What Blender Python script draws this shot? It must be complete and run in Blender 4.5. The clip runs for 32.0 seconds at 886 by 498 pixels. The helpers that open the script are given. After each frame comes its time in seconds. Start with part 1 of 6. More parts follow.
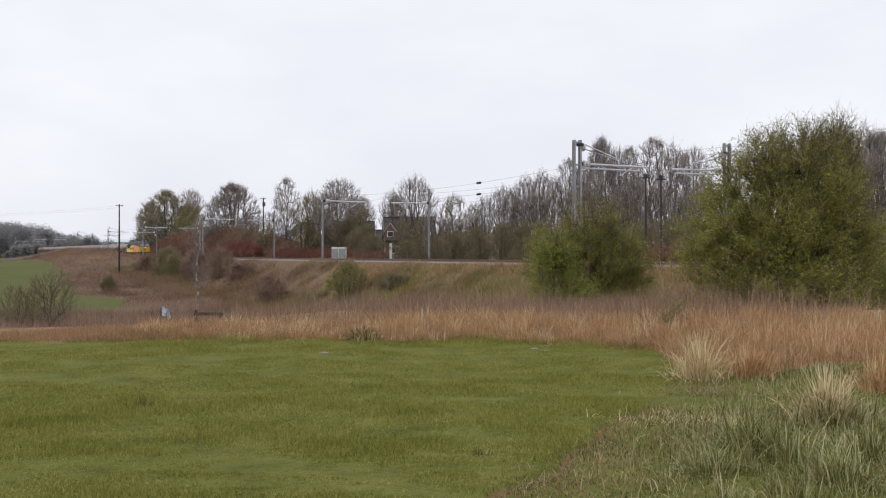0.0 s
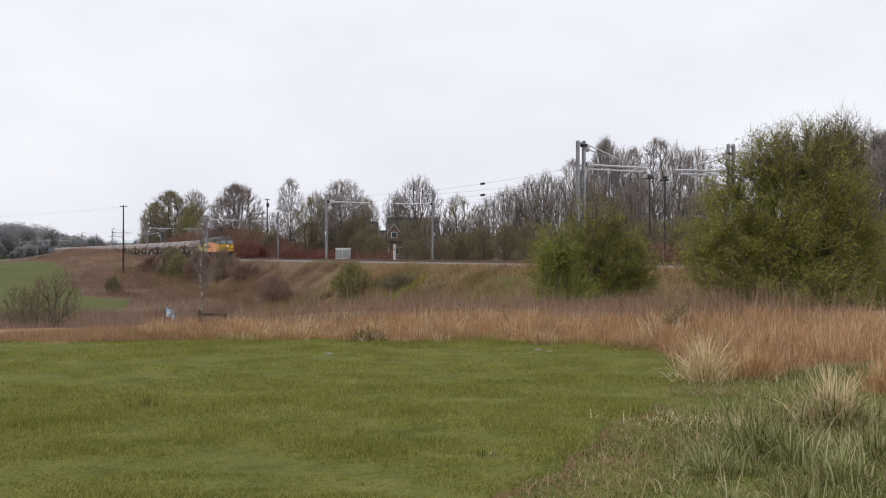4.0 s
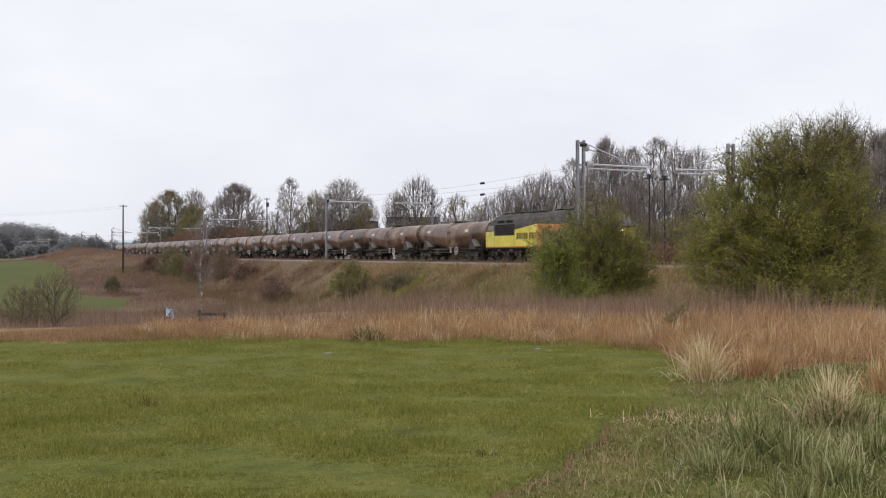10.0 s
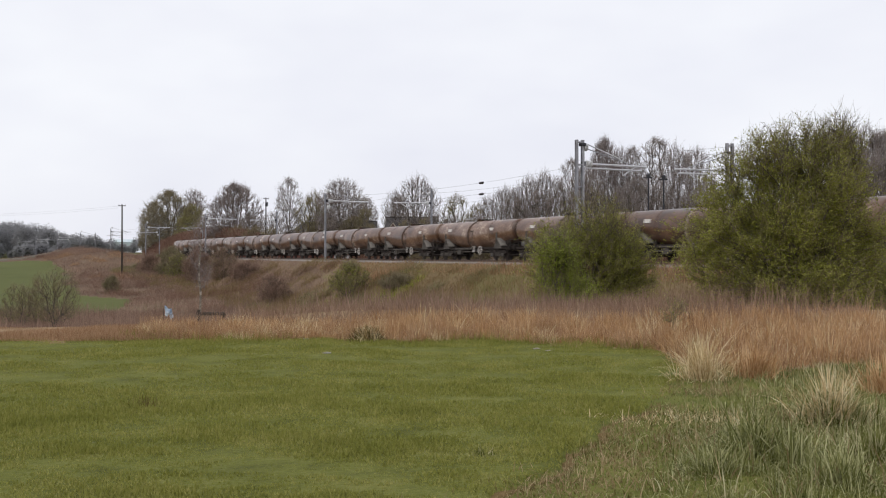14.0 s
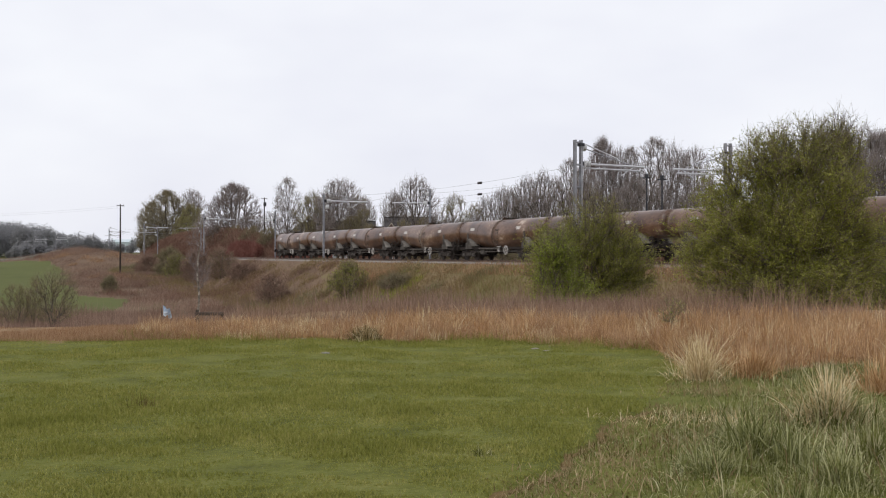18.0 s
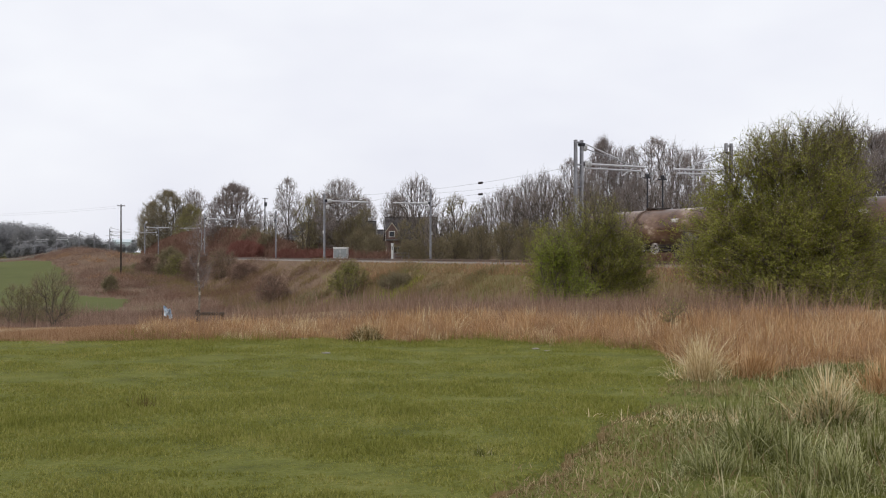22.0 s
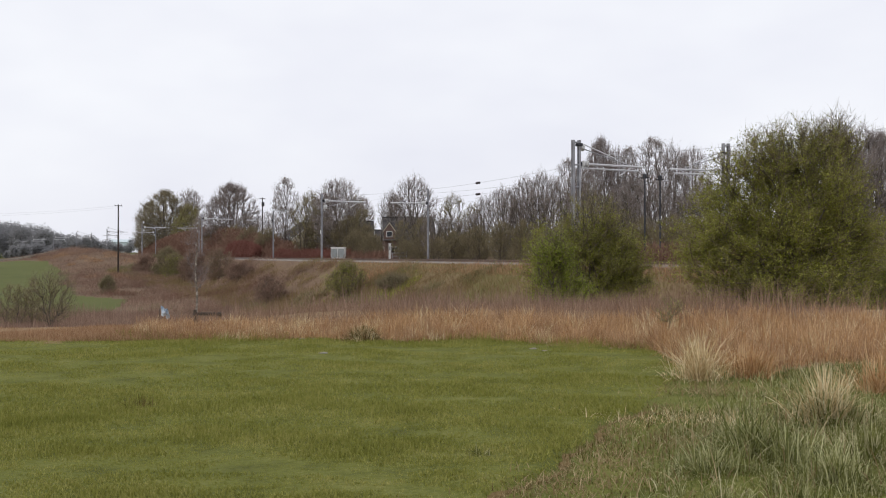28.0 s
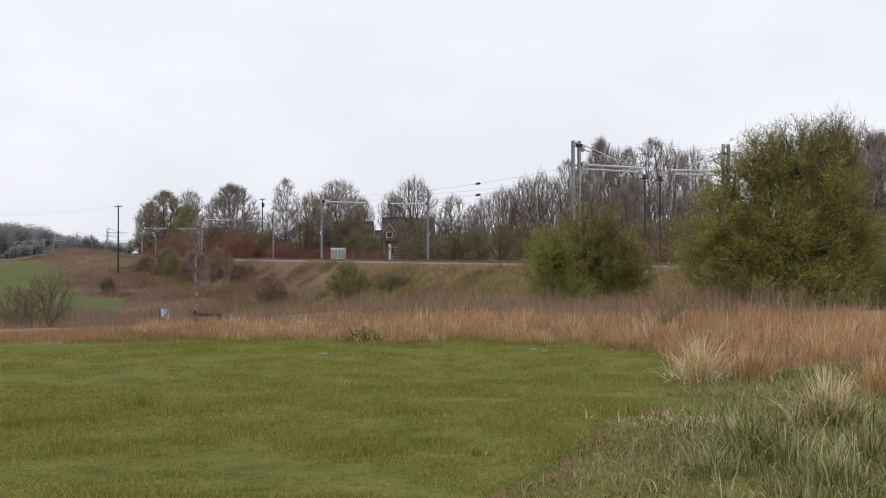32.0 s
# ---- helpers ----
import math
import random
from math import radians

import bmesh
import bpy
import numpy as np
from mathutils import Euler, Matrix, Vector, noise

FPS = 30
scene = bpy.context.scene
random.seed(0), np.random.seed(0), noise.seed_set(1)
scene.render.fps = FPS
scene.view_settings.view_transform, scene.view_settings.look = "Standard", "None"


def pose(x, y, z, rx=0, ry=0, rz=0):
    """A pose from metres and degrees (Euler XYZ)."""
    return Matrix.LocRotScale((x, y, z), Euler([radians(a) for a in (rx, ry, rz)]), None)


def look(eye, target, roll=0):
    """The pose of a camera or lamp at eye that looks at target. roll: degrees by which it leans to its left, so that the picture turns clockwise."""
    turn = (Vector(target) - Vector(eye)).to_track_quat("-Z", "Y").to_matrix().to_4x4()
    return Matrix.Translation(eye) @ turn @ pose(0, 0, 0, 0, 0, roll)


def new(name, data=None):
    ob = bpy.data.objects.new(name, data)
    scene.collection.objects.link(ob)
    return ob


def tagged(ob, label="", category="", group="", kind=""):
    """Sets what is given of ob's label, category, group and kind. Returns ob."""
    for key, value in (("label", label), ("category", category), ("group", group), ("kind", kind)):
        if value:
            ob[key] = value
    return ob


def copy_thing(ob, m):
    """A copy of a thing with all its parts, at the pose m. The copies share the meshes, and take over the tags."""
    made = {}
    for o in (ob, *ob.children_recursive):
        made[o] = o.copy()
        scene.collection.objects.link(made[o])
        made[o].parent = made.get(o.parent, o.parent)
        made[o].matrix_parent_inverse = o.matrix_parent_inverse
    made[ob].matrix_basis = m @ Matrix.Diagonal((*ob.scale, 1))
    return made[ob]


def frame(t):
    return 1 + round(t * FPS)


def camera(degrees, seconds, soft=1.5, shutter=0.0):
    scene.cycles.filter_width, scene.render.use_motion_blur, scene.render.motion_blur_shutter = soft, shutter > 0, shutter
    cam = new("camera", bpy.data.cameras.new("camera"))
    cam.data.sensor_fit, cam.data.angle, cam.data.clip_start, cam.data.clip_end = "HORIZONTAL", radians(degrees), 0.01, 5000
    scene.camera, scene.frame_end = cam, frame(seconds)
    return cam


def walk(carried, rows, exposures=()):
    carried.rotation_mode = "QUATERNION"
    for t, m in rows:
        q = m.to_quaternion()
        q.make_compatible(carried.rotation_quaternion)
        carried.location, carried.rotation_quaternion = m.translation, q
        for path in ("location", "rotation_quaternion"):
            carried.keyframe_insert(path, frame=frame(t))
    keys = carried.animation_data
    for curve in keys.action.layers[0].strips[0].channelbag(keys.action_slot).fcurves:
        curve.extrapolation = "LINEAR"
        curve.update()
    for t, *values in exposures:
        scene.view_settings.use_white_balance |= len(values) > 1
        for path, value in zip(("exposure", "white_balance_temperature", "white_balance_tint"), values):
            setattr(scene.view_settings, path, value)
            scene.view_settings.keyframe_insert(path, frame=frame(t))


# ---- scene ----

# ------------------------------------------------------------------ camera
# Hand-held on the spot: the eye stays, only the aim drifts by a fraction of a degree.
EYE = 1.65
FOCAL = 1861.0
cam = camera(math.degrees(2 * math.atan(784.0 / FOCAL)), 32.0, soft=1.1, shutter=0.4)


def aim(right, down):
    """Pose of the camera; right and down are the drift of the view, in 1/1861 rad."""
    return pose(0, 0, EYE, 90 + math.degrees((10.2 + down) / FOCAL), 0, math.degrees(right / FOCAL))


walk(cam, [
    (0, aim(0, 0)), (0.5, aim(0.1, 0.1)), (1, aim(0.1, 0)), (1.5, aim(1.6, 0)),
    (2, aim(4.4, 0.3)), (2.5, aim(6, 1.4)), (3, aim(7.1, 1.4)), (3.5, aim(7.8, 1.7)),
    (5.5, aim(-1.8, 0)), (6, aim(-3.3, 0)), (6.5, aim(-4.5, -1.5)), (7, aim(-4.7, -1.5)),
    (7.5, aim(-4.9, -1.8)), (8, aim(-4.7, -1.5)), (8.5, aim(-0.1, -0.7)), (9, aim(2.8, 0)),
    (9.5, aim(4.4, 0.1)), (10, aim(6.2, 0.6)), (10.5, aim(7.5, 1.6)), (11, aim(0.1, 1.1)),
    (11.5, aim(1, 0.3)), (12, aim(-3, -1.4)), (12.5, aim(-1.8, -1.5)), (13, aim(-1.6, -1.4)),
    (13.5, aim(1.4, -0.1)), (14, aim(4.5, -0.1)), (14.5, aim(6.2, 0.3)), (16.5, aim(-7.6, -1.8)),
    (17, aim(-5.9, -1.8)), (17.5, aim(-1.4, -1.5)), (18, aim(1.7, 0)), (18.5, aim(1.6, 0)),
    (19, aim(-1.7, -1.5)), (19.5, aim(1.4, -1.2)), (20, aim(4.4, 0)), (20.5, aim(6, 0)),
    (21, aim(7.6, 0.6)), (21.5, aim(4.8, 0.7)), (22, aim(2.8, 0)), (22.5, aim(4.5, 0.3)),
    (23, aim(6.2, 1.4)), (23.5, aim(7.7, 1.6)), (24, aim(9.1, 1.6)), (24.5, aim(10.1, 1.6)),
    (25, aim(10.6, 1.6)), (25.5, aim(10.8, 1.6)), (27.5, aim(0.2, 1.1)), (28, aim(-1.6, 0)),
    (28.5, aim(-0.1, 0.3)), (29, aim(-3.1, 0.1)), (29.5, aim(0, 0.4)), (30, aim(-1.8, 1.6)),
    (30.5, aim(-4.7, 0.1)), (31, aim(-6.2, 0.3)), (31.5, aim(-5, 0)), (32, aim(-1.6, 1.3)),
])

# ------------------------------------------------------------------ world and sun (bright overcast spring day)
SUN_EL, SUN_AZ = radians(48), radians(-125)
world = bpy.data.worlds.new("overcast_sky")
scene.world = world
world.use_nodes = True
wt = world.node_tree
wt.nodes.clear()
w_out = wt.nodes.new("ShaderNodeOutputWorld")
w_bg = wt.nodes.new("ShaderNodeBackground")
w_sky = wt.nodes.new("ShaderNodeTexSky")
w_sky.sky_type, w_sky.sun_disc = "NISHITA", False
w_sky.sun_elevation, w_sky.sun_rotation = SUN_EL, SUN_AZ
w_sky.air_density, w_sky.dust_density = 1.0, 2.0
w_scale = wt.nodes.new("ShaderNodeMix")
w_scale.data_type, w_scale.blend_type = "RGBA", "MULTIPLY"
w_scale.inputs[0].default_value = 1.0
w_scale.inputs[7].default_value = (0.1, 0.1, 0.1, 1)
w_co = wt.nodes.new("ShaderNodeTexCoord")
w_map = wt.nodes.new("ShaderNodeMapping")
w_map.inputs["Scale"].default_value = (2.0, 2.0, 5.0)
w_n = wt.nodes.new("ShaderNodeTexNoise")
w_n.inputs["Scale"].default_value, w_n.inputs["Detail"].default_value = 1.1, 4
w_n.inputs["Roughness"].default_value = 0.55
w_ramp = wt.nodes.new("ShaderNodeValToRGB")
w_ramp.color_ramp.elements[0].position, w_ramp.color_ramp.elements[0].color = 0.34, (0.79, 0.80, 0.885, 1)
w_ramp.color_ramp.elements[1].position, w_ramp.color_ramp.elements[1].color = 0.68, (0.925, 0.938, 0.98, 1)
w_mix = wt.nodes.new("ShaderNodeMix")
w_mix.data_type = "RGBA"
w_mix.inputs[0].default_value = 0.94
wt.links.new(w_sky.outputs[0], w_scale.inputs[6])
wt.links.new(w_co.outputs["Generated"], w_map.inputs[0])
wt.links.new(w_map.outputs[0], w_n.inputs["Vector"])
wt.links.new(w_n.outputs[0], w_ramp.inputs[0])
wt.links.new(w_scale.outputs[2], w_mix.inputs[6])
wt.links.new(w_ramp.outputs[0], w_mix.inputs[7])
wt.links.new(w_mix.outputs[2], w_bg.inputs[0])
w_bg.inputs[1].default_value = 1.06
wt.links.new(w_bg.outputs[0], w_out.inputs[0])
sun_data = bpy.data.lights.new("sun", "SUN")
sun_data.energy, sun_data.angle, sun_data.color = 0.9, radians(18), (1.0, 0.95, 0.88)
sun = new("sun", sun_data)
sun.matrix_world = look((0, 0, 60), Vector((0, 0, 60)) - Vector((math.sin(SUN_AZ) * math.cos(SUN_EL), math.cos(SUN_AZ) * math.cos(SUN_EL), math.sin(SUN_EL))))

# ------------------------------------------------------------------ materials
def mat(name, cols, scale=2.0, rough=0.85, metal=0.0, bump=0.2, rand="", weight=0.5, spec=0.06, trans=0.0, stretch=(1, 1, 1), glow=0.0):
    """Procedural surface: a ramp over noise at two scales; rand: 'island' or 'object' adds a random share."""
    m = bpy.data.materials.new(name)
    m.use_nodes = True
    nt = m.node_tree
    bsdf = nt.nodes["Principled BSDF"]
    out = nt.nodes["Material Output"]
    co = nt.nodes.new("ShaderNodeTexCoord")
    mp = nt.nodes.new("ShaderNodeMapping")
    mp.inputs["Scale"].default_value = stretch
    nt.links.new(co.outputs["Object"], mp.inputs[0])
    big, fine = nt.nodes.new("ShaderNodeTexNoise"), nt.nodes.new("ShaderNodeTexNoise")
    big.inputs["Scale"].default_value, big.inputs["Detail"].default_value = scale, 4
    fine.inputs["Scale"].default_value, fine.inputs["Detail"].default_value = scale * 11, 3
    for n in (big, fine):
        nt.links.new(mp.outputs[0], n.inputs["Vector"])
    if rand == "object":
        oi = nt.nodes.new("ShaderNodeObjectInfo")
        sh = nt.nodes.new("ShaderNodeVectorMath")
        sh.operation = "MULTIPLY_ADD"
        sh.inputs[1].default_value = (37, 37, 37)
        nt.links.new(oi.outputs["Random"], sh.inputs[0])
        nt.links.new(mp.outputs[0], sh.inputs[2])
        for n in (big, fine):
            nt.links.new(sh.outputs[0], n.inputs["Vector"])
    mixn = nt.nodes.new("ShaderNodeMix")
    mixn.inputs[0].default_value = 0.38
    nt.links.new(big.outputs[0], mixn.inputs[2])
    nt.links.new(fine.outputs[0], mixn.inputs[3])
    fac = mixn.outputs[0]
    if rand:
        if rand == "island":
            rn = nt.nodes.new("ShaderNodeNewGeometry").outputs["Random Per Island"]
        else:
            rn = oi.outputs["Random"]
        spread = nt.nodes.new("ShaderNodeMapRange")
        spread.inputs[3].default_value, spread.inputs[4].default_value = 0.22, 0.78
        nt.links.new(rn, spread.inputs[0])
        mr = nt.nodes.new("ShaderNodeMix")
        mr.inputs[0].default_value = weight
        nt.links.new(fac, mr.inputs[2])
        nt.links.new(spread.outputs[0], mr.inputs[3])
        fac = mr.outputs[0]
    ramp = nt.nodes.new("ShaderNodeValToRGB")
    els = ramp.color_ramp.elements
    while len(els) < len(cols):
        els.new(0.5)
    for i, c in enumerate(cols):
        els[i].position = 0.32 + 0.36 * i / max(1, len(cols) - 1)
        els[i].color = (*c, 1)
    nt.links.new(fac, ramp.inputs[0])
    nt.links.new(ramp.outputs[0], bsdf.inputs["Base Color"])
    bsdf.inputs["Roughness"].default_value, bsdf.inputs["Metallic"].default_value = rough, metal
    bsdf.inputs["Specular IOR Level"].default_value = spec
    if glow:
        nt.links.new(ramp.outputs[0], bsdf.inputs["Emission Color"])
        bsdf.inputs["Emission Strength"].default_value = glow
    if bump:
        bp = nt.nodes.new("ShaderNodeBump")
        bp.inputs["Strength"].default_value, bp.inputs["Distance"].default_value = bump, 0.03
        nt.links.new(fine.outputs[0], bp.inputs["Height"])
        nt.links.new(bp.outputs[0], bsdf.inputs["Normal"])
    if trans:
        tr = nt.nodes.new("ShaderNodeBsdfTranslucent")
        nt.links.new(ramp.outputs[0], tr.inputs[0])
        ms = nt.nodes.new("ShaderNodeMixShader")
        ms.inputs[0].default_value = trans
        nt.links.new(bsdf.outputs[0], ms.inputs[1])
        nt.links.new(tr.outputs[0], ms.inputs[2])
        nt.links.new(ms.outputs[0], out.inputs[0])
    return m


M_TURF = mat("turf", [(0.085, 0.092, 0.024), (0.135, 0.145, 0.034), (0.19, 0.187, 0.056)], 1.8, bump=1.0)
M_THATCH = mat("dead_grass_litter", [(0.14, 0.095, 0.05), (0.26, 0.18, 0.1), (0.36, 0.27, 0.16)], 0.8, bump=0.7)
M_SCRUB = mat("scrub_soil", [(0.1, 0.067, 0.045), (0.165, 0.11, 0.073), (0.2, 0.145, 0.09)], 0.12, bump=0.6)
M_BANK = mat("bank_grass", [(0.15, 0.105, 0.06), (0.2, 0.15, 0.08), (0.14, 0.145, 0.05)], 0.1, bump=0.6)
M_PASTURE = mat("pasture", [(0.0869, 0.0995, 0.0302), (0.104, 0.116, 0.0367), (0.122, 0.128, 0.0454)], 0.05, bump=0.3)
M_BALLAST = mat("ballast", [(0.1, 0.085, 0.075), (0.22, 0.19, 0.17), (0.36, 0.32, 0.29)], 2.5, bump=1.0)
M_TROUGH = mat("concrete_trough", [(0.24, 0.215, 0.19), (0.36, 0.33, 0.3)], 1.5, bump=0.3)
M_RAIL = mat("rail_steel", [(0.12, 0.07, 0.05), (0.2, 0.15, 0.12)], 3, rough=0.5, metal=0.7)
M_SLEEPER = mat("sleeper_concrete", [(0.2, 0.19, 0.17), (0.32, 0.3, 0.27)], 2)
M_GRASS = mat("grass_blades", [(0.162, 0.17, 0.0352), (0.259, 0.26, 0.0616), (0.389, 0.36, 0.127)], 0.9, rough=0.7, bump=0, rand="island", weight=0.38, trans=0.25)
M_ROUGH = mat("rough_grass_blades", [(0.063, 0.0731, 0.0144), (0.171, 0.176, 0.0495), (0.54, 0.49, 0.306)], 0.6, rough=0.65, bump=0, rand="island", weight=0.6, trans=0.25)
M_LITTER = mat("dead_grass_wisps", [(0.17, 0.115, 0.055), (0.3, 0.215, 0.115), (0.5, 0.4, 0.245)], 0.7, rough=0.8, bump=0, rand="island", weight=0.55, trans=0.2)
M_TUSSOCK = mat("grey_green_blades", [(0.1, 0.112, 0.03), (0.25, 0.255, 0.085), (0.6, 0.58, 0.33)], 0.7, rough=0.55, bump=0, rand="island", weight=0.6, trans=0.3, spec=0.2)
M_REED = mat("dry_grass_blades", [(0.283, 0.153, 0.066), (0.524, 0.321, 0.157), (0.755, 0.561, 0.346)], 0.35, rough=0.75, bump=0, rand="island", weight=0.55, trans=0.25)
M_REED_RED = mat("russet_grass_blades", [(0.2, 0.115, 0.062), (0.38, 0.23, 0.13), (0.52, 0.36, 0.225)], 0.3, rough=0.8, bump=0, rand="island", weight=0.55, trans=0.2)
M_OLIVE = mat("short_olive_grass", [(0.0774, 0.0653, 0.0193), (0.137, 0.111, 0.0344), (0.232, 0.171, 0.086)], 0.9, rough=0.7, bump=0, rand="island", weight=0.55, trans=0.25)
M_STEM = mat("purple_brown_stems", [(0.16, 0.1, 0.07), (0.28, 0.185, 0.13), (0.42, 0.31, 0.225)], 0.3, rough=0.85, bump=0, rand="island", weight=0.5, trans=0.15)
# brown that stands in for shade under the turf edge
M_FURROW_SHADE = mat("furrow_shade_brown", [(0.099, 0.0665, 0.028), (0.165, 0.114, 0.049), (0.22, 0.157, 0.07)], 3.0, bump=0.8)
M_BROWN = mat("scrub_twigs", [(0.186, 0.123, 0.0946), (0.284, 0.192, 0.146), (0.416, 0.296, 0.224)], 0.12, rough=0.9, bump=0, rand="island", weight=0.5, trans=0.35)
M_STRAW = mat("bank_grass_blades", [(0.162, 0.115, 0.0585), (0.285, 0.198, 0.104), (0.19, 0.184, 0.063)], 0.1, rough=0.85, bump=0, rand="island", weight=0.4, trans=0.2)
M_RUST = mat("russet_bramble", [(0.134, 0.0784, 0.0566), (0.224, 0.131, 0.0961), (0.303, 0.197, 0.145)], 0.2, rough=0.9, bump=0, rand="island", weight=0.5, trans=0.15)
M_BARK = mat("bark", [(0.07, 0.058, 0.047), (0.13, 0.11, 0.092), (0.19, 0.165, 0.14)], 3, bump=0.6, stretch=(1, 1, 0.3))
M_BIRCH = mat("birch_bark", [(0.0664, 0.054, 0.0421), (0.221, 0.194, 0.158), (0.686, 0.626, 0.548)], 4.5, bump=0.4, stretch=(1, 1, 1.4))
M_TWIG = mat("bare_twigs", [(0.167, 0.141, 0.129), (0.298, 0.257, 0.236), (0.439, 0.381, 0.351)], 0.5, rough=0.9, bump=0, rand="island", weight=0.5, trans=0.25)
M_TWIG_RED = mat("budding_twigs", [(0.172, 0.137, 0.125), (0.278, 0.233, 0.216), (0.371, 0.325, 0.302)], 0.5, rough=0.9, bump=0, rand="island", weight=0.5, trans=0.25)
M_TWIG_GREEN = mat("mossy_twigs", [(0.149, 0.123, 0.0767), (0.249, 0.208, 0.128), (0.348, 0.292, 0.188)], 0.5, rough=0.9, bump=0, rand="island", weight=0.5, trans=0.25)
M_LEAF = mat("hawthorn_leaves", [(0.142, 0.153, 0.0251), (0.283, 0.295, 0.0549), (0.443, 0.438, 0.114)], 0.6, rough=0.6, bump=0, rand="island", weight=0.55, trans=0.3)
M_LEAF_FRESH = mat("fresh_leaves", [(0.146, 0.187, 0.023), (0.279, 0.333, 0.0522), (0.439, 0.486, 0.104)], 0.6, rough=0.6, bump=0, rand="island", weight=0.55, trans=0.3)
M_LEAF_DULL = mat("dull_leaves", [(0.118, 0.114, 0.0569), (0.192, 0.183, 0.0886), (0.258, 0.245, 0.127)], 0.4, rough=0.8, bump=0, rand="island", weight=0.5, trans=0.2)
M_LETTER_OR = mat("brown_lettering", [(0.4, 0.15, 0.04), (0.47, 0.18, 0.05)], 3, rough=0.5, bump=0)
M_LEAF_GOLD = mat("golden_leaves", [(0.21, 0.2, 0.075), (0.3, 0.285, 0.11), (0.38, 0.355, 0.16)], 0.4, rough=0.8, bump=0, rand="island", weight=0.5, trans=0.2)
M_LEAF_GREY = mat("ivy_leaves", [(0.199, 0.193, 0.146), (0.301, 0.288, 0.225), (0.396, 0.379, 0.3)], 0.4, rough=0.8, bump=0, rand="island", weight=0.5, trans=0.2)
M_PALE = mat("pale_straw_blades", [(0.4, 0.28, 0.13), (0.68, 0.54, 0.32), (0.9, 0.8, 0.56)], 0.8, rough=0.7, bump=0, rand="island", weight=0.6, trans=0.25)
# distance haze is put into this pale grey; the scene has no mist
M_FAR_HAZE = mat("far_wood_haze_grey", [(0.263, 0.266, 0.278), (0.3, 0.299, 0.304), (0.339, 0.331, 0.33)], 0.04, rough=1, bump=0, rand="island", weight=0.4, trans=0.5)
M_GALV = mat("galvanised_steel", [(0.208, 0.208, 0.221), (0.338, 0.338, 0.358), (0.468, 0.468, 0.494)], 1.2, rough=0.55, metal=0.35, bump=0.1)
M_DARKSTEEL = mat("weathered_steel", [(0.045, 0.045, 0.05), (0.09, 0.09, 0.1)], 2, rough=0.6, metal=0.4)
M_ARM = mat("pale_arm_tube", [(0.5, 0.5, 0.52), (0.68, 0.68, 0.7)], 2, rough=0.5, metal=0.2, bump=0.05)
M_INSUL = mat("insulator_glaze", [(0.55, 0.55, 0.55), (0.75, 0.75, 0.75)], 3, rough=0.3, bump=0)
M_INSUL_DARK = mat("dark_insulator", [(0.03, 0.025, 0.025), (0.06, 0.05, 0.05)], 3, rough=0.3, bump=0)
M_WIRE = mat("copper_wire", [(0.22, 0.22, 0.23), (0.3, 0.29, 0.29)], 3, rough=0.6, metal=0.5, bump=0)
M_POLE = mat("creosoted_pole", [(0.035, 0.028, 0.024), (0.08, 0.065, 0.055)], 2, bump=0.4, stretch=(1, 1, 0.2))
M_TIMBER = mat("old_timber", [(0.05, 0.04, 0.032), (0.11, 0.09, 0.075)], 3, bump=0.5, stretch=(0.3, 1, 1))
M_BAG = mat("blue_plastic_sheet", [(0.45, 0.58, 0.74), (0.7, 0.77, 0.84), (0.84, 0.87, 0.89)], 4, rough=0.35, bump=0.5)
M_CABINET = mat("cabinet_paint", [(0.55, 0.56, 0.55), (0.68, 0.68, 0.66)], 1.5, rough=0.5, bump=0.05)
M_CABINET_DK = mat("cabinet_shadow_grey", [(0.22, 0.24, 0.24), (0.32, 0.34, 0.34)], 1.5, rough=0.5, bump=0.05)
M_RENDER = mat("cream_render", [(0.36, 0.32, 0.26), (0.5, 0.45, 0.36), (0.58, 0.53, 0.44)], 0.8, bump=0.2)
M_BRICKW = mat("brown_brickwork", [(0.113, 0.0806, 0.0672), (0.191, 0.131, 0.112)], 2.0, bump=0.4)
M_TILES = mat("dark_roof_tiles", [(0.0585, 0.0546, 0.0572), (0.0975, 0.091, 0.091), (0.137, 0.124, 0.117)], 0.8, bump=0.5)
M_WHITE = mat("white_paint", [(0.65, 0.65, 0.63), (0.8, 0.8, 0.78)], 2, rough=0.5, bump=0.05)
M_GLASS = mat("dark_glazing", [(0.02, 0.024, 0.03), (0.05, 0.055, 0.065)], 1, rough=0.08, spec=0.8, bump=0)
M_RED = mat("red_stems", [(0.146, 0.0629, 0.0504), (0.224, 0.0978, 0.0771), (0.28, 0.146, 0.119)], 0.25, rough=0.85, bump=0, rand="island", weight=0.5, trans=0.2)
M_TEAL = mat("pale_teal_sheeting", [(0.5, 0.57, 0.59), (0.6, 0.67, 0.69)], 0.5, rough=0.6, bump=0.05)
M_STONE = mat("pale_debris", [(0.252, 0.235, 0.19), (0.364, 0.347, 0.291)], 5, bump=0.4)
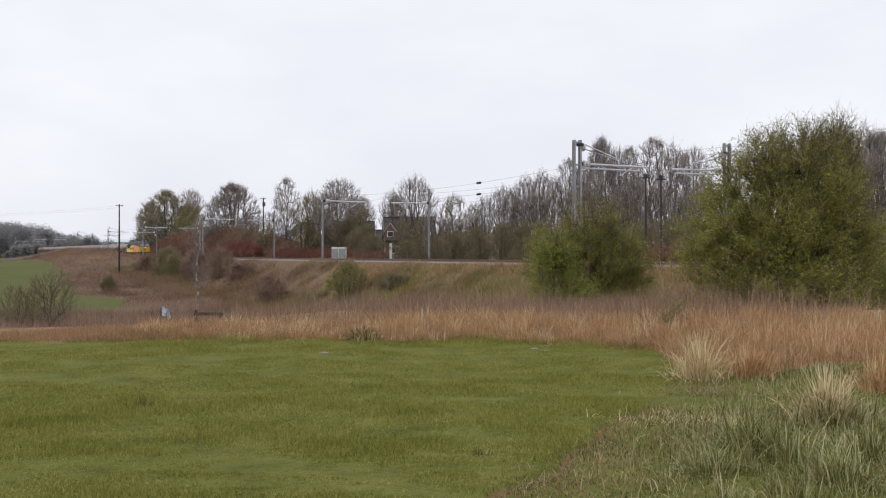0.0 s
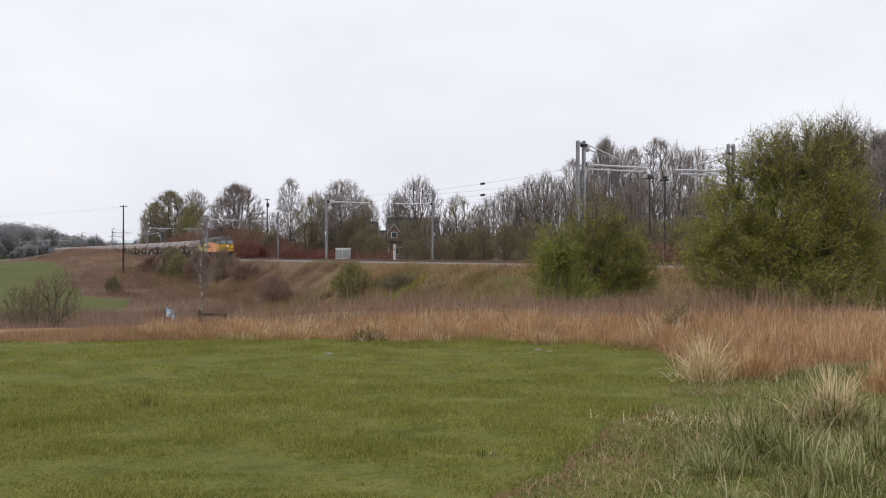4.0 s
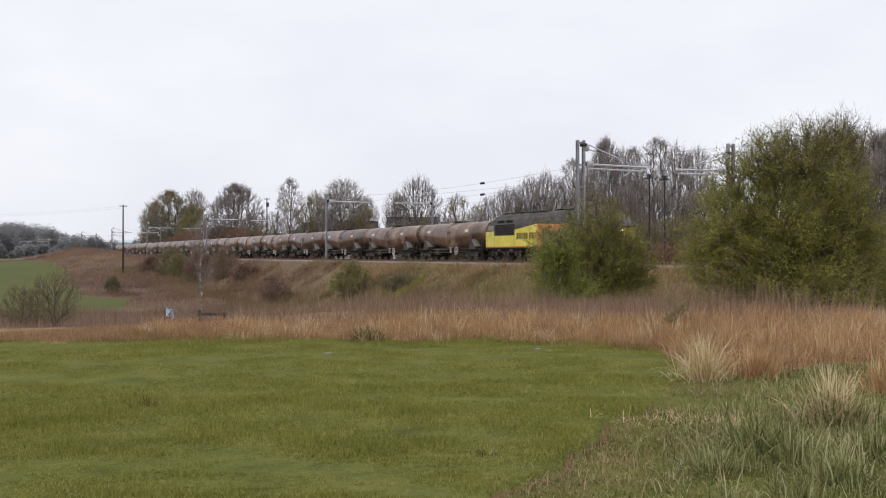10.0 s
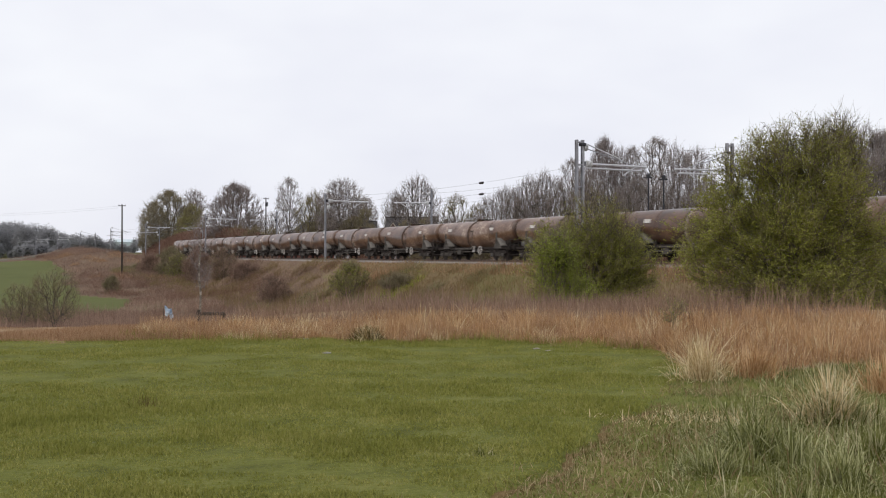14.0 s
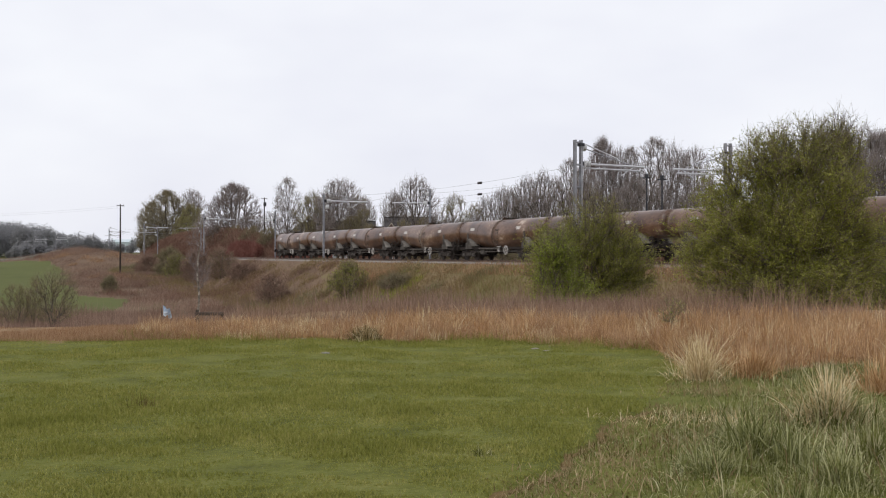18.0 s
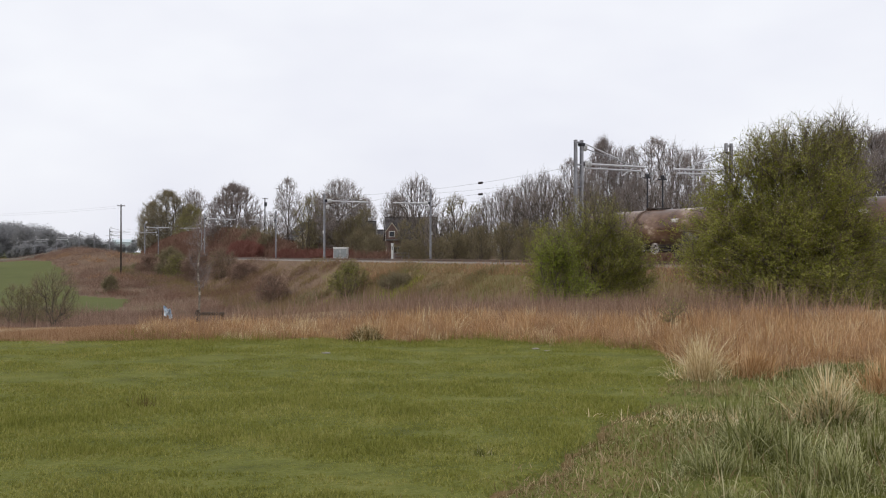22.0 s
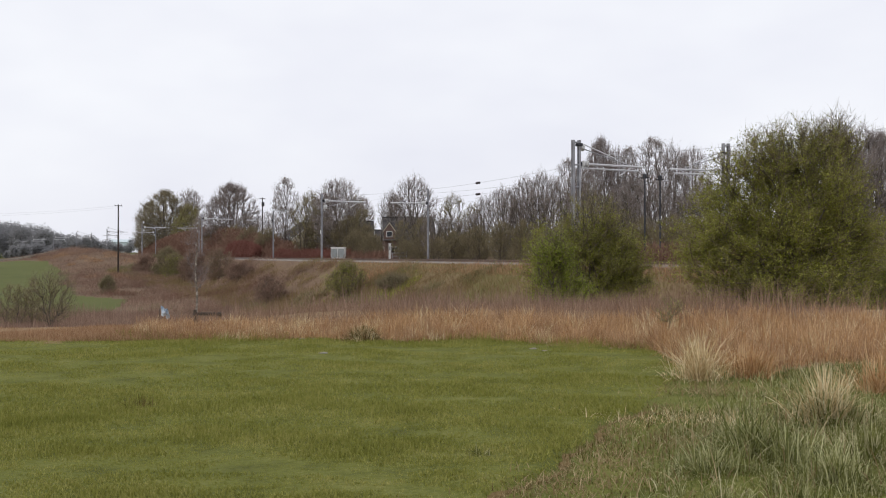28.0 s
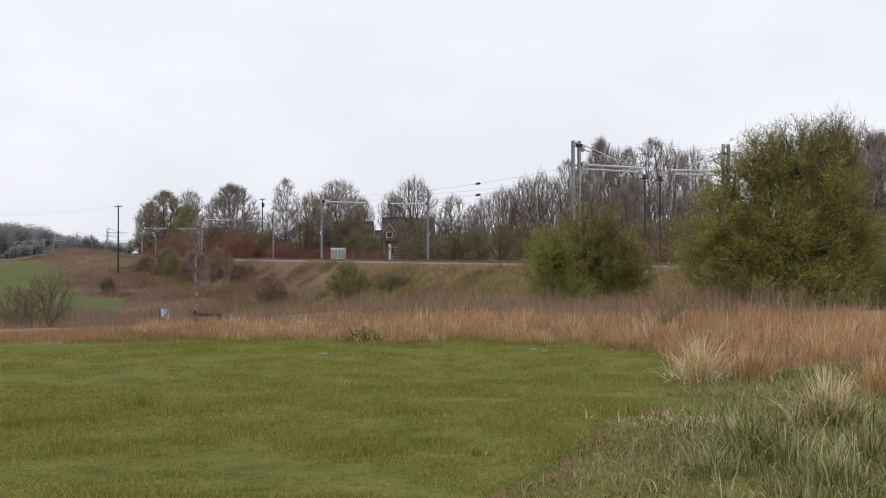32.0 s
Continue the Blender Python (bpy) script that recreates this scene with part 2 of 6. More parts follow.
# train
M_YELLOW = mat("loco_yellow", [(0.55, 0.47, 0.06), (0.7, 0.61, 0.09), (0.78, 0.69, 0.15)], 0.8, rough=0.45, bump=0.05, spec=0.4)
M_WARN = mat("warning_yellow", [(0.46, 0.27, 0.01), (0.62, 0.37, 0.014), (0.68, 0.43, 0.025)], 1.2, rough=0.45, bump=0.05, spec=0.4)
M_STRIPE = mat("sole_stripe_red", [(0.4, 0.07, 0.025), (0.52, 0.11, 0.035)], 1.0, rough=0.5, bump=0.05, spec=0.3)
M_OCHRE = mat("grimy_ochre", [(0.2, 0.13, 0.02), (0.32, 0.2, 0.02), (0.4, 0.26, 0.03)], 2.0, rough=0.55, bump=0.05, spec=0.3)
M_ORANGE = mat("loco_orange", [(0.52, 0.19, 0.06), (0.72, 0.28, 0.09), (0.76, 0.32, 0.12)], 0.8, rough=0.45, bump=0.05, spec=0.4)
M_ROOF = mat("loco_dark_grey", [(0.05, 0.047, 0.044), (0.085, 0.079, 0.073), (0.125, 0.115, 0.105)], 1.2, rough=0.55, bump=0.1)
M_BLACK = mat("underframe_grime", [(0.016, 0.014, 0.013), (0.035, 0.029, 0.026), (0.065, 0.052, 0.044)], 3, rough=0.8, bump=0.4)
M_GRILLE = mat("grille_black", [(0.01, 0.01, 0.01), (0.025, 0.024, 0.024)], 3, rough=0.7)
M_LETTER = mat("dark_lettering", [(0.1, 0.075, 0.025), (0.14, 0.1, 0.03)], 3, rough=0.5, bump=0)
# grey base colour paints part of the sky's reflection into the glass
M_WINDOW = mat("cab_glass_sky_grey", [(0.113, 0.115, 0.124), (0.213, 0.212, 0.223)], 1, rough=0.06, spec=1.0, bump=0)
M_LAMP = mat("headlight_glow", [(1.0, 0.97, 0.88), (1.0, 0.98, 0.92)], 1, glow=2.5, bump=0)
M_REDLAMP = mat("red_lens", [(0.35, 0.02, 0.02), (0.5, 0.03, 0.03)], 1, rough=0.2, bump=0)
# palest tone: spill stains, and gloss highlights painted into the rust
M_TANK = mat("rusty_highlit_tank_skin", [(0.0224, 0.0151, 0.0115), (0.0645, 0.0336, 0.0213), (0.116, 0.0571, 0.0312), (0.2, 0.118, 0.073), (0.5, 0.4, 0.31)], 0.75, rough=0.32, spec=0.5, bump=0.2, rand="object", weight=0.16, stretch=(0.75, 0.8, 0.8))
M_TANKEND = mat("grimy_tank_end", [(0.03, 0.021, 0.016), (0.08, 0.046, 0.032), (0.15, 0.085, 0.055)], 0.8, rough=0.6, bump=0.15, rand="object", weight=0.3)
M_RING = mat("pale_tank_ring", [(0.05, 0.035, 0.027), (0.16, 0.115, 0.09), (0.42, 0.36, 0.3)], 1.0, rough=0.6, bump=0.1, rand="object", weight=0.5)
M_SADDLE = mat("grey_saddle", [(0.048, 0.0432, 0.0384), (0.096, 0.0863, 0.0765), (0.162, 0.146, 0.13)], 2, rough=0.7, bump=0.3)
M_SADDLE_PALE = mat("grey_steel_plate", [(0.132, 0.119, 0.106), (0.203, 0.188, 0.167), (0.304, 0.283, 0.254)], 2, rough=0.7, bump=0.2)
M_WHEEL = mat("wheel_steel", [(0.05, 0.04, 0.035), (0.1, 0.085, 0.075)], 3, rough=0.6, metal=0.4)
M_LABEL = mat("white_label", [(0.5, 0.46, 0.42), (0.7, 0.67, 0.63)], 5, rough=0.6, bump=0)

# ------------------------------------------------------------------ mesh helpers
def mesh_obj(name, verts, tris, material, parent=None, label="", smooth=False):
    """An object from numpy arrays: verts (N, 3), tris (M, 3)."""
    verts, tris = np.asarray(verts, dtype=np.float32), np.asarray(tris, dtype=np.int32)
    me = bpy.data.meshes.new(name)
    me.vertices.add(len(verts))
    me.vertices.foreach_set("co", verts.ravel())
    me.loops.add(tris.size)
    me.loops.foreach_set("vertex_index", tris.ravel())
    me.polygons.add(len(tris))
    me.polygons.foreach_set("loop_start", np.arange(0, tris.size, tris.shape[1], dtype=np.int32))
    if smooth:
        me.polygons.foreach_set("use_smooth", np.ones(len(tris), dtype=bool))
    me.update(calc_edges=True)
    for m in (material if isinstance(material, list) else [material]):
        me.materials.append(m)
    ob = new(name, me)
    if parent is not None:
        ob.parent = parent
    if label:
        ob["label"] = label
    return ob


def part(name, bm, material, parent=None, label="", smooth=False):
    """Links a bmesh as ONE mesh object, under a thing or part if given."""
    me = bpy.data.meshes.new(name)
    bmesh.ops.recalc_face_normals(bm, faces=bm.faces[:])
    for f in bm.faces:
        f.smooth = smooth
    bm.to_mesh(me)
    bm.free()
    me.materials.append(material)
    ob = new(name, me)
    if parent is not None:
        ob.parent = parent
    if label:
        ob["label"] = label
    return ob


def share(ob, name, m, parent=None):
    """Another object on the same mesh, at the pose m."""
    o = new(name, ob.data)
    o.matrix_basis = m
    o.parent = parent if parent is not None else ob.parent
    return o


def empty(name):
    e = new(name)
    e.empty_display_size = 0.3
    return e


def box(sx, sy, sz, at=(0, 0, 0), bevel=0.0, rot=None, bm=None):
    """A box of that size centred on 'at', with bevelled edges; added to bm if given."""
    b = bm if bm is not None else bmesh.new()
    g = bmesh.ops.create_cube(b, size=1.0)["verts"]
    m = Matrix.Translation(at) @ (rot if rot is not None else Matrix()) @ Matrix.Diagonal((sx, sy, sz, 1))
    bmesh.ops.transform(b, matrix=m, verts=g)
    if bevel:
        es = {e for v in g for e in v.link_edges}
        bmesh.ops.bevel(b, geom=list(es), offset=bevel, segments=1, affect="EDGES")
    return b


def cyl(r, length, at=(0, 0, 0), axis="z", r2=None, n=16, bm=None, bevel=0.0):
    b = bm if bm is not None else bmesh.new()
    g = bmesh.ops.create_cone(b, cap_ends=True, segments=n, radius1=r, radius2=r if r2 is None else r2, depth=length)["verts"]
    rot = {"z": Matrix(), "x": pose(0, 0, 0, 0, 90, 0), "y": pose(0, 0, 0, 90, 0, 0)}[axis]
    bmesh.ops.transform(b, matrix=Matrix.Translation(at) @ rot, verts=g)
    if bevel:
        es = {e for v in g for e in v.link_edges if len(e.link_faces) == 2 and max(len(f.verts) for f in e.link_faces) > 4}
        bmesh.ops.bevel(b, geom=list(es), offset=bevel, segments=2, affect="EDGES")
    return b


def rod(a, b_, r, n=6, bm=None, r2=None):
    """A round bar from a to b_."""
    b = bm if bm is not None else bmesh.new()
    a, b_ = Vector(a), Vector(b_)
    g = bmesh.ops.create_cone(b, cap_ends=True, segments=n, radius1=r, radius2=r if r2 is None else r2, depth=(b_ - a).length)["verts"]
    bmesh.ops.transform(b, matrix=Matrix.Translation((a + b_) / 2) @ (b_ - a).to_track_quat("Z", "Y").to_matrix().to_4x4(), verts=g)
    return b


def prism(points, depth, axis="y", at=(0, 0, 0), bm=None):
    """A flat outline given as (h, v) pairs, drawn out by depth, centred; axis: the direction of the depth."""
    b = bm if bm is not None else bmesh.new()
    lo, hi = [], []
    for h, v in points:
        p = {"y": ((h, -depth / 2, v), (h, depth / 2, v)), "x": ((-depth / 2, h, v), (depth / 2, h, v)), "z": ((h, v, -depth / 2), (h, v, depth / 2))}[axis]
        lo.append(b.verts.new(Vector(p[0]) + Vector(at)))
        hi.append(b.verts.new(Vector(p[1]) + Vector(at)))
    n = len(points)
    b.faces.new(lo)
    b.faces.new(hi[::-1])
    for i in range(n):
        b.faces.new((lo[i], hi[i], hi[(i + 1) % n], lo[(i + 1) % n]))
    return b


def curve_wire(name, pts, r, material, parent=None):
    cu = bpy.data.curves.new(name, "CURVE")
    cu.dimensions, cu.bevel_depth, cu.bevel_resolution = "3D", r, 1
    sp = cu.splines.new("POLY")
    sp.points.add(len(pts) - 1)
    for p, q in zip(sp.points, pts):
        p.co = (*q, 1)
    cu.materials.append(material)
    ob = new(name, cu)
    if parent is not None:
        ob.parent = parent
    return ob


# ------------------------------------------------------------------ the railway's line
# u: metres along the track (the train runs towards +u), lat: metres across it, away from the field.
TX, TY, TH, TK, TQ = 2.396, 96.12, 0.4374, 2.267e-4, 1.63e-6
U0, U1 = -270.0, 60.0
RAIL = 1.14


def _line(u):
    a = TH + TK * u / 2 + TQ * u * u / 3
    return np.array([TX + u * np.sin(a), TY - u * np.cos(a)])


def track(u):
    """Point of the line's near edge and its direction of travel."""
    c = min(max(u, U0), U1)
    p, d = _line(c), _line(c + 0.5) - _line(c - 0.5)
    d = d / np.linalg.norm(d)
    return p + d * (u - c), d


def at_track(u, lat, z=0.0):
    p, d = track(u)
    return Vector((p[0] - d[1] * lat, p[1] + d[0] * lat, z))


def train_pose(u, lat=1.375, z=RAIL):
    """Pose on the track with x along the direction of travel."""
    p, d = track(u)
    return pose(*at_track(u, lat, z), 0, 0, math.degrees(math.atan2(d[1], d[0])))


def _lines(u):
    a = TH + TK * u / 2 + TQ * u * u / 3
    return np.stack([TX + u * np.sin(a), TY - u * np.cos(a)], 1)


def to_track(xy):
    """u and lat of plan points (N, 2)."""
    xy = np.asarray(xy, dtype=float)
    u = (xy[:, 0] - TX) * math.sin(TH) - (xy[:, 1] - TY) * math.cos(TH)
    for _ in range(6):
        c = np.clip(u, U0, U1)
        p, d = _lines(c), _lines(c + 0.5) - _lines(c - 0.5)
        d = d / np.linalg.norm(d, axis=1)[:, None]
        v = xy - p - d * (u - c)[:, None]
        u = u + (v * d).sum(1)
    return u, d[:, 0] * v[:, 1] - d[:, 1] * v[:, 0]


def step(x):
    x = np.clip(x, 0, 1)
    return x * x * (3 - 2 * x)


def fbm(x, y, s, seed=0):
    """Cheap smooth noise, about -1..1."""
    r = np.random.RandomState(seed)
    t = np.zeros_like(x, dtype=float)
    for k in range(7):
        a, ph = r.uniform(0, 6.28), r.uniform(0, 6.28)
        f = s * 1.6 ** (k - 2)
        t += np.sin((x * np.cos(a) + y * np.sin(a)) * f + ph + 1.3 * np.sin((x * np.sin(a) - y * np.cos(a)) * f * 0.7)) / (1 + 0.5 * k)
    return t / 2.6


def terrain(x, y):
    """Height of the ground at plan points."""
    x, y = np.asarray(x, dtype=float), np.asarray(y, dtype=float)
    u, lat = to_track(np.stack([x, y], 1))
    # field, then a hollow before the bank; to the far left the pasture climbs again
    v = -4.3 * step((y - 22.5 - 8 * step((x + 8) / 6)) / 30)
    v = v + 4.2 * step((y - 84) / 190) * (y > 80)
    v = np.where(y < 0, 0, v)
    # shallow furrow at the edge of the mown grass
    v = v - 0.055 * np.exp(-((x - rough_line(y) - 0.05) / 0.08) ** 2) * step((y - 5.5) / 1) * step((11.8 - y) / 1)
    v = v + 0.04 * fbm(x, y, 0.5, 1) * step((y + 3) / 10) + 0.25 * fbm(x, y, 0.09, 2) * step((y - 26) / 20)
    back = 1.0 + 0.3 * fbm(x, y, 0.05, 3) + 3.0 * step((np.hypot(x, y) - 300) / 900)
    # railway bank: level top, sloping side towards the field
    top = 0.86
    side = top - np.maximum(0, -3.6 - lat) / 1.9 + 0.15 * fbm(x, y, 0.3, 4) * step((-3.6 - lat) / 3)
    # low mound beside the line, far along it
    mound = 3.0 * np.exp(-((u + 186) / 52) ** 4 - ((lat + 14) / 9) ** 2)
    z = np.where(lat < -3.6, np.maximum(v, side), top)
    z = z + mound * (1 + 0.2 * fbm(x, y, 0.07, 5))
    z = np.where((lat > -3.6) & (lat < 13.5), top, z)
    w = step((lat - 13.5) / 8)
    z = np.where(lat >= 13.5, top * (1 - w) + back * w, z)
    return z


def ground_z(x, y):
    return float(terrain(np.array([x]), np.array([y]))[0])


def spot(px, d):
    """Plan place at bearing px (in the 1568-wide view) and d metres ahead."""
    return (px - 784.0) / FOCAL * d, d


def beyond(px, lat, d0=40.0):
    """The distance ahead at which the bearing px lies lat metres across the line."""
    d = np.linspace(d0, 500, 1841)
    _, la = to_track(np.stack([(px - 784.0) / FOCAL * d, d], 1))
    return float(d[np.argmin(np.abs(la - lat))])


# ------------------------------------------------------------------ ground sheet, out to the horizon
def field_edge(x):
    """Where the mown field ends, for each x."""
    return np.where(x < 3.6, 20.0 - 0.13 * np.maximum(x, 0) ** 2 + 0.35 * np.sin(x * 1.9) + 0.2 * np.sin(x * 4.7 + 1), 14.9 + 0.3 * (x - 3.6) + 0.3 * np.sin(x * 2.3))


def rough_line(y):
    return 0.35 + (y - 7.2) * 0.42 + 0.07 * np.sin(y * 1.7) + 0.06 * np.sin(y * 4.1)


def rough_side(x, y):
    """True where the uncut grass beside the mown field lies."""
    return (x > rough_line(y)) & (y > -6)


def furrow_edge(x, y):
    """The narrow strip along the furrow between the two, where blades are thinned."""
    return (np.abs(x - rough_line(y)) < 0.07 + 0.05 * np.sin(y * 5.3)) & (y > 6.5) & (y < 10.8)


def pasture(x, y, u, lat):
    """True where the bright grazing land lies beyond the hollow, with a tongue that runs towards the bank."""
    j = fbm(x, y, 0.2, 79)
    edge = np.interp(y, [88, 97.5, 111, 127.7, 131, 136, 172, 226, 245, 270], [-37.0, -34.3, -33.5, -38.5, -43, -48.5, -62.2, -84.0, -93, -112])
    return (x < edge + 1.6 * j) & (y > 90 + 2.0 * j) & (y < 262 + 6 * j)


def build_ground():
    ang = np.concatenate([np.arange(-180, -26, 5.0), np.arange(-26, 26, 0.22), np.arange(26, 180, 5.0)])
    rad = 1.5 * 1.0185 ** np.arange(440)
    a, r = np.meshgrid(np.radians(ang), rad)
    x, y = (np.sin(a) * r).ravel(), (np.cos(a) * r).ravel()
    z = terrain(x, y)
    n, k = len(ang), len(rad)
    i, j = np.meshgrid(np.arange(k - 1), np.arange(n))
    i, j = i.ravel(), j.ravel()
    j2 = (j + 1) % n
    quads = np.stack([i * n + j, i * n + j2, (i + 1) * n + j2, (i + 1) * n + j], 1)
    verts = np.stack([x, y, z], 1)
    # close the centre with a small disc
    c = len(verts)
    verts = np.vstack([verts, [[0, 0, ground_z(0, 0.5)]]])
    ob = mesh_obj("ground", verts, quads[:, ::-1], [M_TURF, M_THATCH, M_SCRUB, M_BANK, M_PASTURE], smooth=True)
    cx, cy = x[quads].mean(1), y[quads].mean(1)
    u, lat = to_track(np.stack([cx, cy], 1))
    jit = fbm(cx, cy, 0.6, 9)
    idx = np.zeros(len(quads), dtype=np.int32)
    idx[(cy > field_edge(cx))] = 1
    idx[(cy > 36 + 3 * jit)] = 2
    idx[(lat > -12 + 4 * jit) & (cy > 30) & (u > -22 + 12 * jit)] = 3
    idx[pasture(cx, cy, u, lat)] = 4
    idx[lat > 16] = 2
    idx[np.hypot(cx, cy) > 450] = 4
    ob.data.polygons.foreach_set("material_index", idx)
    bm = bmesh.new()
    bm.from_mesh(ob.data)
    bm.verts.ensure_lookup_table()
    for q in range(n):
        bm.faces.new((bm.verts[c], bm.verts[q], bm.verts[(q + 1) % n]))
    bmesh.ops.recalc_face_normals(bm, faces=bm.faces[:])
    bm.to_mesh(ob.data)
    bm.free()
    tagged(ob, "mown green field falling to a hollow and scrubby railway bank", "ground", kind="structure")
    return ob


build_ground()


# ------------------------------------------------------------------ track bed, rails, sleepers
def ribbon(us, section, name, material):
    """A strip along the line: section is a closed list of (lat, z)."""
    verts, faces = [], []
    m = len(section)
    for u in us:
        for lat, z in section:
            verts.append(at_track(u, lat, z))
    for i in range(len(us) - 1):
        for j in range(m):
            a, b = i * m + j, i * m + (j + 1) % m
            faces.append((a, b, b + m, a + m))
    return mesh_obj(name, verts, faces, material)


TRACK_US = np.concatenate([np.arange(-900, -280, 20.0), np.arange(-280, 70, 5.0), np.arange(70, 761, 30.0)])
C1, C2 = 1.375, 6.9
tagged(ribbon(TRACK_US, [(-2.6, 0.8), (-1.2, RAIL - 0.17), (9.6, RAIL - 0.17), (11.0, 0.8)], "ballast_bed", M_BALLAST), "grey-brown stone ballast under the railway tracks", "ballast", kind="structure")
tagged(ribbon(TRACK_US, [(-3.4, 0.7), (-3.4, 0.97), (-3.0, 0.97), (-3.0, 0.7)], "cable_trough", M_TROUGH), "pale concrete cable trough along the bank top", "trough", kind="structure")
for c in (C1, C2):
    for s in (-0.752, 0.752):
        o = c + s
        tagged(ribbon(TRACK_US, [(o - 0.07, RAIL - 0.15), (o - 0.02, RAIL - 0.12), (o - 0.02, RAIL - 0.04), (o - 0.036, RAIL - 0.03), (o - 0.036, RAIL), (o + 0.036, RAIL), (o + 0.036, RAIL - 0.03), (o + 0.02, RAIL - 0.04), (o + 0.02, RAIL - 0.12), (o + 0.07, RAIL - 0.15)], "rail", M_RAIL), "brown steel running rail on sleepers", "rail", "rails of the railway", "structure")


def build_sleepers():
    v, f = [], []
    for c in (C1, C2):
        for u in np.arange(-200, 75, 0.7):
            p, d = track(u)
            k = len(v)
            for dz in (RAIL - 0.3, RAIL - 0.15):
                for du, dl in ((-0.13, -1.25), (0.13, -1.25), (0.13, 1.25), (-0.13, 1.25)):
                    v.append((p[0] + d[0] * du - d[1] * (c + dl), p[1] + d[1] * du + d[0] * (c + dl), dz))
            f += [(k + 4, k + 5, k + 6, k + 7), (k, k + 1, k + 5, k + 4), (k + 1, k + 2, k + 6, k + 5), (k + 2, k + 3, k + 7, k + 6), (k + 3, k, k + 4, k + 7)]
    tagged(mesh_obj("sleepers", v, f, M_SLEEPER), "grey concrete sleepers bedded in the ballast", "sleepers", kind="stuff")


build_sleepers()

# ------------------------------------------------------------------ overhead line: masts, arms, wires
def mast(u, lat, height, reach, twin=False, steel=M_GALV, arm_z=None):
    """An electrification mast beside the line; reach: length of its arm across the track, with sign."""
    e = empty("catenary_mast")
    e.matrix_world = train_pose(u, lat, 0.0)
    s = 1 if reach > 0 else -1
    L = abs(reach)
    # here x runs along the track and y across it
    top = RAIL + height
    if twin:
        for dy in (-0.25, 0.25):
            b = box(0.2, 0.03, height + 0.75, (0, dy, (top + 0.64) / 2))
            box(0.03, 0.17, height + 0.75, (0.1, dy, (top + 0.64) / 2), bm=b)
            box(0.03, 0.17, height + 0.75, (-0.1, dy, (top + 0.64) / 2), bm=b)
            part("column", b, steel, e)
        for k in range(6):
            part("batten", box(0.16, 0.56, 0.12, (0, 0, RAIL + 0.6 + k * (height - 0.65) / 5), 0.01), steel, e)
    else:
        b = box(0.03, 0.2, height + 0.75, (0, 0, (top + 0.64) / 2))
        box(0.15, 0.028, height + 0.75, (0, 0.1, (top + 0.64) / 2), bm=b)
        box(0.15, 0.028, height + 0.75, (0, -0.1, (top + 0.64) / 2), bm=b)
        part("column", b, steel, e)
    part("footing", box(0.9, 0.9, 0.5, (0, 0, 0.82), 0.05), M_BALLAST, e)
    az = RAIL + (arm_z if arm_z else height - 1.6)
    y0 = s * (0.32 if twin else 0.2)
    part("bracket", box(0.16, 0.3, 0.3, (0, y0, az), 0.02), M_DARKSTEEL, e)
    # registration tube, stay and droppers
    ins = cyl(0.09, 0.5, (0, y0 + s * 0.45, az), "y", n=10)
    for k in range(4):
        cyl(0.24, 0.045, (0, y0 + s * (0.26 + 0.12 * k), az), "y", n=10, bm=ins)
    part("insulator", ins, M_INSUL, e)
    part("arm_tube", rod((0, y0 + s * 0.6, az), (0, y0 + s * L, az - 0.05), 0.075, 8), M_ARM, e)
    if twin:
        part("arm_tube", rod((0, y0 + s * 0.3, az - 0.3), (0, y0 + s * L * 0.93, az - 0.34), 0.06, 8), M_ARM, e)
        part("bracket", box(0.5, 0.34, 0.2, (0, s * 0.25, az + 1.35), 0.02), M_DARKSTEEL, e)
        part("stay_tube", rod((0, y0 + s * 0.3, az + 1.4), (0, y0 + s * L * 0.55, az + 0.5), 0.045, 8), M_ARM, e)
    part("stay_tube", rod((0, y0, az + 1.15), (0, y0 + s * L * 0.75, az + 0.08), 0.035, 8), M_GALV, e)
    if not twin:
        low = cyl(0.1, 0.4, (0, y0 + s * 0.2, az - 0.75), "y", n=10)
        for k in range(3):
            cyl(0.25, 0.05, (0, y0 + s * (0.08 + 0.12 * k), az - 0.75), "y", n=12, bm=low)
        part("insulator", low, M_INSUL, e)
        part("strut_tube", rod((0, y0 + s * 0.4, az - 0.75), (0, y0 + s * L * 0.55, az - 0.04), 0.03, 8), M_GALV, e)
        part("sign_plate", box(0.3, 0.03, 0.4, (0.02, -s * 0.16, RAIL + 3.2), 0.005), M_WHITE, e, "small white number plate")
    ins2 = cyl(0.08, 0.4, (0, y0 + s * 0.15, az + 1.15), "y", n=10)
    for k in range(3):
        cyl(0.25, 0.045, (0, y0 + s * (0.05 + 0.1 * k), az + 1.15), "y", n=10, bm=ins2)
    part("insulator", ins2, M_INSUL, e)
    part("steady_arm", rod((0, y0 + s * L * 0.82, az - 0.1), (0, y0 + s * (L * 0.82 - 1.1), az - 0.75), 0.04, 6), M_ARM, e)
    part("dropper_tube", rod((0, y0 + s * L * 0.62, az), (0, y0 + s * L * 0.62, az - 0.7), 0.03, 6), M_ARM, e)
    tagged(e, "grey steel electrification mast with pale cantilever arm", "mast", "catenary masts of the railway")
    return e


NEAR_LAT, FAR_LAT = -2.9, 11.4
MAST_US = [-450.0, -385.0, -325.0, -275.0, -220.0, -166.5, -101.75, -33.5, 22.75]
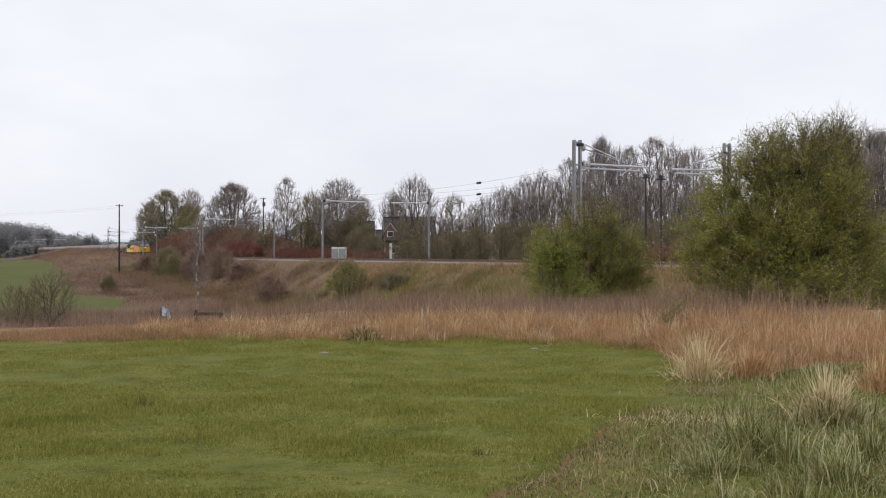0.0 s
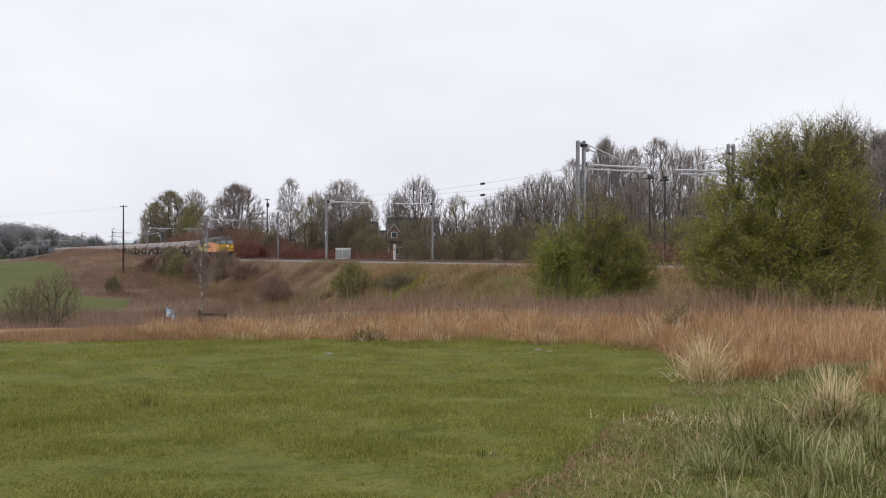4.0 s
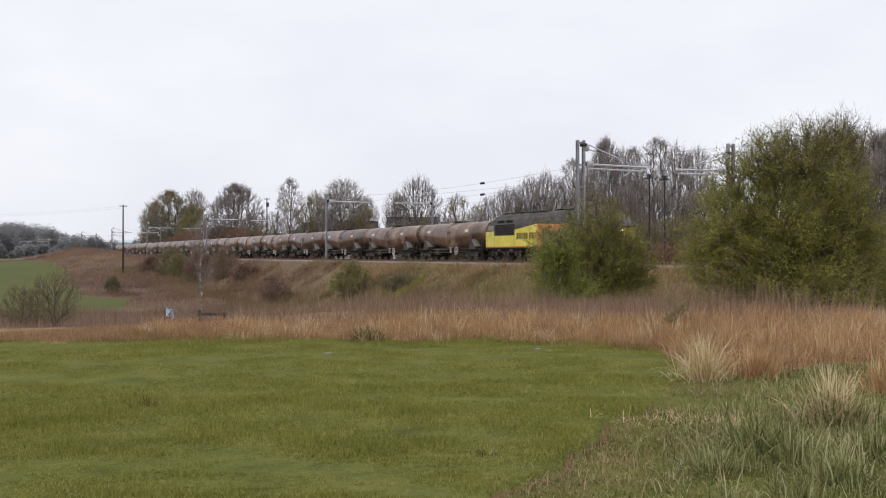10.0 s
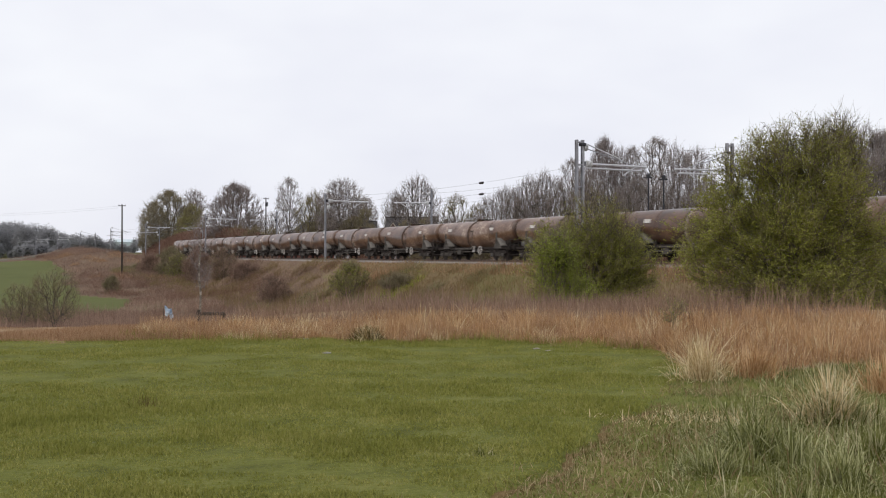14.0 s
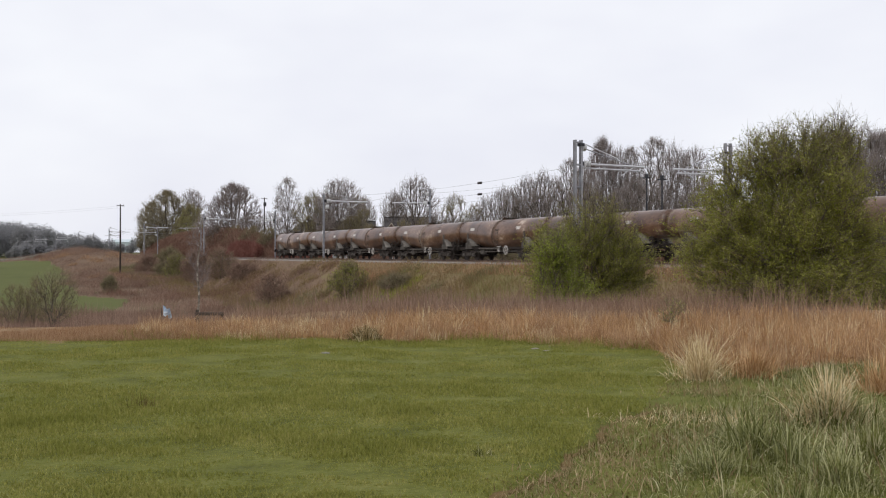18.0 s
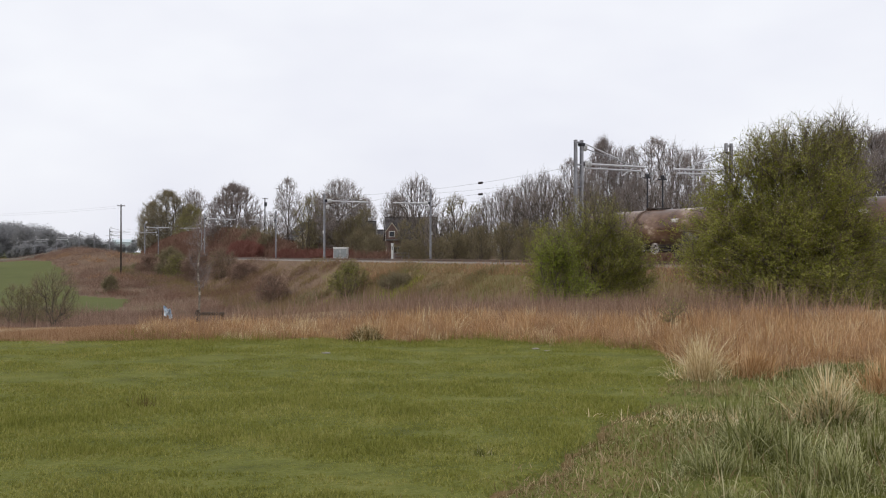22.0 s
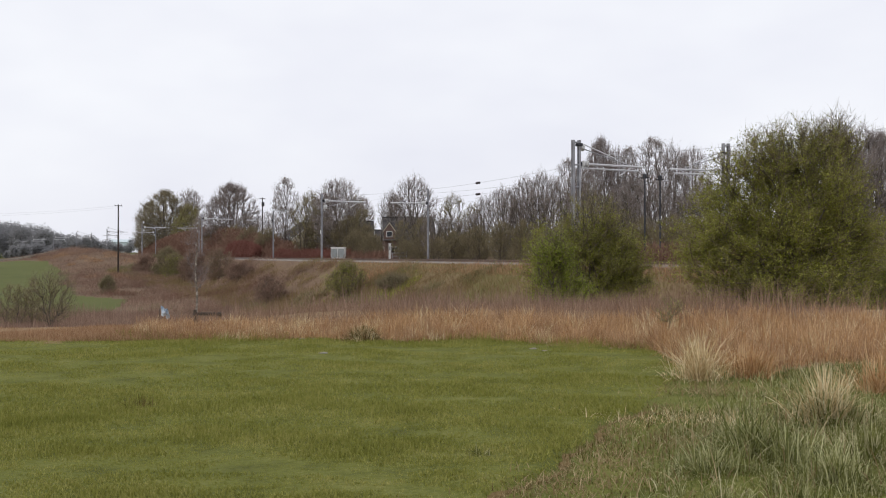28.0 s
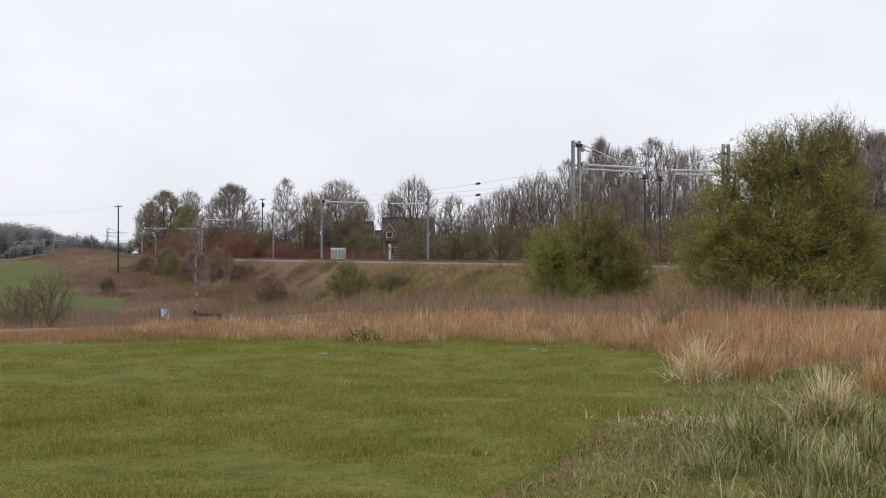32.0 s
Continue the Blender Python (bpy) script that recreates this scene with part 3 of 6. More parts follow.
for u in MAST_US:
    big = u > 0
    mast(u, NEAR_LAT, 8.5 if big else 7.7, 5.4, big, arm_z=6.95)
    mast(u - (4.5 if u < -60 else 1.0), FAR_LAT, 9.0 if big else 8.7, -4.9, big, M_GALV, arm_z=7.0)


def wire_run(lat, z, sag, name, label, r=0.009):
    ends = MAST_US[4:] + [70.0]
    spans = {}
    for a, b in zip(ends[:-1], ends[1:]):
        pts = []
        for k in range(13):
            t = k / 12
            pts.append(at_track(a + (b - a) * t, lat, z - sag * 4 * t * (1 - t)))
        spans[a] = tagged(curve_wire(name, pts, r, M_WIRE), label, "wire", "overhead wires")
    return spans


_spans = {}
for c in (C1, C2):
    _spans[c, "catenary"] = wire_run(c, RAIL + (7.75 if c == C1 else 7.9), 0.6, "catenary_wire", "thin dark catenary wire strung between the masts")
    _spans[c, "contact"] = wire_run(c, RAIL + 6.17, 0.05, "contact_wire", "thin dark contact wire over the track")
# section insulators in the wires
for lat, u, z in ((C1, -0.75, RAIL + 6.17 - 0.05), (C1, -0.75, RAIL + 7.75 - 0.6 * 4 * 0.582 * 0.418)):
    run = _spans[lat, "catenary" if z > RAIL + 6.5 else "contact"][MAST_US[-2]]
    o = part("section_insulator", cyl(0.11, 0.7, (0, 0, 0), "x", n=10, bevel=0.04), M_INSUL_DARK, run, "dark bulbous insulator set in the wire")
    if z > RAIL + 6.5:
        # on the straight length of wire between two of its thirteen points
        a, b = MAST_US[-2], MAST_US[-1]
        k = (u - a) / (b - a) * 12
        i = int(k)
        q = [at_track(a + (b - a) * t / 12, lat, RAIL + 7.75 - 0.6 * 4 * t / 12 * (1 - t / 12)) for t in (i, i + 1)]
        z = (q[0] + (q[1] - q[0]) * (k - i)).z
    o.matrix_basis = train_pose(u, lat, z)


# ------------------------------------------------------------------ lineside things
def lineside_cabinet(px, d, w, h):
    e = empty("equipment_cabinet")
    x, y = spot(px, d)
    z = ground_z(x, y)
    part("plinth", box(w + 0.15, 0.75, 0.24, (0, 0, 0.1), 0.02), M_TROUGH, e)
    part("body", box(w, 0.6, h - 0.2, (0, 0, 0.2 + (h - 0.2) / 2), 0.015), M_CABINET, e)
    part("lid", box(w + 0.1, 0.72, 0.1, (0, 0, h + 0.05), 0.02), M_WHITE, e)
    for k in (-1, 1):
        dr = part("door", box(w / 2 - 0.1, 0.03, h - 0.5, (k * (w / 4), -0.315, h / 2 + 0.08), 0.008), M_CABINET_DK, e)
        part("handle", box(0.04, 0.04, 0.2, (k * 0.12, -0.345, h / 2 + 0.08), 0.008), M_DARKSTEEL, dr)
    e.matrix_world = pose(x, y, z, 0, 0, -20)
    return tagged(e, "white two-door metal equipment cabinet beside the track", "cabinet")


lineside_cabinet(600.5, beyond(600.5, 13.0), 2.4, 1.9)


def marker_cabinet(px, d):
    e = empty("lineside_marker_post")
    x, y = spot(px, d)
    part("post", box(0.32, 0.3, 2.3, (0, 0, 1.15), 0.03), M_CABINET, e)
    part("cap", box(0.4, 0.38, 0.08, (0, 0, 2.34), 0.02), M_WHITE, e)
    part("plate", box(0.2, 0.02, 0.5, (0, -0.165, 1.7), 0.004), M_CABINET_DK, e)
    e.matrix_world = pose(x, y, ground_z(x, y))
    return tagged(e, "slim pale grey marker post beside the track", "post")


marker_cabinet(691.5, beyond(691.5, 13.0))


def hand_gate(px, d):
    e = empty("metal_railing")
    x, y = spot(px, d)
    for k in range(3):
        part("post", cyl(0.04, 1.1, (k * 1.0, 0, 0.55), n=8), M_GALV, e)
    for z in (0.6, 1.05):
        part("bar", rod((0, 0, z), (2.0, 0, z), 0.03, 8), M_GALV, e)
    e.matrix_world = pose(x, y, ground_z(x, y))
    return tagged(e, "low grey metal railing behind the track", "railing")


hand_gate(696, beyond(696, 14.0))


def lamp_post(px, d, top_y):
    e = empty("lineside_post")
    x, y = spot(px, d)
    z = ground_z(x, y)
    h = EYE + (451.2 - top_y) / FOCAL * d - z
    part("shaft", cyl(0.085, h, (0, 0, h / 2), r2=0.07, n=10), M_DARKSTEEL, e)
    part("head_frame", box(0.75, 0.35, 0.1, (0, 0, h - 0.1), 0.02), M_DARKSTEEL, e)
    part("head", box(0.34, 0.34, 0.36, (0, 0, h + 0.1), 0.04), M_DARKSTEEL, e)
    e.matrix_world = pose(x, y, z, 0, 0, -20)
    return tagged(e, "tall dark steel post with a square head behind the tracks", "post", "posts behind the tracks")


lamp_post(1143, beyond(1143, 14.0), 313)
lamp_post(1170, beyond(1170, 14.5), 316)


def wooden_pole(px, d, top_y, box_on=False):
    e = empty("utility_pole")
    x, y = spot(px, d)
    z = ground_z(x, y)
    h = EYE + (451.2 - top_y) / FOCAL * d - z
    part("shaft", cyl(0.17, h + 0.3, (0, 0, h / 2 - 0.15), r2=0.11, n=10), M_POLE, e)
    part("crossarm", box(1.3, 0.1, 0.12, (0, 0, h - 0.25), 0.01), M_POLE, e)
    for k in (-0.55, 0, 0.55):
        part("insulator", cyl(0.05, 0.18, (k, 0, h - 0.1), n=8, bevel=0.015), M_INSUL, e)
    if box_on:
        part("transformer", cyl(0.32, 0.9, (0.1, -0.3, h - 1.5), n=12, bevel=0.05), M_DARKSTEEL, e)
    e.matrix_world = pose(x, y, z, 0, 0, 15)
    return tagged(e, "dark creosoted wooden utility pole with crossarm", "pole")


wooden_pole(211, 188.0, 362)
wooden_pole(466, beyond(466, 19.0), 350, True)
_a = spot(211, 188)
for dz in (0.0, -0.35):
    pts = [Vector((_a[0] - 0.3 - 40 * k / 10, _a[1] + 25 * k / 10, 10.4 + dz - 1.2 * (k / 10) * (1.6 - k / 10))) for k in range(11)]
    tagged(curve_wire("pole_wire", pts, 0.008, M_WIRE), "thin dark wire hung from the utility pole", "wire")

# ------------------------------------------------------------------ the train: locomotive (x forward, origin on the rails below its middle)
SPEED = 21.04


def loft(rings, caps, bm=None):
    """Skin over rings of equal point counts; caps: lists of index lists closing the first and last ring."""
    b = bm if bm is not None else bmesh.new()
    vs = [[b.verts.new(p) for p in r] for r in rings]
    n = len(rings[0])
    for i in range(len(rings) - 1):
        for j in range(n):
            k = (j + 1) % n
            b.faces.new((vs[i][j], vs[i][k], vs[i + 1][k], vs[i + 1][j]))
    for ring in (vs[0], vs[-1]):
        for c in caps:
            b.faces.new([ring[k] for k in c])
    return b


def slab(pts, offset, bm=None):
    """A thin plate: pts is its outer outline in space, offset the vector to its back."""
    b = bm if bm is not None else bmesh.new()
    o = Vector(offset)
    f = [b.verts.new(Vector(p)) for p in pts]
    k = [b.verts.new(Vector(p) + o) for p in pts]
    n = len(pts)
    b.faces.new(f)
    b.faces.new(k[::-1])
    for i in range(n):
        b.faces.new((f[i], k[i], k[(i + 1) % n], f[(i + 1) % n]))
    return b


def side_plate(pts, s, y=1.385, t=0.014):
    """Plate on the body side s (-1 or 1), outline in (x, z)."""
    return slab([(x, s * y, z) for x, z in pts], (0, -s * t, 0))


def wheelset(r, parent, x):
    w = part("wheelset", cyl(0.09, 1.5, (0, 0, 0), "y", n=10), M_WHEEL, parent)
    w.location = (x, 0, r)
    for s in (-1, 1):
        b = cyl(r, 0.12, (0, s * 0.74, 0), "y", n=24)
        cyl(r * 0.78, 0.16, (0, s * 0.74, 0), "y", n=24, bm=b)
        cyl(0.16, 0.3, (0, s * 0.78, 0), "y", n=12, bm=b)
        part("wheel", b, M_WHEEL, w)
    return w


def build_loco():
    e = empty("diesel_locomotive")
    prof = [(1.33, 1.1), (1.375, 1.22), (1.375, 2.45), (1.375, 2.78), (1.33, 2.98), (1.17, 3.36), (0.85, 3.68), (0.4, 3.86)]
    loop = [(-y, z) for y, z in prof] + [(y, z) for y, z in prof[::-1]]
    nl = len(prof)

    def ring(x, w, ts, rake, dome):
        r = []
        for y, z in loop:
            z2 = z if z <= 2.45 else 2.45 + (z - 2.45) * ts
            r.append((x - math.copysign(rake * max(0, z2 - 2.45), x), y * w, z2))
        return r
    st = [(9.2, 0.93, 0.55, 0.45, 0), (8.78, 0.995, 0.84, 0.36, 0), (8.4, 1, 0.95, 0.28, 0), (7.7, 1, 1, 0, 0)]
    rings = [ring(-x, *q) for x, *q in st] + [ring(x, *q) for x, *q in st[::-1]]
    lower = [0, 1, 2, 2 * nl - 3, 2 * nl - 2, 2 * nl - 1]
    upper = list(range(2, 2 * nl - 2))
    part("body_shell", loft(rings, [lower, upper]), M_ROOF, e, "dark grey body shell and domed roof")
    for s in (-1, 1):
        part("sole_stripe", box(17.5, 0.02, 0.09, (0, s * 1.385, 1.13)), M_STRIPE, e, "red-orange stripe along the foot of the body")
    part("solebar", box(17.9, 2.66, 0.16, (0, 0, 1.04), 0.02), M_BLACK, e)
    for s in (-1, 1):
        part("side_panel", side_plate([(-9.0 + 0.3, 1.16), (-0.3, 1.16), (-0.3, 2.9), (-3.9, 2.5), (-3.9, 2.06), (-8.7, 2.06)], s), M_YELLOW, e, "bright yellow side panel")
        part("side_panel", side_plate([(-0.3, 1.16), (7.45, 1.16), (7.45, 2.52), (3.6, 2.76), (-0.3, 2.9)], s, 1.386), M_ORANGE, e, "orange side panel")
        part("cab_side", side_plate([(7.49, 1.16), (8.74, 1.16), (8.74, 2.42), (7.49, 2.5)], s), M_WARN, e, "yellow-orange cab side")
        part("cab_side", side_plate([(-8.74, 2.1), (-8.05, 2.1), (-8.05, 2.42), (-8.74, 2.42)], s), M_YELLOW, e, "bright yellow cab side")
        # radiator grille behind the rear cab
        gr = part("grille", side_plate([(-7.3, 2.12), (-3.95, 2.12), (-3.95, 3.0 - 0.05), (-7.3, 2.95)], s, 1.384), M_GRILLE, e, "black radiator grille")
        for k in range(9):
            part("slat", box(3.2, 0.03, 0.03, (-5.62, s * 1.39, 2.18 + k * 0.085)), M_ROOF, gr)
        # grilles in the sloping roof side
        for x0 in (-7.1, -5.6, 4.3, 5.6):
            part("roof_grille", slab([(x0, s * 1.3, 3.08), (x0 + 1.2, s * 1.3, 3.08), (x0 + 1.2, s * 1.205, 3.3), (x0, s * 1.205, 3.3)], (0, -s * 0.03, 0.0)), M_GRILLE, e)
        # cab doors and side windows, both ends
        for q in (-1, 1):
            part("cab_window", side_plate([(q * 8.15, 2.52), (q * 8.62, 2.52), (q * 8.5, 3.0 - 0.1), (q * 8.15, 2.9)], s, 1.387), M_WINDOW, e, "dark cab side window")
            dr = part("cab_door", side_plate([(q * 7.52, 1.2), (q * 8.05, 1.2), (q * 8.05, 2.44), (q * 7.52, 2.44)], s, 1.391, 0.01), M_WARN if q > 0 else M_YELLOW, e)
            part("cab_window", side_plate([(q * 7.6, 2.5), (q * 8.0, 2.5), (q * 8.0, 2.9), (q * 7.6, 2.9)], s, 1.387), M_WINDOW, e, "dark cab side window")
            for hx in (7.48, 8.1):
                part("handrail", rod((q * hx, s * 1.43, 1.2), (q * hx, s * 1.43, 2.5), 0.018, 6), M_ARM, e)
            # steps below the door
            for z in (0.55, 0.85):
                part("step", box(0.45, 0.12, 0.04, (q * 7.78, s * 1.3, z), 0.01), M_BLACK, e)
        # unreadable lettering as bars
        for k, (x0, w) in enumerate(((-3.55, 0.3), (-3.15, 0.3), (-2.75, 0.22), (-2.43, 0.3), (-2.05, 0.3), (-1.5, 0.3), (-1.1, 0.3), (-0.72, 0.14), (-0.5, 0.16), (0.1, 0.24), (0.42, 0.3), (0.8, 0.26), (1.14, 0.14), (1.36, 0.3), (1.74, 0.3), (2.12, 0.28))):
            part("lettering_bar", side_plate([(x0, 1.76), (x0 + w, 1.76), (x0 + w, 2.24), (x0, 2.24)], s, 1.391, 0.004), M_LETTER if x0 < -0.4 else M_LETTER_OR, e)
        # body panel seams
        for x in (-3.92, 3.55, 7.47):
            part("seam", box(0.03, 0.012, 1.3, (x, s * 1.392, 1.82)), M_ROOF, e)
    for q in (-1, 1):
        ym = M_WARN if q > 0 else M_YELLOW
        part("cab_front", slab([(q * 9.212, -1.27, 1.14), (q * 9.212, 1.27, 1.14), (q * 9.212, 1.275, 2.4), (q * 9.212, -1.275, 2.4)], (-q * 0.012, 0, 0)), ym, e, "yellow cab front")
        for s in (-1, 1):
            part("corner_panel", slab([(q * 9.205, s * 1.285, 1.14), (q * 8.77, s * 1.378, 1.14), (q * 8.77, s * 1.378, 2.42), (q * 9.205, s * 1.288, 2.4)], (-q * 0.01, -s * 0.01, 0)), ym, e)

            def wx(z):
                return q * (9.2 - 0.45 * (z - 2.45) + 0.012)
            part("windscreen", slab([(wx(2.5), s * 0.06, 2.5), (wx(2.5), s * 1.2, 2.5), (wx(3.12), s * 1.1, 3.12), (wx(3.12), s * 0.06, 3.12)], (-q * 0.02, 0, 0)), M_WINDOW, e, "dark windscreen pane")
            part("window_surround", slab([(wx(2.46) - q * 0.006, 0, 2.46), (wx(2.46) - q * 0.006, s * 1.25, 2.46), (wx(3.17) - q * 0.006, s * 1.14, 3.17), (wx(3.17) - q * 0.006, 0, 3.17)], (-q * 0.01, 0, 0)), M_GRILLE, e)
            part("wiper", rod((wx(2.56) + q * 0.02, s * 0.5, 2.56), (wx(2.95) + q * 0.02, s * 0.35, 2.95), 0.012, 5), M_GRILLE, e)
            # marker light cluster, buffers, lamp irons
            mk = part("marker_light_box", box(0.04, 0.3, 0.34, (q * 9.225, s * 0.95, 1.75), 0.01), M_OCHRE, e)
            part("lens", cyl(0.08, 0.03, (q * 9.25, s * 0.95, 1.83), "x", n=12), M_INSUL, mk)
            part("lens", cyl(0.07, 0.03, (q * 9.25, s * 0.95, 1.66), "x", n=12), M_REDLAMP, mk)
            bf = cyl(0.13, 0.45, (q * 9.35, s * 0.87, 1.05), "x", n=14)
            cyl(0.24, 0.05, (q * 9.58, s * 0.87, 1.05), "x", n=18, bm=bf)
            part("buffer", bf, M_BLACK, e)
            for k in range(2):
                part("air_hose", rod((q * 9.3, s * (0.35 + 0.13 * k), 0.98), (q * 9.36, s * (0.37 + 0.13 * k), 0.45), 0.03, 6), M_GRILLE, e)
        part("nose_grille", box(0.03, 0.62, 0.6, (q * 9.222, 0.0, 1.7), 0.01), M_OCHRE, e, "ochre central nose panel")
        part("light_surround", box(0.03, 0.34, 0.2, (q * 9.225, 0.15 * q, 2.22), 0.01), M_GRILLE, e)
        part("buffer_beam", box(0.22, 2.5, 0.34, (q * 9.12, 0, 1.0), 0.02), M_BLACK, e)
        part("valance", box(0.5, 2.1, 0.4, (q * 8.95, 0, 0.66), 0.06), M_BLACK, e)
        part("coupling_hook", rod((q * 9.2, 0, 1.02), (q * 9.5, 0, 0.92), 0.05, 6), M_BLACK, e)
    part("headlight", cyl(0.085, 0.05, (9.25, 0.15, 2.22), "x", n=16), M_LAMP, e, "lit white headlight")
    # roof details
    part("exhaust_stack", box(0.7, 0.5, 0.14, (1.2, 0, 3.92), 0.03), M_GRILLE, e)
    for x in (-7.0, -5.6, -4.2):
        f = part("cooling_fan", cyl(0.58, 0.08, (x, 0, 3.89), n=20), M_GRILLE, e)
        part("fan_ring", cyl(0.64, 0.05, (x, 0, 3.86), n=20), M_ROOF, f)
    for x in (-2.2, -0.6, 3.2, 5.2):
        part("roof_hatch", box(1.3, 1.2, 0.05, (x, 0, 3.885), 0.015), M_ROOF, e)
    part("horn_box", box(0.5, 0.6, 0.1, (7.9, 0, 3.84), 0.03), M_ROOF, e)
    # fuel tank and battery boxes
    part("fuel_tank", box(3.9, 2.2, 0.68, (-0.2, 0, 0.68), 0.12), M_BLACK, e)
    for s in (-1, 1):
        part("battery_box", box(1.4, 0.25, 0.55, (2.3, s * 1.15, 0.74), 0.03), M_SADDLE, e)
    # six-wheel bogies
    for q in (-1, 1):
        bg = part("bogie", box(4.9, 1.6, 0.2, (q * 5.7, 0, 0.82), 0.03), M_BLACK, e, "black six-wheel bogie")
        for s in (-1, 1):
            b = prism([(-2.75, 0.74), (-2.6, 0.98), (2.6, 0.98), (2.75, 0.74), (2.2, 0.64), (-2.2, 0.64)], 0.14, "y", (q * 5.7, s * 1.12, 0))
            part("side_frame", b, M_BLACK, bg)
            for k in (-2.05, 0, 2.05):
                part("axlebox", box(0.4, 0.24, 0.36, (q * 5.7 + k, s * 1.16, 0.56), 0.04), M_BLACK, bg)
                for m in (-0.34, 0.34):
                    part("spring", cyl(0.1, 0.34, (q * 5.7 + k + m, s * 1.16, 0.6), n=10), M_SADDLE, bg)
            for k in (-1.05, 1.05):
                part("brake_cylinder", cyl(0.12, 0.5, (q * 5.7 + k, s * 1.2, 0.86), "x", n=10), M_SADDLE, bg)
        for k in (-2.05, 0, 2.05):
            w = wheelset(0.57, e, q * 5.7 + k)
    return tagged(e, "yellow, orange and grey diesel locomotive hauling tank wagons", "locomotive")


def build_wagon():
    e = empty("tank_wagon")
    R = 1.3
    n = 28

    def zc(x):
        return 3.42 - 1.36 + 0.43 * min(abs(x), 7.2) / 7.2

    def circ(x, r):
        r = r * (1.36 - 0.44 * min(abs(x), 7.2) / 7.2) / R
        return [(x, r * math.cos(2 * math.pi * k / n), zc(x) + r * math.sin(2 * math.pi * k / n)) for k in range(n)]
    xs = [-7.5, -5.4, -3.6, -1.8, 0, 1.8, 3.6, 5.4, 7.5]
    tank = part("tank_barrel", loft([circ(x, R) for x in xs], []), M_TANK, e, "rust-brown oil-stained tank barrel", True)
    for q in (-1, 1):
        rr = [circ(q * x, r) for x, r in ((7.5, R), (7.63, 1.24), (7.73, 1.05), (7.79, 0.7), (7.81, 0.3))]
        part("dished_end", loft(rr, []), M_TANK, tank, "rusty dished tank end", True)
        part("end_disc", prism([(0.32 * math.cos(2 * math.pi * k / 14), zc(7.64) + 0.32 * math.sin(2 * math.pi * k / 14)) for k in range(14)], 0.03, "x", (q * 7.805, 0, 0)), M_TANKEND, tank)

    def band(x, w, r):
        return loft([circ(x - w / 2, R), circ(x - w / 2, r), circ(x + w / 2, r), circ(x + w / 2, R)], [])
    part("ring_band", band(-0.05, 0.2, R + 0.04), M_RING, tank, "pale ring round the barrel", True)
    for x in (-7.3, 7.3):
        part("ring_band", band(x, 0.08, R + 0.015), M_RING, tank, "", True)
    part("weld_seam", band(-0.3, 0.2, R + 0.01), M_TANKEND, tank, "dark stained seam", True)
    for x in (-3.6, 3.6):
        part("weld_seam", band(x, 0.05, R + 0.008), M_TANKEND, tank, "", True)
    part("manhole", cyl(0.35, 0.22, (0, 0, 3.46), n=16, bevel=0.02), M_TANKEND, tank)
    part("walkway", box(1.7, 0.62, 0.05, (0.95, 0, 3.5), 0.01), M_SADDLE, tank, "grey steel top walkway")
    for x in (0.2, 1.7):
        part("walkway_bracket", box(0.06, 0.5, 0.14, (x, 0, 3.42)), M_SADDLE, tank)
    for s in (-1, 1):
        for x in (-4.6, 3.9):
            y, z = s * 1.115 * 0.955, zc(x) + 1.115 * 0.3
            part("label_plate", box(0.75, 0.02, 0.24, (x, y, z), rot=pose(0, 0, 0, s * 17, 0, 0)), M_LABEL, tank, "small white marking panel")
        part("sill", box(15.0, 0.12, 0.2, (0, s * 0.95, 1.02), 0.015), M_BLACK, e)
        for q in (-1, 1):
            b = prism([(-0.62, 1.0), (0.62, 1.0), (0.5, 1.22), (0.15, 1.62), (-0.32, 1.62), (-0.55, 1.3)], 0.4, "y", (q * 5.25, s * 0.94, 0))
            sd = part("saddle", b, M_SADDLE, e, "grey steel saddle bracket")
            part("rib", prism([(-0.14, 1.45), (0.14, 1.45), (0.04, 2.35), (-0.05, 2.35)], 0.1, "y", (q * 5.25 - 0.1, s * 1.17, 0)), M_SADDLE, sd)
            part("cover_plate", box(0.95, 0.6, 0.05, (q * 5.25 + 0.5, s * 0.96, 1.54), rot=pose(0, 0, 0, 0, 42, 0)), M_SADDLE_PALE, sd, "pale slanted plate")
            part("cradle", box(2.2, 0.3, 0.7, (q * 5.25, s * 0.5, 1.4), 0.02), M_BLACK, sd, "black cradle beam")
            bf = cyl(0.11, 0.4, (q * 7.66, s * 0.87, 1.06), "x", n=12)
            cyl(0.23, 0.05, (q * 7.85, s * 0.87, 1.06), "x", n=16, bm=bf)
            part("buffer", bf, M_BLACK, e)
        lad = bmesh.new()
        for x in (0.32, 0.72):
            rod((x, s * 1.3, 0.95), (x, s * 1.3, 2.5), 0.022, 5, lad)
            rod((x, s * 1.3, 2.5), (x, s * 0.55, 3.42), 0.022, 5, lad)
        for k in range(7):
            rod((0.32, s * 1.3, 1.1 + 0.23 * k), (0.72, s * 1.3, 1.1 + 0.23 * k), 0.018, 5, lad)
        part("side_ladder", lad, M_SADDLE, e, "grey steel side ladder")
        # hand wheel: a rim and spokes
        hw = bmesh.new()
        for k in range(16):
            a, c = 2 * math.pi * k / 16, 2 * math.pi * (k + 1) / 16
            rod((2.1 + 0.34 * math.cos(a), s * 1.25, 0.86 + 0.34 * math.sin(a)), (2.1 + 0.34 * math.cos(c), s * 1.25, 0.86 + 0.34 * math.sin(c)), 0.035, 5, hw)
        for k in range(4):
            a = 2 * math.pi * k / 4 + 0.4
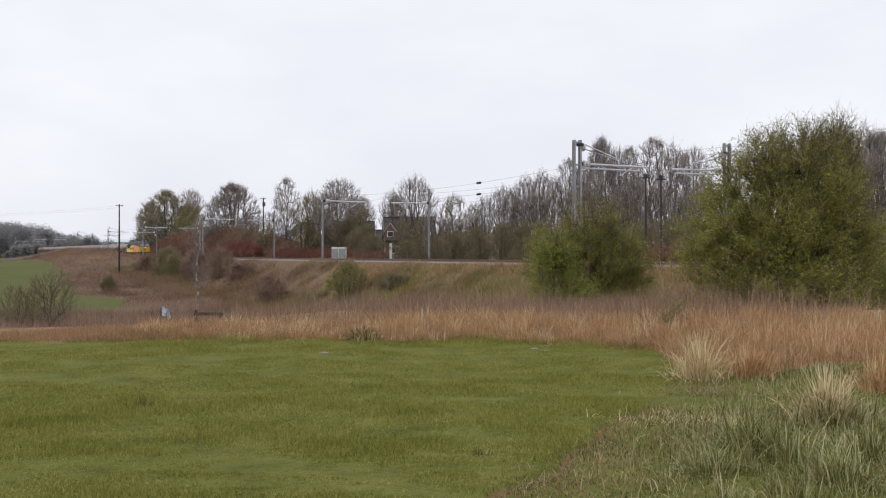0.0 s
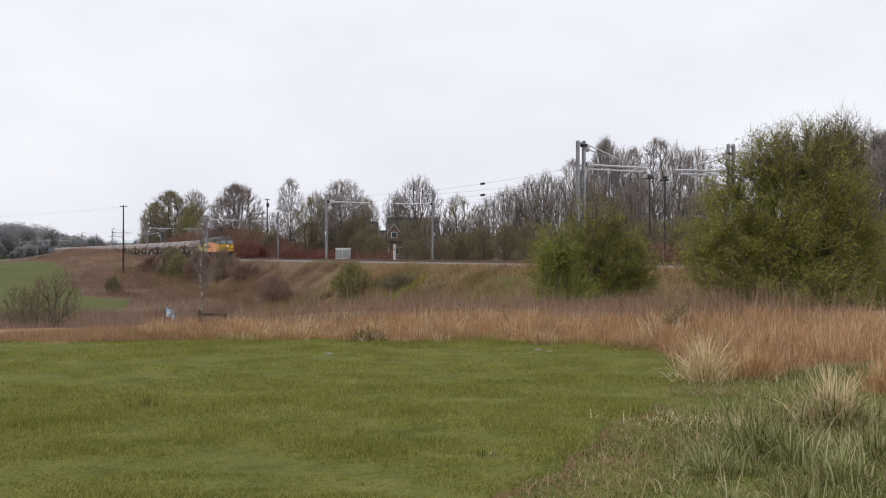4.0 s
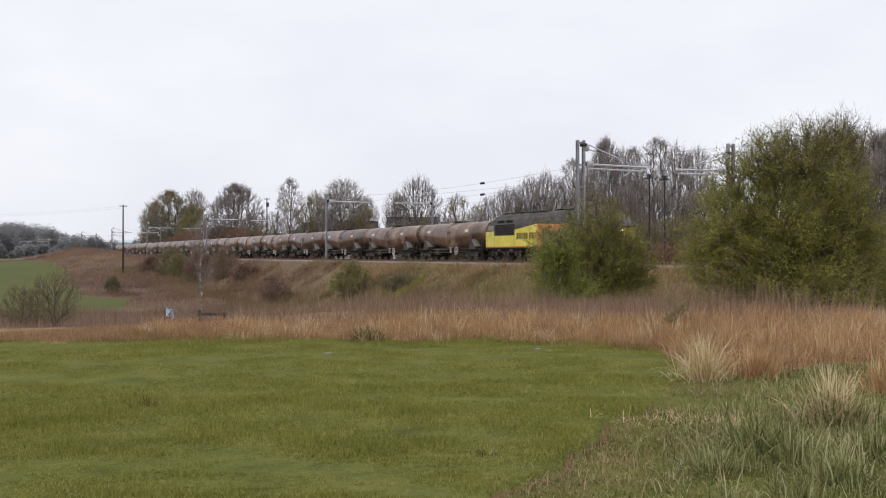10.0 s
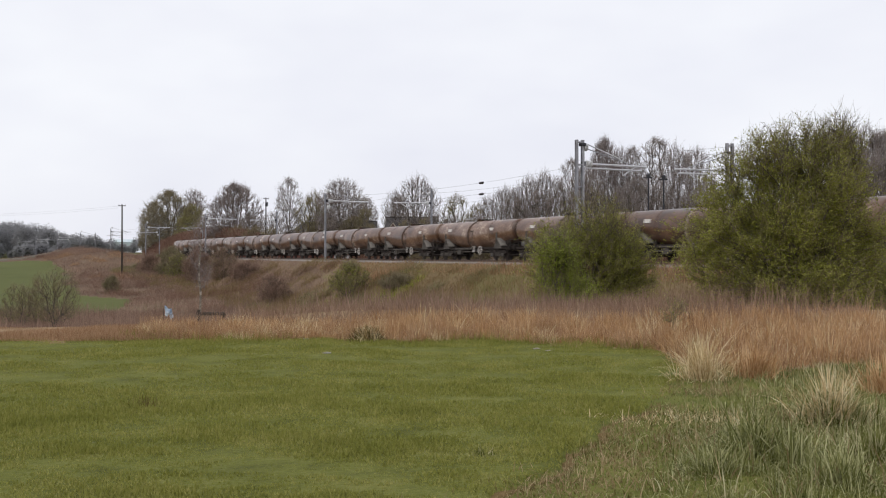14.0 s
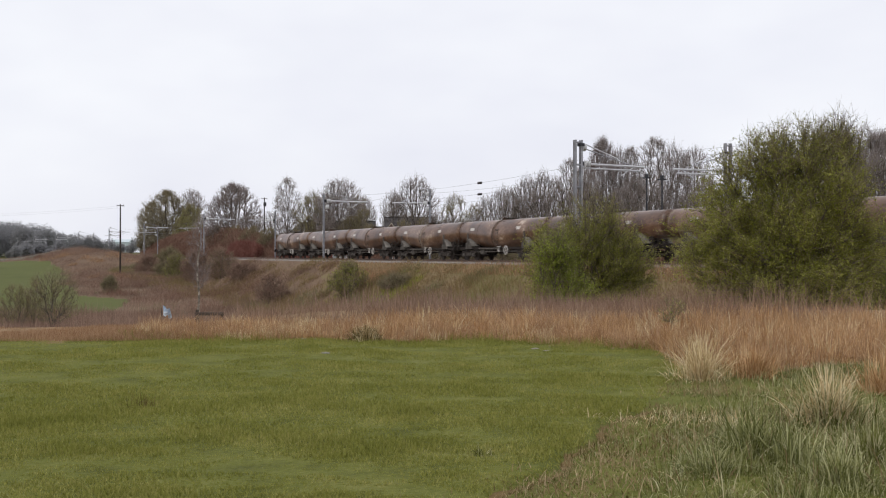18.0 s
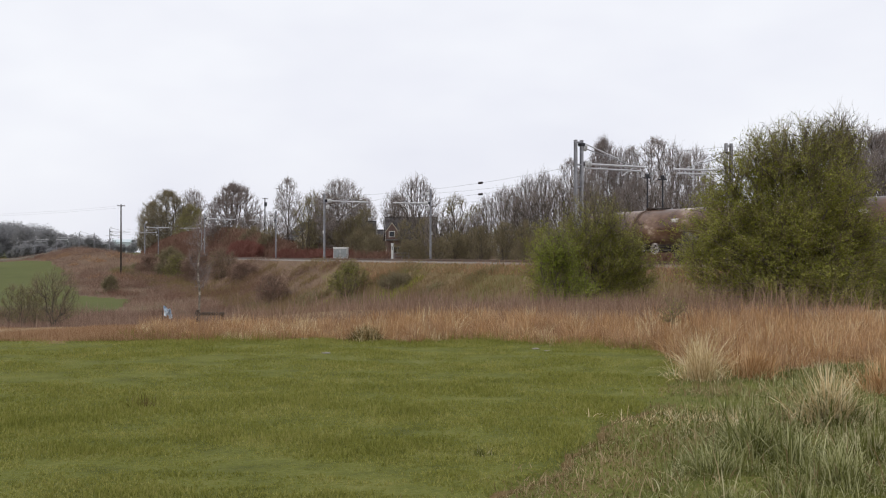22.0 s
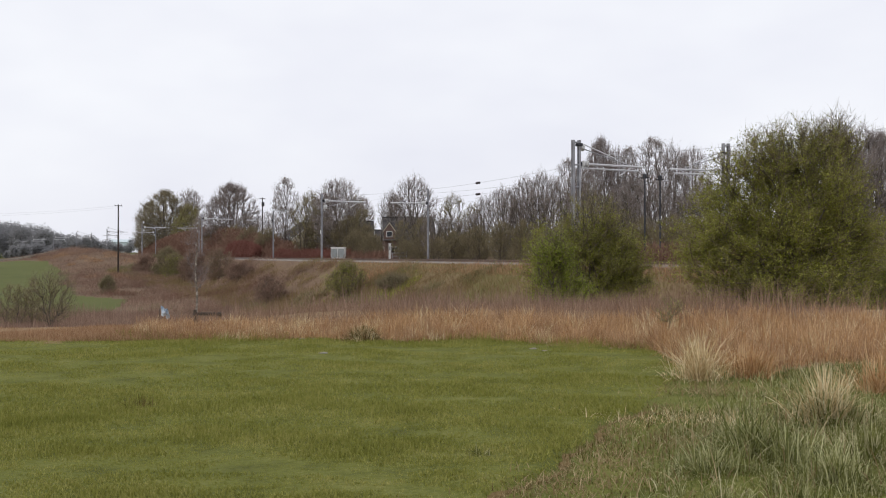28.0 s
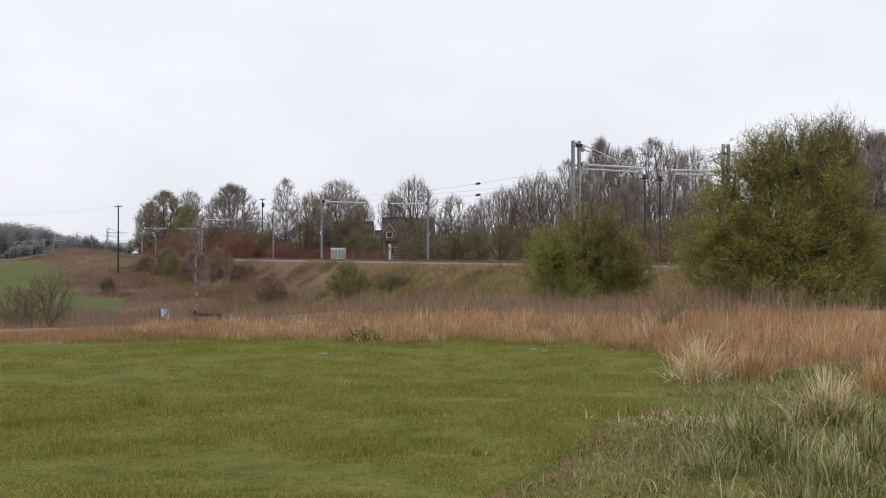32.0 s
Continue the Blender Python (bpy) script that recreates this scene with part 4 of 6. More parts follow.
            rod((2.1, s * 1.25, 0.86), (2.1 + 0.33 * math.cos(a), s * 1.25, 0.86 + 0.33 * math.sin(a)), 0.025, 5, hw)
        part("brake_wheel", hw, M_LABEL, e, "pale spoked brake hand wheel")
        vb = cyl(0.09, 0.5, (0.6, s * 1.1, 0.95), n=10)
        cyl(0.16, 0.1, (0.6, s * 1.1, 1.15), n=12, bm=vb)
        part("valve", vb, M_LABEL, e, "pale discharge valve")
        part("air_tank", cyl(0.18, 1.1, (-1.5, s * 0.55, 0.8), "x", n=12, bevel=0.03), M_BLACK, e)
        part("brake_rod", rod((-3.9, s * 1.05, 0.72), (3.9, s * 1.05, 0.78), 0.035, 6), M_SADDLE, e)
        part("pipe", rod((-3.2, s * 1.12, 0.98), (0.4, s * 1.12, 0.98), 0.06, 8), M_SADDLE, e)
        part("equipment_box", box(0.7, 0.3, 0.42, (-2.6, s * 0.95, 0.72), 0.03), M_SADDLE, e)
    part("centre_sill", box(9.0, 0.5, 0.3, (0, 0, 0.78), 0.03), M_BLACK, e)
    part("discharge_pipe", rod((0.6, -1.15, 0.9), (0.6, 1.15, 0.9), 0.09, 10), M_SADDLE, e)
    for q in (-1, 1):
        part("headstock", box(0.2, 2.4, 0.32, (q * 7.45, 0, 1.04), 0.02), M_BLACK, e)
        part("bolster", box(0.6, 2.1, 0.25, (q * 5.25, 0, 0.98), 0.03), M_BLACK, e)
        part("coupling_hook", rod((q * 7.5, 0, 1.0), (q * 7.88, 0, 0.92), 0.05, 6), M_BLACK, e)
        lad = bmesh.new()
        for y in (-0.2, 0.2):
            rod((q * 7.55, -0.9 + y, 1.15), (q * 7.5, -0.9 + y, 1.9), 0.02, 5, lad)
        for z in (1.3, 1.5, 1.7):
            rod((q * 7.53, -1.1, z), (q * 7.53, -0.7, z), 0.018, 5, lad)
        part("end_ladder", lad, M_SADDLE, e)
        bg = part("bogie", box(1.0, 1.9, 0.22, (q * 5.25, 0, 0.66), 0.03), M_BLACK, e, "black four-wheel bogie")
        for s in (-1, 1):
            b = prism([(-1.45, 0.62), (-1.3, 0.84), (-0.5, 0.84), (-0.35, 0.7), (0.35, 0.7), (0.5, 0.84), (1.3, 0.84), (1.45, 0.62), (0.8, 0.34), (-0.8, 0.34)], 0.14, "y", (q * 5.25, s * 1.05, 0))
            part("side_frame", b, M_BLACK, bg)
            for k in (-0.98, 0.98):
                part("axlebox", box(0.34, 0.22, 0.3, (q * 5.25 + k, s * 1.12, 0.46), 0.04), M_SADDLE, bg)
            for k in (-0.3, 0, 0.3):
                part("spring", cyl(0.08, 0.28, (q * 5.25 + k, s * 1.08, 0.54), n=8), M_SADDLE, bg)
        for k in (-0.98, 0.98):
            wheelset(0.46, e, q * 5.25 + k)
    return tagged(e, "rusty brown bogie tank wagon in a freight train", "wagon", "tank wagons of the train")


loco = build_loco()
loco.scale = (1.025, 1, 1.06)
wagons = [build_wagon()]
wagons[0].scale = (1, 1, 1.06)
for _k in range(14):
    wagons.append(copy_thing(wagons[0], Matrix()))


def motions():
    """The train runs through at a steady speed, out of the distance and past the field."""
    times = [float(t) for t in range(0, 33)]

    def rows(back):
        return [(t, train_pose(SPEED * (t - 9.0) - back)) for t in times]
    walk(loco, rows(9.1))
    for k, w in enumerate(wagons):
        walk(w, rows(19.0 + 15.8 * (k + 0.5)))

# ------------------------------------------------------------------ plants
def blades(name, pos, height, width, material, lean=0.35, bend=0.5, seed=0, segs=2, parent=None, heading=None):
    """Grass blades as narrow tapering strips, one island each."""
    r = np.random.RandomState(seed)
    n = len(pos)
    pos = np.asarray(pos, dtype=float)
    h = np.broadcast_to(height, (n,)).astype(float)
    w = np.broadcast_to(width, (n,)).astype(float)
    face, az = r.uniform(0, 2 * np.pi, n), r.uniform(0, 2 * np.pi, n)
    tilt = np.abs(r.normal(0, lean, n))
    if heading is not None:
        az = heading + r.normal(0, 0.5, n)
    out = np.stack([np.cos(az), np.sin(az), np.zeros(n)], 1)
    across = np.stack([np.cos(face), np.sin(face), np.zeros(n)], 1)
    up = np.array([0, 0, 1.0])
    verts = []
    rows = segs + 1
    for k in range(rows):
        t = k / segs
        a = tilt * (0.5 + bend * t * 1.6)
        c = pos + (out * np.sin(a)[:, None] + up * np.cos(a)[:, None]) * (h * t)[:, None]
        if k == segs:
            verts.append(c[:, None])
        else:
            half = across * (w * (1 - 0.55 * t) / 2)[:, None]
            verts.append(np.stack([c - half, c + half], 1))
    v = np.concatenate(verts, 1)
    m = v.shape[1]
    base = (np.arange(n) * m)[:, None]
    f = []
    for k in range(segs - 1):
        a = 2 * k
        f += [base + np.array([[a, a + 1, a + 3]]), base + np.array([[a, a + 3, a + 2]])]
    a = 2 * (segs - 1)
    f.append(base + np.array([[a, a + 1, a + 2]]))
    return mesh_obj(name, v.reshape(-1, 3), np.concatenate(f, 0), material, parent)


def on_ground(x, y, sink=0.02):
    return np.stack([x, y, terrain(x, y) - sink], 1)


def grow(pts, roots, bf=0.35, fall=0.5):
    """Joins points to a stem by the shortest ways that also keep the path from the root short.
    Returns nodes and each node's parent; a parent always comes before its children."""
    k0, n = len(roots), len(pts)
    P = np.concatenate([roots, np.zeros((n, 3))])
    par, path = np.full(k0 + n, -1), np.zeros(k0 + n)
    best, src = np.full(n, 1e9), np.zeros(n, dtype=int)
    free = np.ones(n, dtype=bool)

    def relax(k):
        d = pts - P[k]
        c = np.sqrt((d * d).sum(1)) + bf * path[k] + fall * np.maximum(0, -d[:, 2])
        m = free & (c < best)
        best[m], src[m] = c[m], k
    for k in range(k0):
        par[k] = k - 1
        path[k] = 0 if k == 0 else path[k - 1] + np.linalg.norm(roots[k] - roots[k - 1])
        relax(k)
    for j in range(n):
        i = int(np.argmin(best))
        k = k0 + j
        P[k], par[k] = pts[i], src[i]
        path[k] = path[src[i]] + np.linalg.norm(pts[i] - P[src[i]])
        free[i], best[i] = False, 1e9
        relax(k)
    # ease the kinks
    kid, num = np.zeros_like(P), np.zeros(len(P))
    np.add.at(kid, par[1:], P[1:])
    np.add.at(num, par[1:], 1)
    m = (num > 0) & (np.arange(len(P)) >= k0)
    P[m] = 0.5 * P[m] + 0.25 * P[par[m]] + 0.25 * kid[m] / num[m][:, None]
    return P, par


def girth(par, tip, power=2.3):
    """Radius of each node's branch: a branch is as thick as all that it bears."""
    a = np.full(len(par), tip ** power)
    leafy = np.ones(len(par), dtype=bool)
    leafy[par[1:]] = False
    a[~leafy] = 0
    for k in range(len(par) - 1, 0, -1):
        a[par[k]] += a[k]
    return np.maximum(a, tip ** power) ** (1 / power)


def struts(A, B, ra, rb, sides):
    """Tapered bars from A to B, as arrays."""
    d = B - A
    d /= np.linalg.norm(d, axis=1)[:, None] + 1e-9
    ref = np.where(np.abs(d[:, 2:3]) > 0.9, np.array([[1.0, 0, 0]]), np.array([[0, 0, 1.0]]))
    s = np.cross(d, ref)
    s /= np.linalg.norm(s, axis=1)[:, None] + 1e-9
    b = np.cross(d, s)
    g = np.arange(sides) * 2 * np.pi / sides
    ring = s[:, None] * np.cos(g)[None, :, None] + b[:, None] * np.sin(g)[None, :, None]
    v = np.concatenate([A[:, None] + ring * ra[:, None, None], B[:, None] + ring * rb[:, None, None]], 1)
    j = np.arange(sides)
    q = np.stack([j, (j + 1) % sides, (j + 1) % sides + sides, j + sides], 1)
    f = (np.arange(len(A)) * 2 * sides)[:, None, None] + q[None]
    return v.reshape(-1, 3), f.reshape(-1, 4)


def tube(pts, radii, sides):
    """One tube over a polyline, as arrays."""
    ax = np.gradient(pts, axis=0)
    ax /= np.linalg.norm(ax, axis=1)[:, None] + 1e-9
    s = np.cross(ax, np.array([0.2, 1.0, 0.1]))
    s /= np.linalg.norm(s, axis=1)[:, None] + 1e-9
    b = np.cross(ax, s)
    g = np.arange(sides) * 2 * np.pi / sides
    ring = pts[:, None] + (s[:, None] * np.cos(g)[None, :, None] + b[:, None] * np.sin(g)[None, :, None]) * radii[:, None, None]
    i, j = np.meshgrid(np.arange(len(pts) - 1), np.arange(sides), indexing="ij")
    i, j = i.ravel(), j.ravel()
    j2 = (j + 1) % sides
    return ring.reshape(-1, 3), np.stack([i * sides + j, i * sides + j2, (i + 1) * sides + j2, (i + 1) * sides + j], 1)


def sprays(rng, P, D, length, width, wild=0.6, lift=0.0, droop=0.0, forks=2):
    """Bent twigs from P, each with side twigs. Returns verts, tris, and points along the twigs."""
    n = len(P)
    d = D + rng.normal(0, wild, (n, 3)) + np.array([0, 0, lift])
    d /= np.linalg.norm(d, axis=1)[:, None] + 1e-9
    e = d + rng.normal(0, 0.35, (n, 3)) + np.array([0, 0, 0.25 * lift - droop])
    e /= np.linalg.norm(e, axis=1)[:, None] + 1e-9
    L = length * rng.uniform(0.45, 1.35, n)[:, None]
    s = np.cross(d, rng.normal(0, 1, (n, 3)))
    s /= np.linalg.norm(s, axis=1)[:, None] + 1e-9
    mid = P + d * L * 0.5
    tip = mid + e * L * 0.5
    v = [np.stack([P - s * width / 2, P + s * width / 2, mid - s * width * 0.35, mid + s * width * 0.35, tip], 1).reshape(-1, 3)]
    base = (np.arange(n) * 5)[:, None]
    f = [base + np.array([[0, 1, 3]]), base + np.array([[0, 3, 2]]), base + np.array([[2, 3, 4]])]
    off = 5 * n
    along = [(P, mid), (mid, tip)]
    for _ in range(forks):
        t = rng.uniform(0.1, 0.9, (n, 1))
        q = mid + (tip - mid) * t
        w, h = slivers(rng, q, e, L[:, 0] * 0.5, width * 0.75, droop, 0.75)
        v.append(w)
        f.append(h + off)
        off += len(w)
        along.append((q, w.reshape(-1, 3, 3)[:, 2]))
    return np.concatenate(v), np.concatenate(f), along


def slivers(rng, P, D, length, width, droop=0.0, wild=0.7):
    """Twigs: long thin triangles from P."""
    n = len(P)
    d = D + rng.normal(0, wild, (n, 3)) + np.array([0, 0, -droop])
    d /= np.linalg.norm(d, axis=1)[:, None]
    s = np.cross(d, rng.normal(0, 1, (n, 3)))
    s /= np.linalg.norm(s, axis=1)[:, None] + 1e-9
    L = (length * rng.uniform(0.5, 1.3, n))[:, None]
    v = np.stack([P - s * width / 2, P + s * width / 2, P + d * L], 1).reshape(-1, 3)
    return v, np.arange(n * 3).reshape(-1, 3)


def leaves(rng, P, size):
    """Small pointed leaf quads at random turns."""
    n = len(P)
    a = rng.normal(0, 1, (n, 3))
    a /= np.linalg.norm(a, axis=1)[:, None]
    b = np.cross(a, rng.normal(0, 1, (n, 3)))
    b /= np.linalg.norm(b, axis=1)[:, None] + 1e-9
    s = size * rng.uniform(0.6, 1.4, n)[:, None]
    v = np.stack([P - a * s, P + b * s * 0.45, P + a * s, P - b * s * 0.45], 1).reshape(-1, 3)
    return v, np.arange(n * 4).reshape(-1, 4)


def crown_points(rng, n, height, width, base, belly, clumps, tight, limbs):
    """Points of an uneven crown: clumps of them, and points along the ways to the clumps."""
    t = rng.uniform(0.04, 0.97, clumps)
    lim = np.where(t < belly, np.sqrt(np.clip(1 - 0.75 * ((belly - t) / belly) ** 2, 0, 1)), np.sqrt(np.clip(1 - ((t - belly) / (1 - belly)) ** 2, 0, 1)))
    g = np.arange(clumps) * 2.4 + rng.uniform(-0.5, 0.5, clumps)
    r = lim * rng.uniform(0.25, 1.0, clumps) ** 0.6 * rng.uniform(0.85, 1.03, clumps)
    z0, h = base * height, (1 - base) * height
    C = np.stack([r * np.cos(g) * width / 2, r * np.sin(g) * width / 2, z0 + h * t], 1)
    size = tight * rng.uniform(0.7, 1.3, clumps)
    k = rng.randint(0, clumps, n)
    Q = C[k] + rng.normal(0, 1, (n, 3)) * (size[k] * width / 2)[:, None] * np.array([1, 1, 0.75])
    # and an even share through the whole crown, denser towards its skin
    m = int(1.6 * n)
    t = rng.uniform(0.0, 1.0, m)
    lim = np.where(t < belly, np.sqrt(np.clip(1 - 0.75 * ((belly - t) / belly) ** 2, 0, 1)), np.sqrt(np.clip(1 - ((t - belly) / (1 - belly)) ** 2, 0, 1)))
    g, r = rng.uniform(0, 6.283, m), lim * rng.uniform(0, 1, m) ** 0.55 * width / 2
    Q = np.concatenate([Q, np.stack([r * np.cos(g), r * np.sin(g), z0 + h * t], 1)])
    way = []
    for c in C[:limbs]:
        s = np.linspace(0.15, 0.9, 6)[:, None]
        a = np.array([0, 0, max(0.1 * height, min(c[2] * 0.45, z0 + 0.3 * h))])
        m = np.array([c[0] * 0.45, c[1] * 0.45, a[2] + (c[2] - a[2]) * 0.62])
        way.append(a * (1 - s) ** 2 + 2 * m * s * (1 - s) + c * s * s + rng.normal(0, 0.012 * height, (6, 3)))
    Q = np.concatenate([Q] + way)
    rel = np.clip((Q[:, 2] - z0) / h, -0.2, 1.2)
    lim = np.where(rel < belly, np.sqrt(np.clip(1 - 0.75 * ((belly - rel) / belly) ** 2, 0, 1)), np.sqrt(np.clip(1 - ((rel - belly) / (1 - belly)) ** 2, 0, 1)))
    rad = np.hypot(Q[:, 0], Q[:, 1]) / (width / 2)
    return Q[(rad < lim * 1.03 + 0.03) & (rel > -0.05) & (rel < 1.0)]


def o_way(P, height):
    """The way outwards from the heart of a crown."""
    d = P - np.array([0, 0, 0.35 * height])
    return d / (np.linalg.norm(d, axis=1)[:, None] + 1e-9)


def grown(name, seed, height, width, label, category, n=420, stems=1, base=0.12, belly=0.42, clumps=26, tight=0.2, limbs=16, bf=0.3, bole=0.3, twigs=4000, twig_len=0.8, twig_w=0.03, wild=0.55, lift=0.25, droop=0.0, forks=2, bark=M_BARK, twig_m=M_TWIG, leaf_n=0, leaf_s=0.06, leaf_m=None, leaf_spread=0.05, radius=0.25, tip=0.012, pts=None, limb_m=None, bare=0.15, group="", ragged=0.4, shoots=0):
    """A tree or bush at the origin: stem, branches that run to the clumps of its crown, twigs and leaves."""
    rng = np.random.RandomState(seed)
    Q = crown_points(rng, n, height, width, base, belly, clumps, tight, limbs) if pts is None else pts
    nets = []
    side = np.arctan2(Q[:, 1], Q[:, 0]) + rng.normal(0, 0.3, len(Q))
    pick = (np.floor((side + np.pi) / (2 * np.pi) * stems).astype(int)) % stems
    for k in range(stems):
        mine = Q[pick == k]
        if len(mine) < 5:
            continue
        a = 2 * np.pi * (k + 0.5) / stems - np.pi
        foot = np.array([math.cos(a), math.sin(a), 0]) * (0 if stems == 1 else 0.018 * width)
        lean = 0 if stems == 1 else 0.09 * width * rng.uniform(0.5, 1.2)
        u_ = np.linspace(0, 1, 6)[:, None]
        roots = foot + np.array([math.cos(a) * lean, math.sin(a) * lean, 0]) * u_ ** 1.5 + np.array([0, 0, 1.0]) * (u_ * bole * height - 0.1) + rng.normal(0, 0.006 * height, (6, 3)) * u_
        P, par = grow(mine, roots, bf)
        R_ = girth(par, tip)
        R_ = np.maximum(tip, radius * (R_ / R_[0]) ** 1.15)
        nets.append((P, par, R_))
    e = empty(name)
    A = np.concatenate([P[par[1:]] for P, par, R_ in nets])
    B = np.concatenate([P[1:] for P, par, R_ in nets])
    ra = np.concatenate([np.minimum(R_[par[1:]], R_[1:] * 1.5) for P, par, R_ in nets])
    rb = np.concatenate([R_[1:] for P, par, R_ in nets])
    stem = []
    for P, par, R_ in nets:
        # the stem follows the thickest branch upwards from the root
        way = [0]
        while True:
            kids = np.where(par == way[-1])[0]
            if not len(kids) or R_[kids].max() < 0.3 * R_[0]:
                break
            way.append(int(kids[np.argmax(R_[kids])]))
        on = np.zeros(len(par), dtype=bool)
        on[way] = True
        stem.append(on[1:])
        v, f = tube(P[way], R_[way], 8)
        mesh_obj("trunk", v, f, bark, e, smooth=True)
    stem = np.concatenate(stem)
    v, f = struts(A[~stem], B[~stem], ra[~stem], rb[~stem], 4)
    tagged(mesh_obj("branchwork", v, f, limb_m or bark, e, smooth=True), kind="stuff")
    thin = np.where((rb < np.percentile(rb, 90)) & (B[:, 2] > 0.04 * height))[0]
    w = np.exp(rng.normal(0, ragged, len(thin)))
    k = rng.choice(thin, twigs, p=w / w.sum())
    t = rng.uniform(0, 1, (twigs, 1))
    d = B[k] - A[k]
    d /= np.linalg.norm(d, axis=1)[:, None] + 1e-9
    d = d + 0.5 * o_way(A[k], height)
    v, f, along = sprays(rng, A[k] + (B[k] - A[k]) * t, d, twig_len, twig_w, wild, lift, droop, forks)
    v[:, 2] = np.maximum(v[:, 2], 0.02)
    tagged(mesh_obj("crown", v, f, twig_m, e), kind="stuff")
    if shoots:
        high = np.where((B[:, 2] > 0.55 * height) & (rb <= tip * 1.3))[0]
        k = rng.choice(high, shoots, p=B[high, 2] ** 3 / (B[high, 2] ** 3).sum())
        v, f, _a = sprays(rng, B[k], o_way(B[k], height), twig_len * 0.9, twig_w * 1.2, 0.7, 0.4, 0.0, 3)
        tagged(mesh_obj("top_growth", v, f, bark, e), kind="stuff")
    if leaf_n:
        q0, q1 = np.concatenate([a[0] for a in along]), np.concatenate([a[1] for a in along])
        k = rng.randint(0, len(q0), leaf_n)
        q = q0[k] + (q1[k] - q0[k]) * rng.uniform(0, 1, (leaf_n, 1)) + rng.normal(0, leaf_spread, (leaf_n, 3))
        q = q[(q[:, 2] < height * rng.uniform(1 - bare, 1.12, leaf_n)) & (q[:, 2] > 0.05)]
        v, f = leaves(rng, q, leaf_s)
        tagged(mesh_obj("foliage", v, f, leaf_m, e), kind="stuff")
    return tagged(e, label, category, group)


def put(ob, px, d, turn=0.0, scale=1.0, sink=0.1):
    x, y = spot(px, d)
    ob.matrix_world = pose(x, y, ground_z(x, y) - sink, 0, 0, turn) @ Matrix.Scale(scale, 4)
    return ob


def again(ob, px, d, turn, scale=1.0, sx=1.0):
    x, y = spot(px, d)
    o = copy_thing(ob, pose(x, y, ground_z(x, y) - 0.1, 0, 0, turn))
    o.scale = (scale * sx, scale * sx, scale)
    return o


def px_height(px, d, top_y):
    """Height of a thing standing at that place whose top is seen at top_y."""
    x, y = spot(px, d)
    return EYE + (451.2 - top_y) / FOCAL * d - ground_z(x, y)


def px_width(w, d):
    return w / FOCAL * d


def hawthorn(seed, px, d, lobes, n, label, leaf_m, leaf_n, leaf_s=0.028, stems=5, twigs=9000, thick=0.1, bare=0.2, twig_len=0.42):
    """A bush in leaf: branches that run out to its lobes, and fine leafy sprays on them.
    lobes: (across, height over the field, half width, half height, share)."""
    rng = np.random.RandomState(seed)
    x0, y0 = spot(px, d)
    g = ground_z(x0, y0)
    L = np.array(lobes)
    L[:, 1] -= g
    k = rng.choice(len(L), n, p=L[:, 4] / L[:, 4].sum())
    w = rng.normal(0, 1, (n, 3))
    w /= np.linalg.norm(w, axis=1)[:, None]
    r = rng.uniform(0, 1, n) ** 0.5 * rng.uniform(0.82, 1.05, n)
    C = np.stack([L[k, 0], 0 * r, L[k, 1]], 1) + w * r[:, None] * np.stack([L[k, 2], L[k, 2] * 0.85, L[k, 3]], 1)
    C = C[C[:, 2] > 0.15]
    o = grown("hawthorn_bush", seed, C[:, 2].max(), 1.6 * L[:, 2].max(), label, "bush", stems=stems, bf=0.45, bole=0.12, twigs=twigs, twig_len=twig_len, twig_w=0.015, wild=0.36, lift=0.22, forks=3, twig_m=M_TWIG_GREEN, leaf_n=leaf_n, leaf_s=leaf_s, leaf_m=leaf_m, leaf_spread=0.022, radius=thick, tip=0.01, pts=C, bare=bare, group="hawthorn bushes", ragged=1.0, shoots=twigs // 14)
    o.matrix_world = pose(x0, y0, g)
    return o


# hawthorn bushes between the field and the railway
hawthorn(11, 1405, 37.0, [(0.4, 3.1, 2.5, 2.7, 13), (-2.4, 1.8, 2.0, 1.7, 4.2), (1.9, 1.7, 1.5, 1.9, 2.4), (-0.1, 0.2, 3.2, 1.3, 11), (0.1, 1.6, 2.2, 1.4, 7), (1.1, 5.05, 1.3, 1.25, 3.5), (-0.7, 4.75, 1.4, 1.15, 2.6), (-2.0, 3.75, 1.5, 1.25, 1.6)], 2600, "large hawthorn bush coming into olive-green leaf", M_LEAF, 260000, 0.031, 9, 13000, 0.075, 0.34, 0.8)
hawthorn(12, 1040, 46.0, [(0.3, 2.0, 1.9, 2.1, 8), (-1.2, 1.1, 1.8, 1.7, 5), (1.5, 0.8, 1.4, 1.6, 4), (0.2, -0.5, 2.8, 1.4, 6)], 1500, "mid-sized hawthorn bush with olive-green leaves", M_LEAF, 115000, 0.032, 8, 7000, 0.055, 0.3, 0.75)
hawthorn(13, 985, 42.0, [(-0.1, 1.2, 0.8, 1.5, 3), (0.3, -0.2, 1.1, 1.0, 2)], 420, "hawthorn bush with bright fresh green leaves", M_LEAF_FRESH, 26000, 0.033, 4, 2000, 0.035, 0.2, 0.65)
hawthorn(48, 1552, 40.0, [(0.0, 0.4, 0.9, 1.2, 3), (0.2, -0.3, 1.2, 1.0, 2)], 420, "low hawthorn bush with fresh green leaves", M_LEAF_FRESH, 20000, 0.03, 4, 2000, 0.035, 0.2, 0.65)


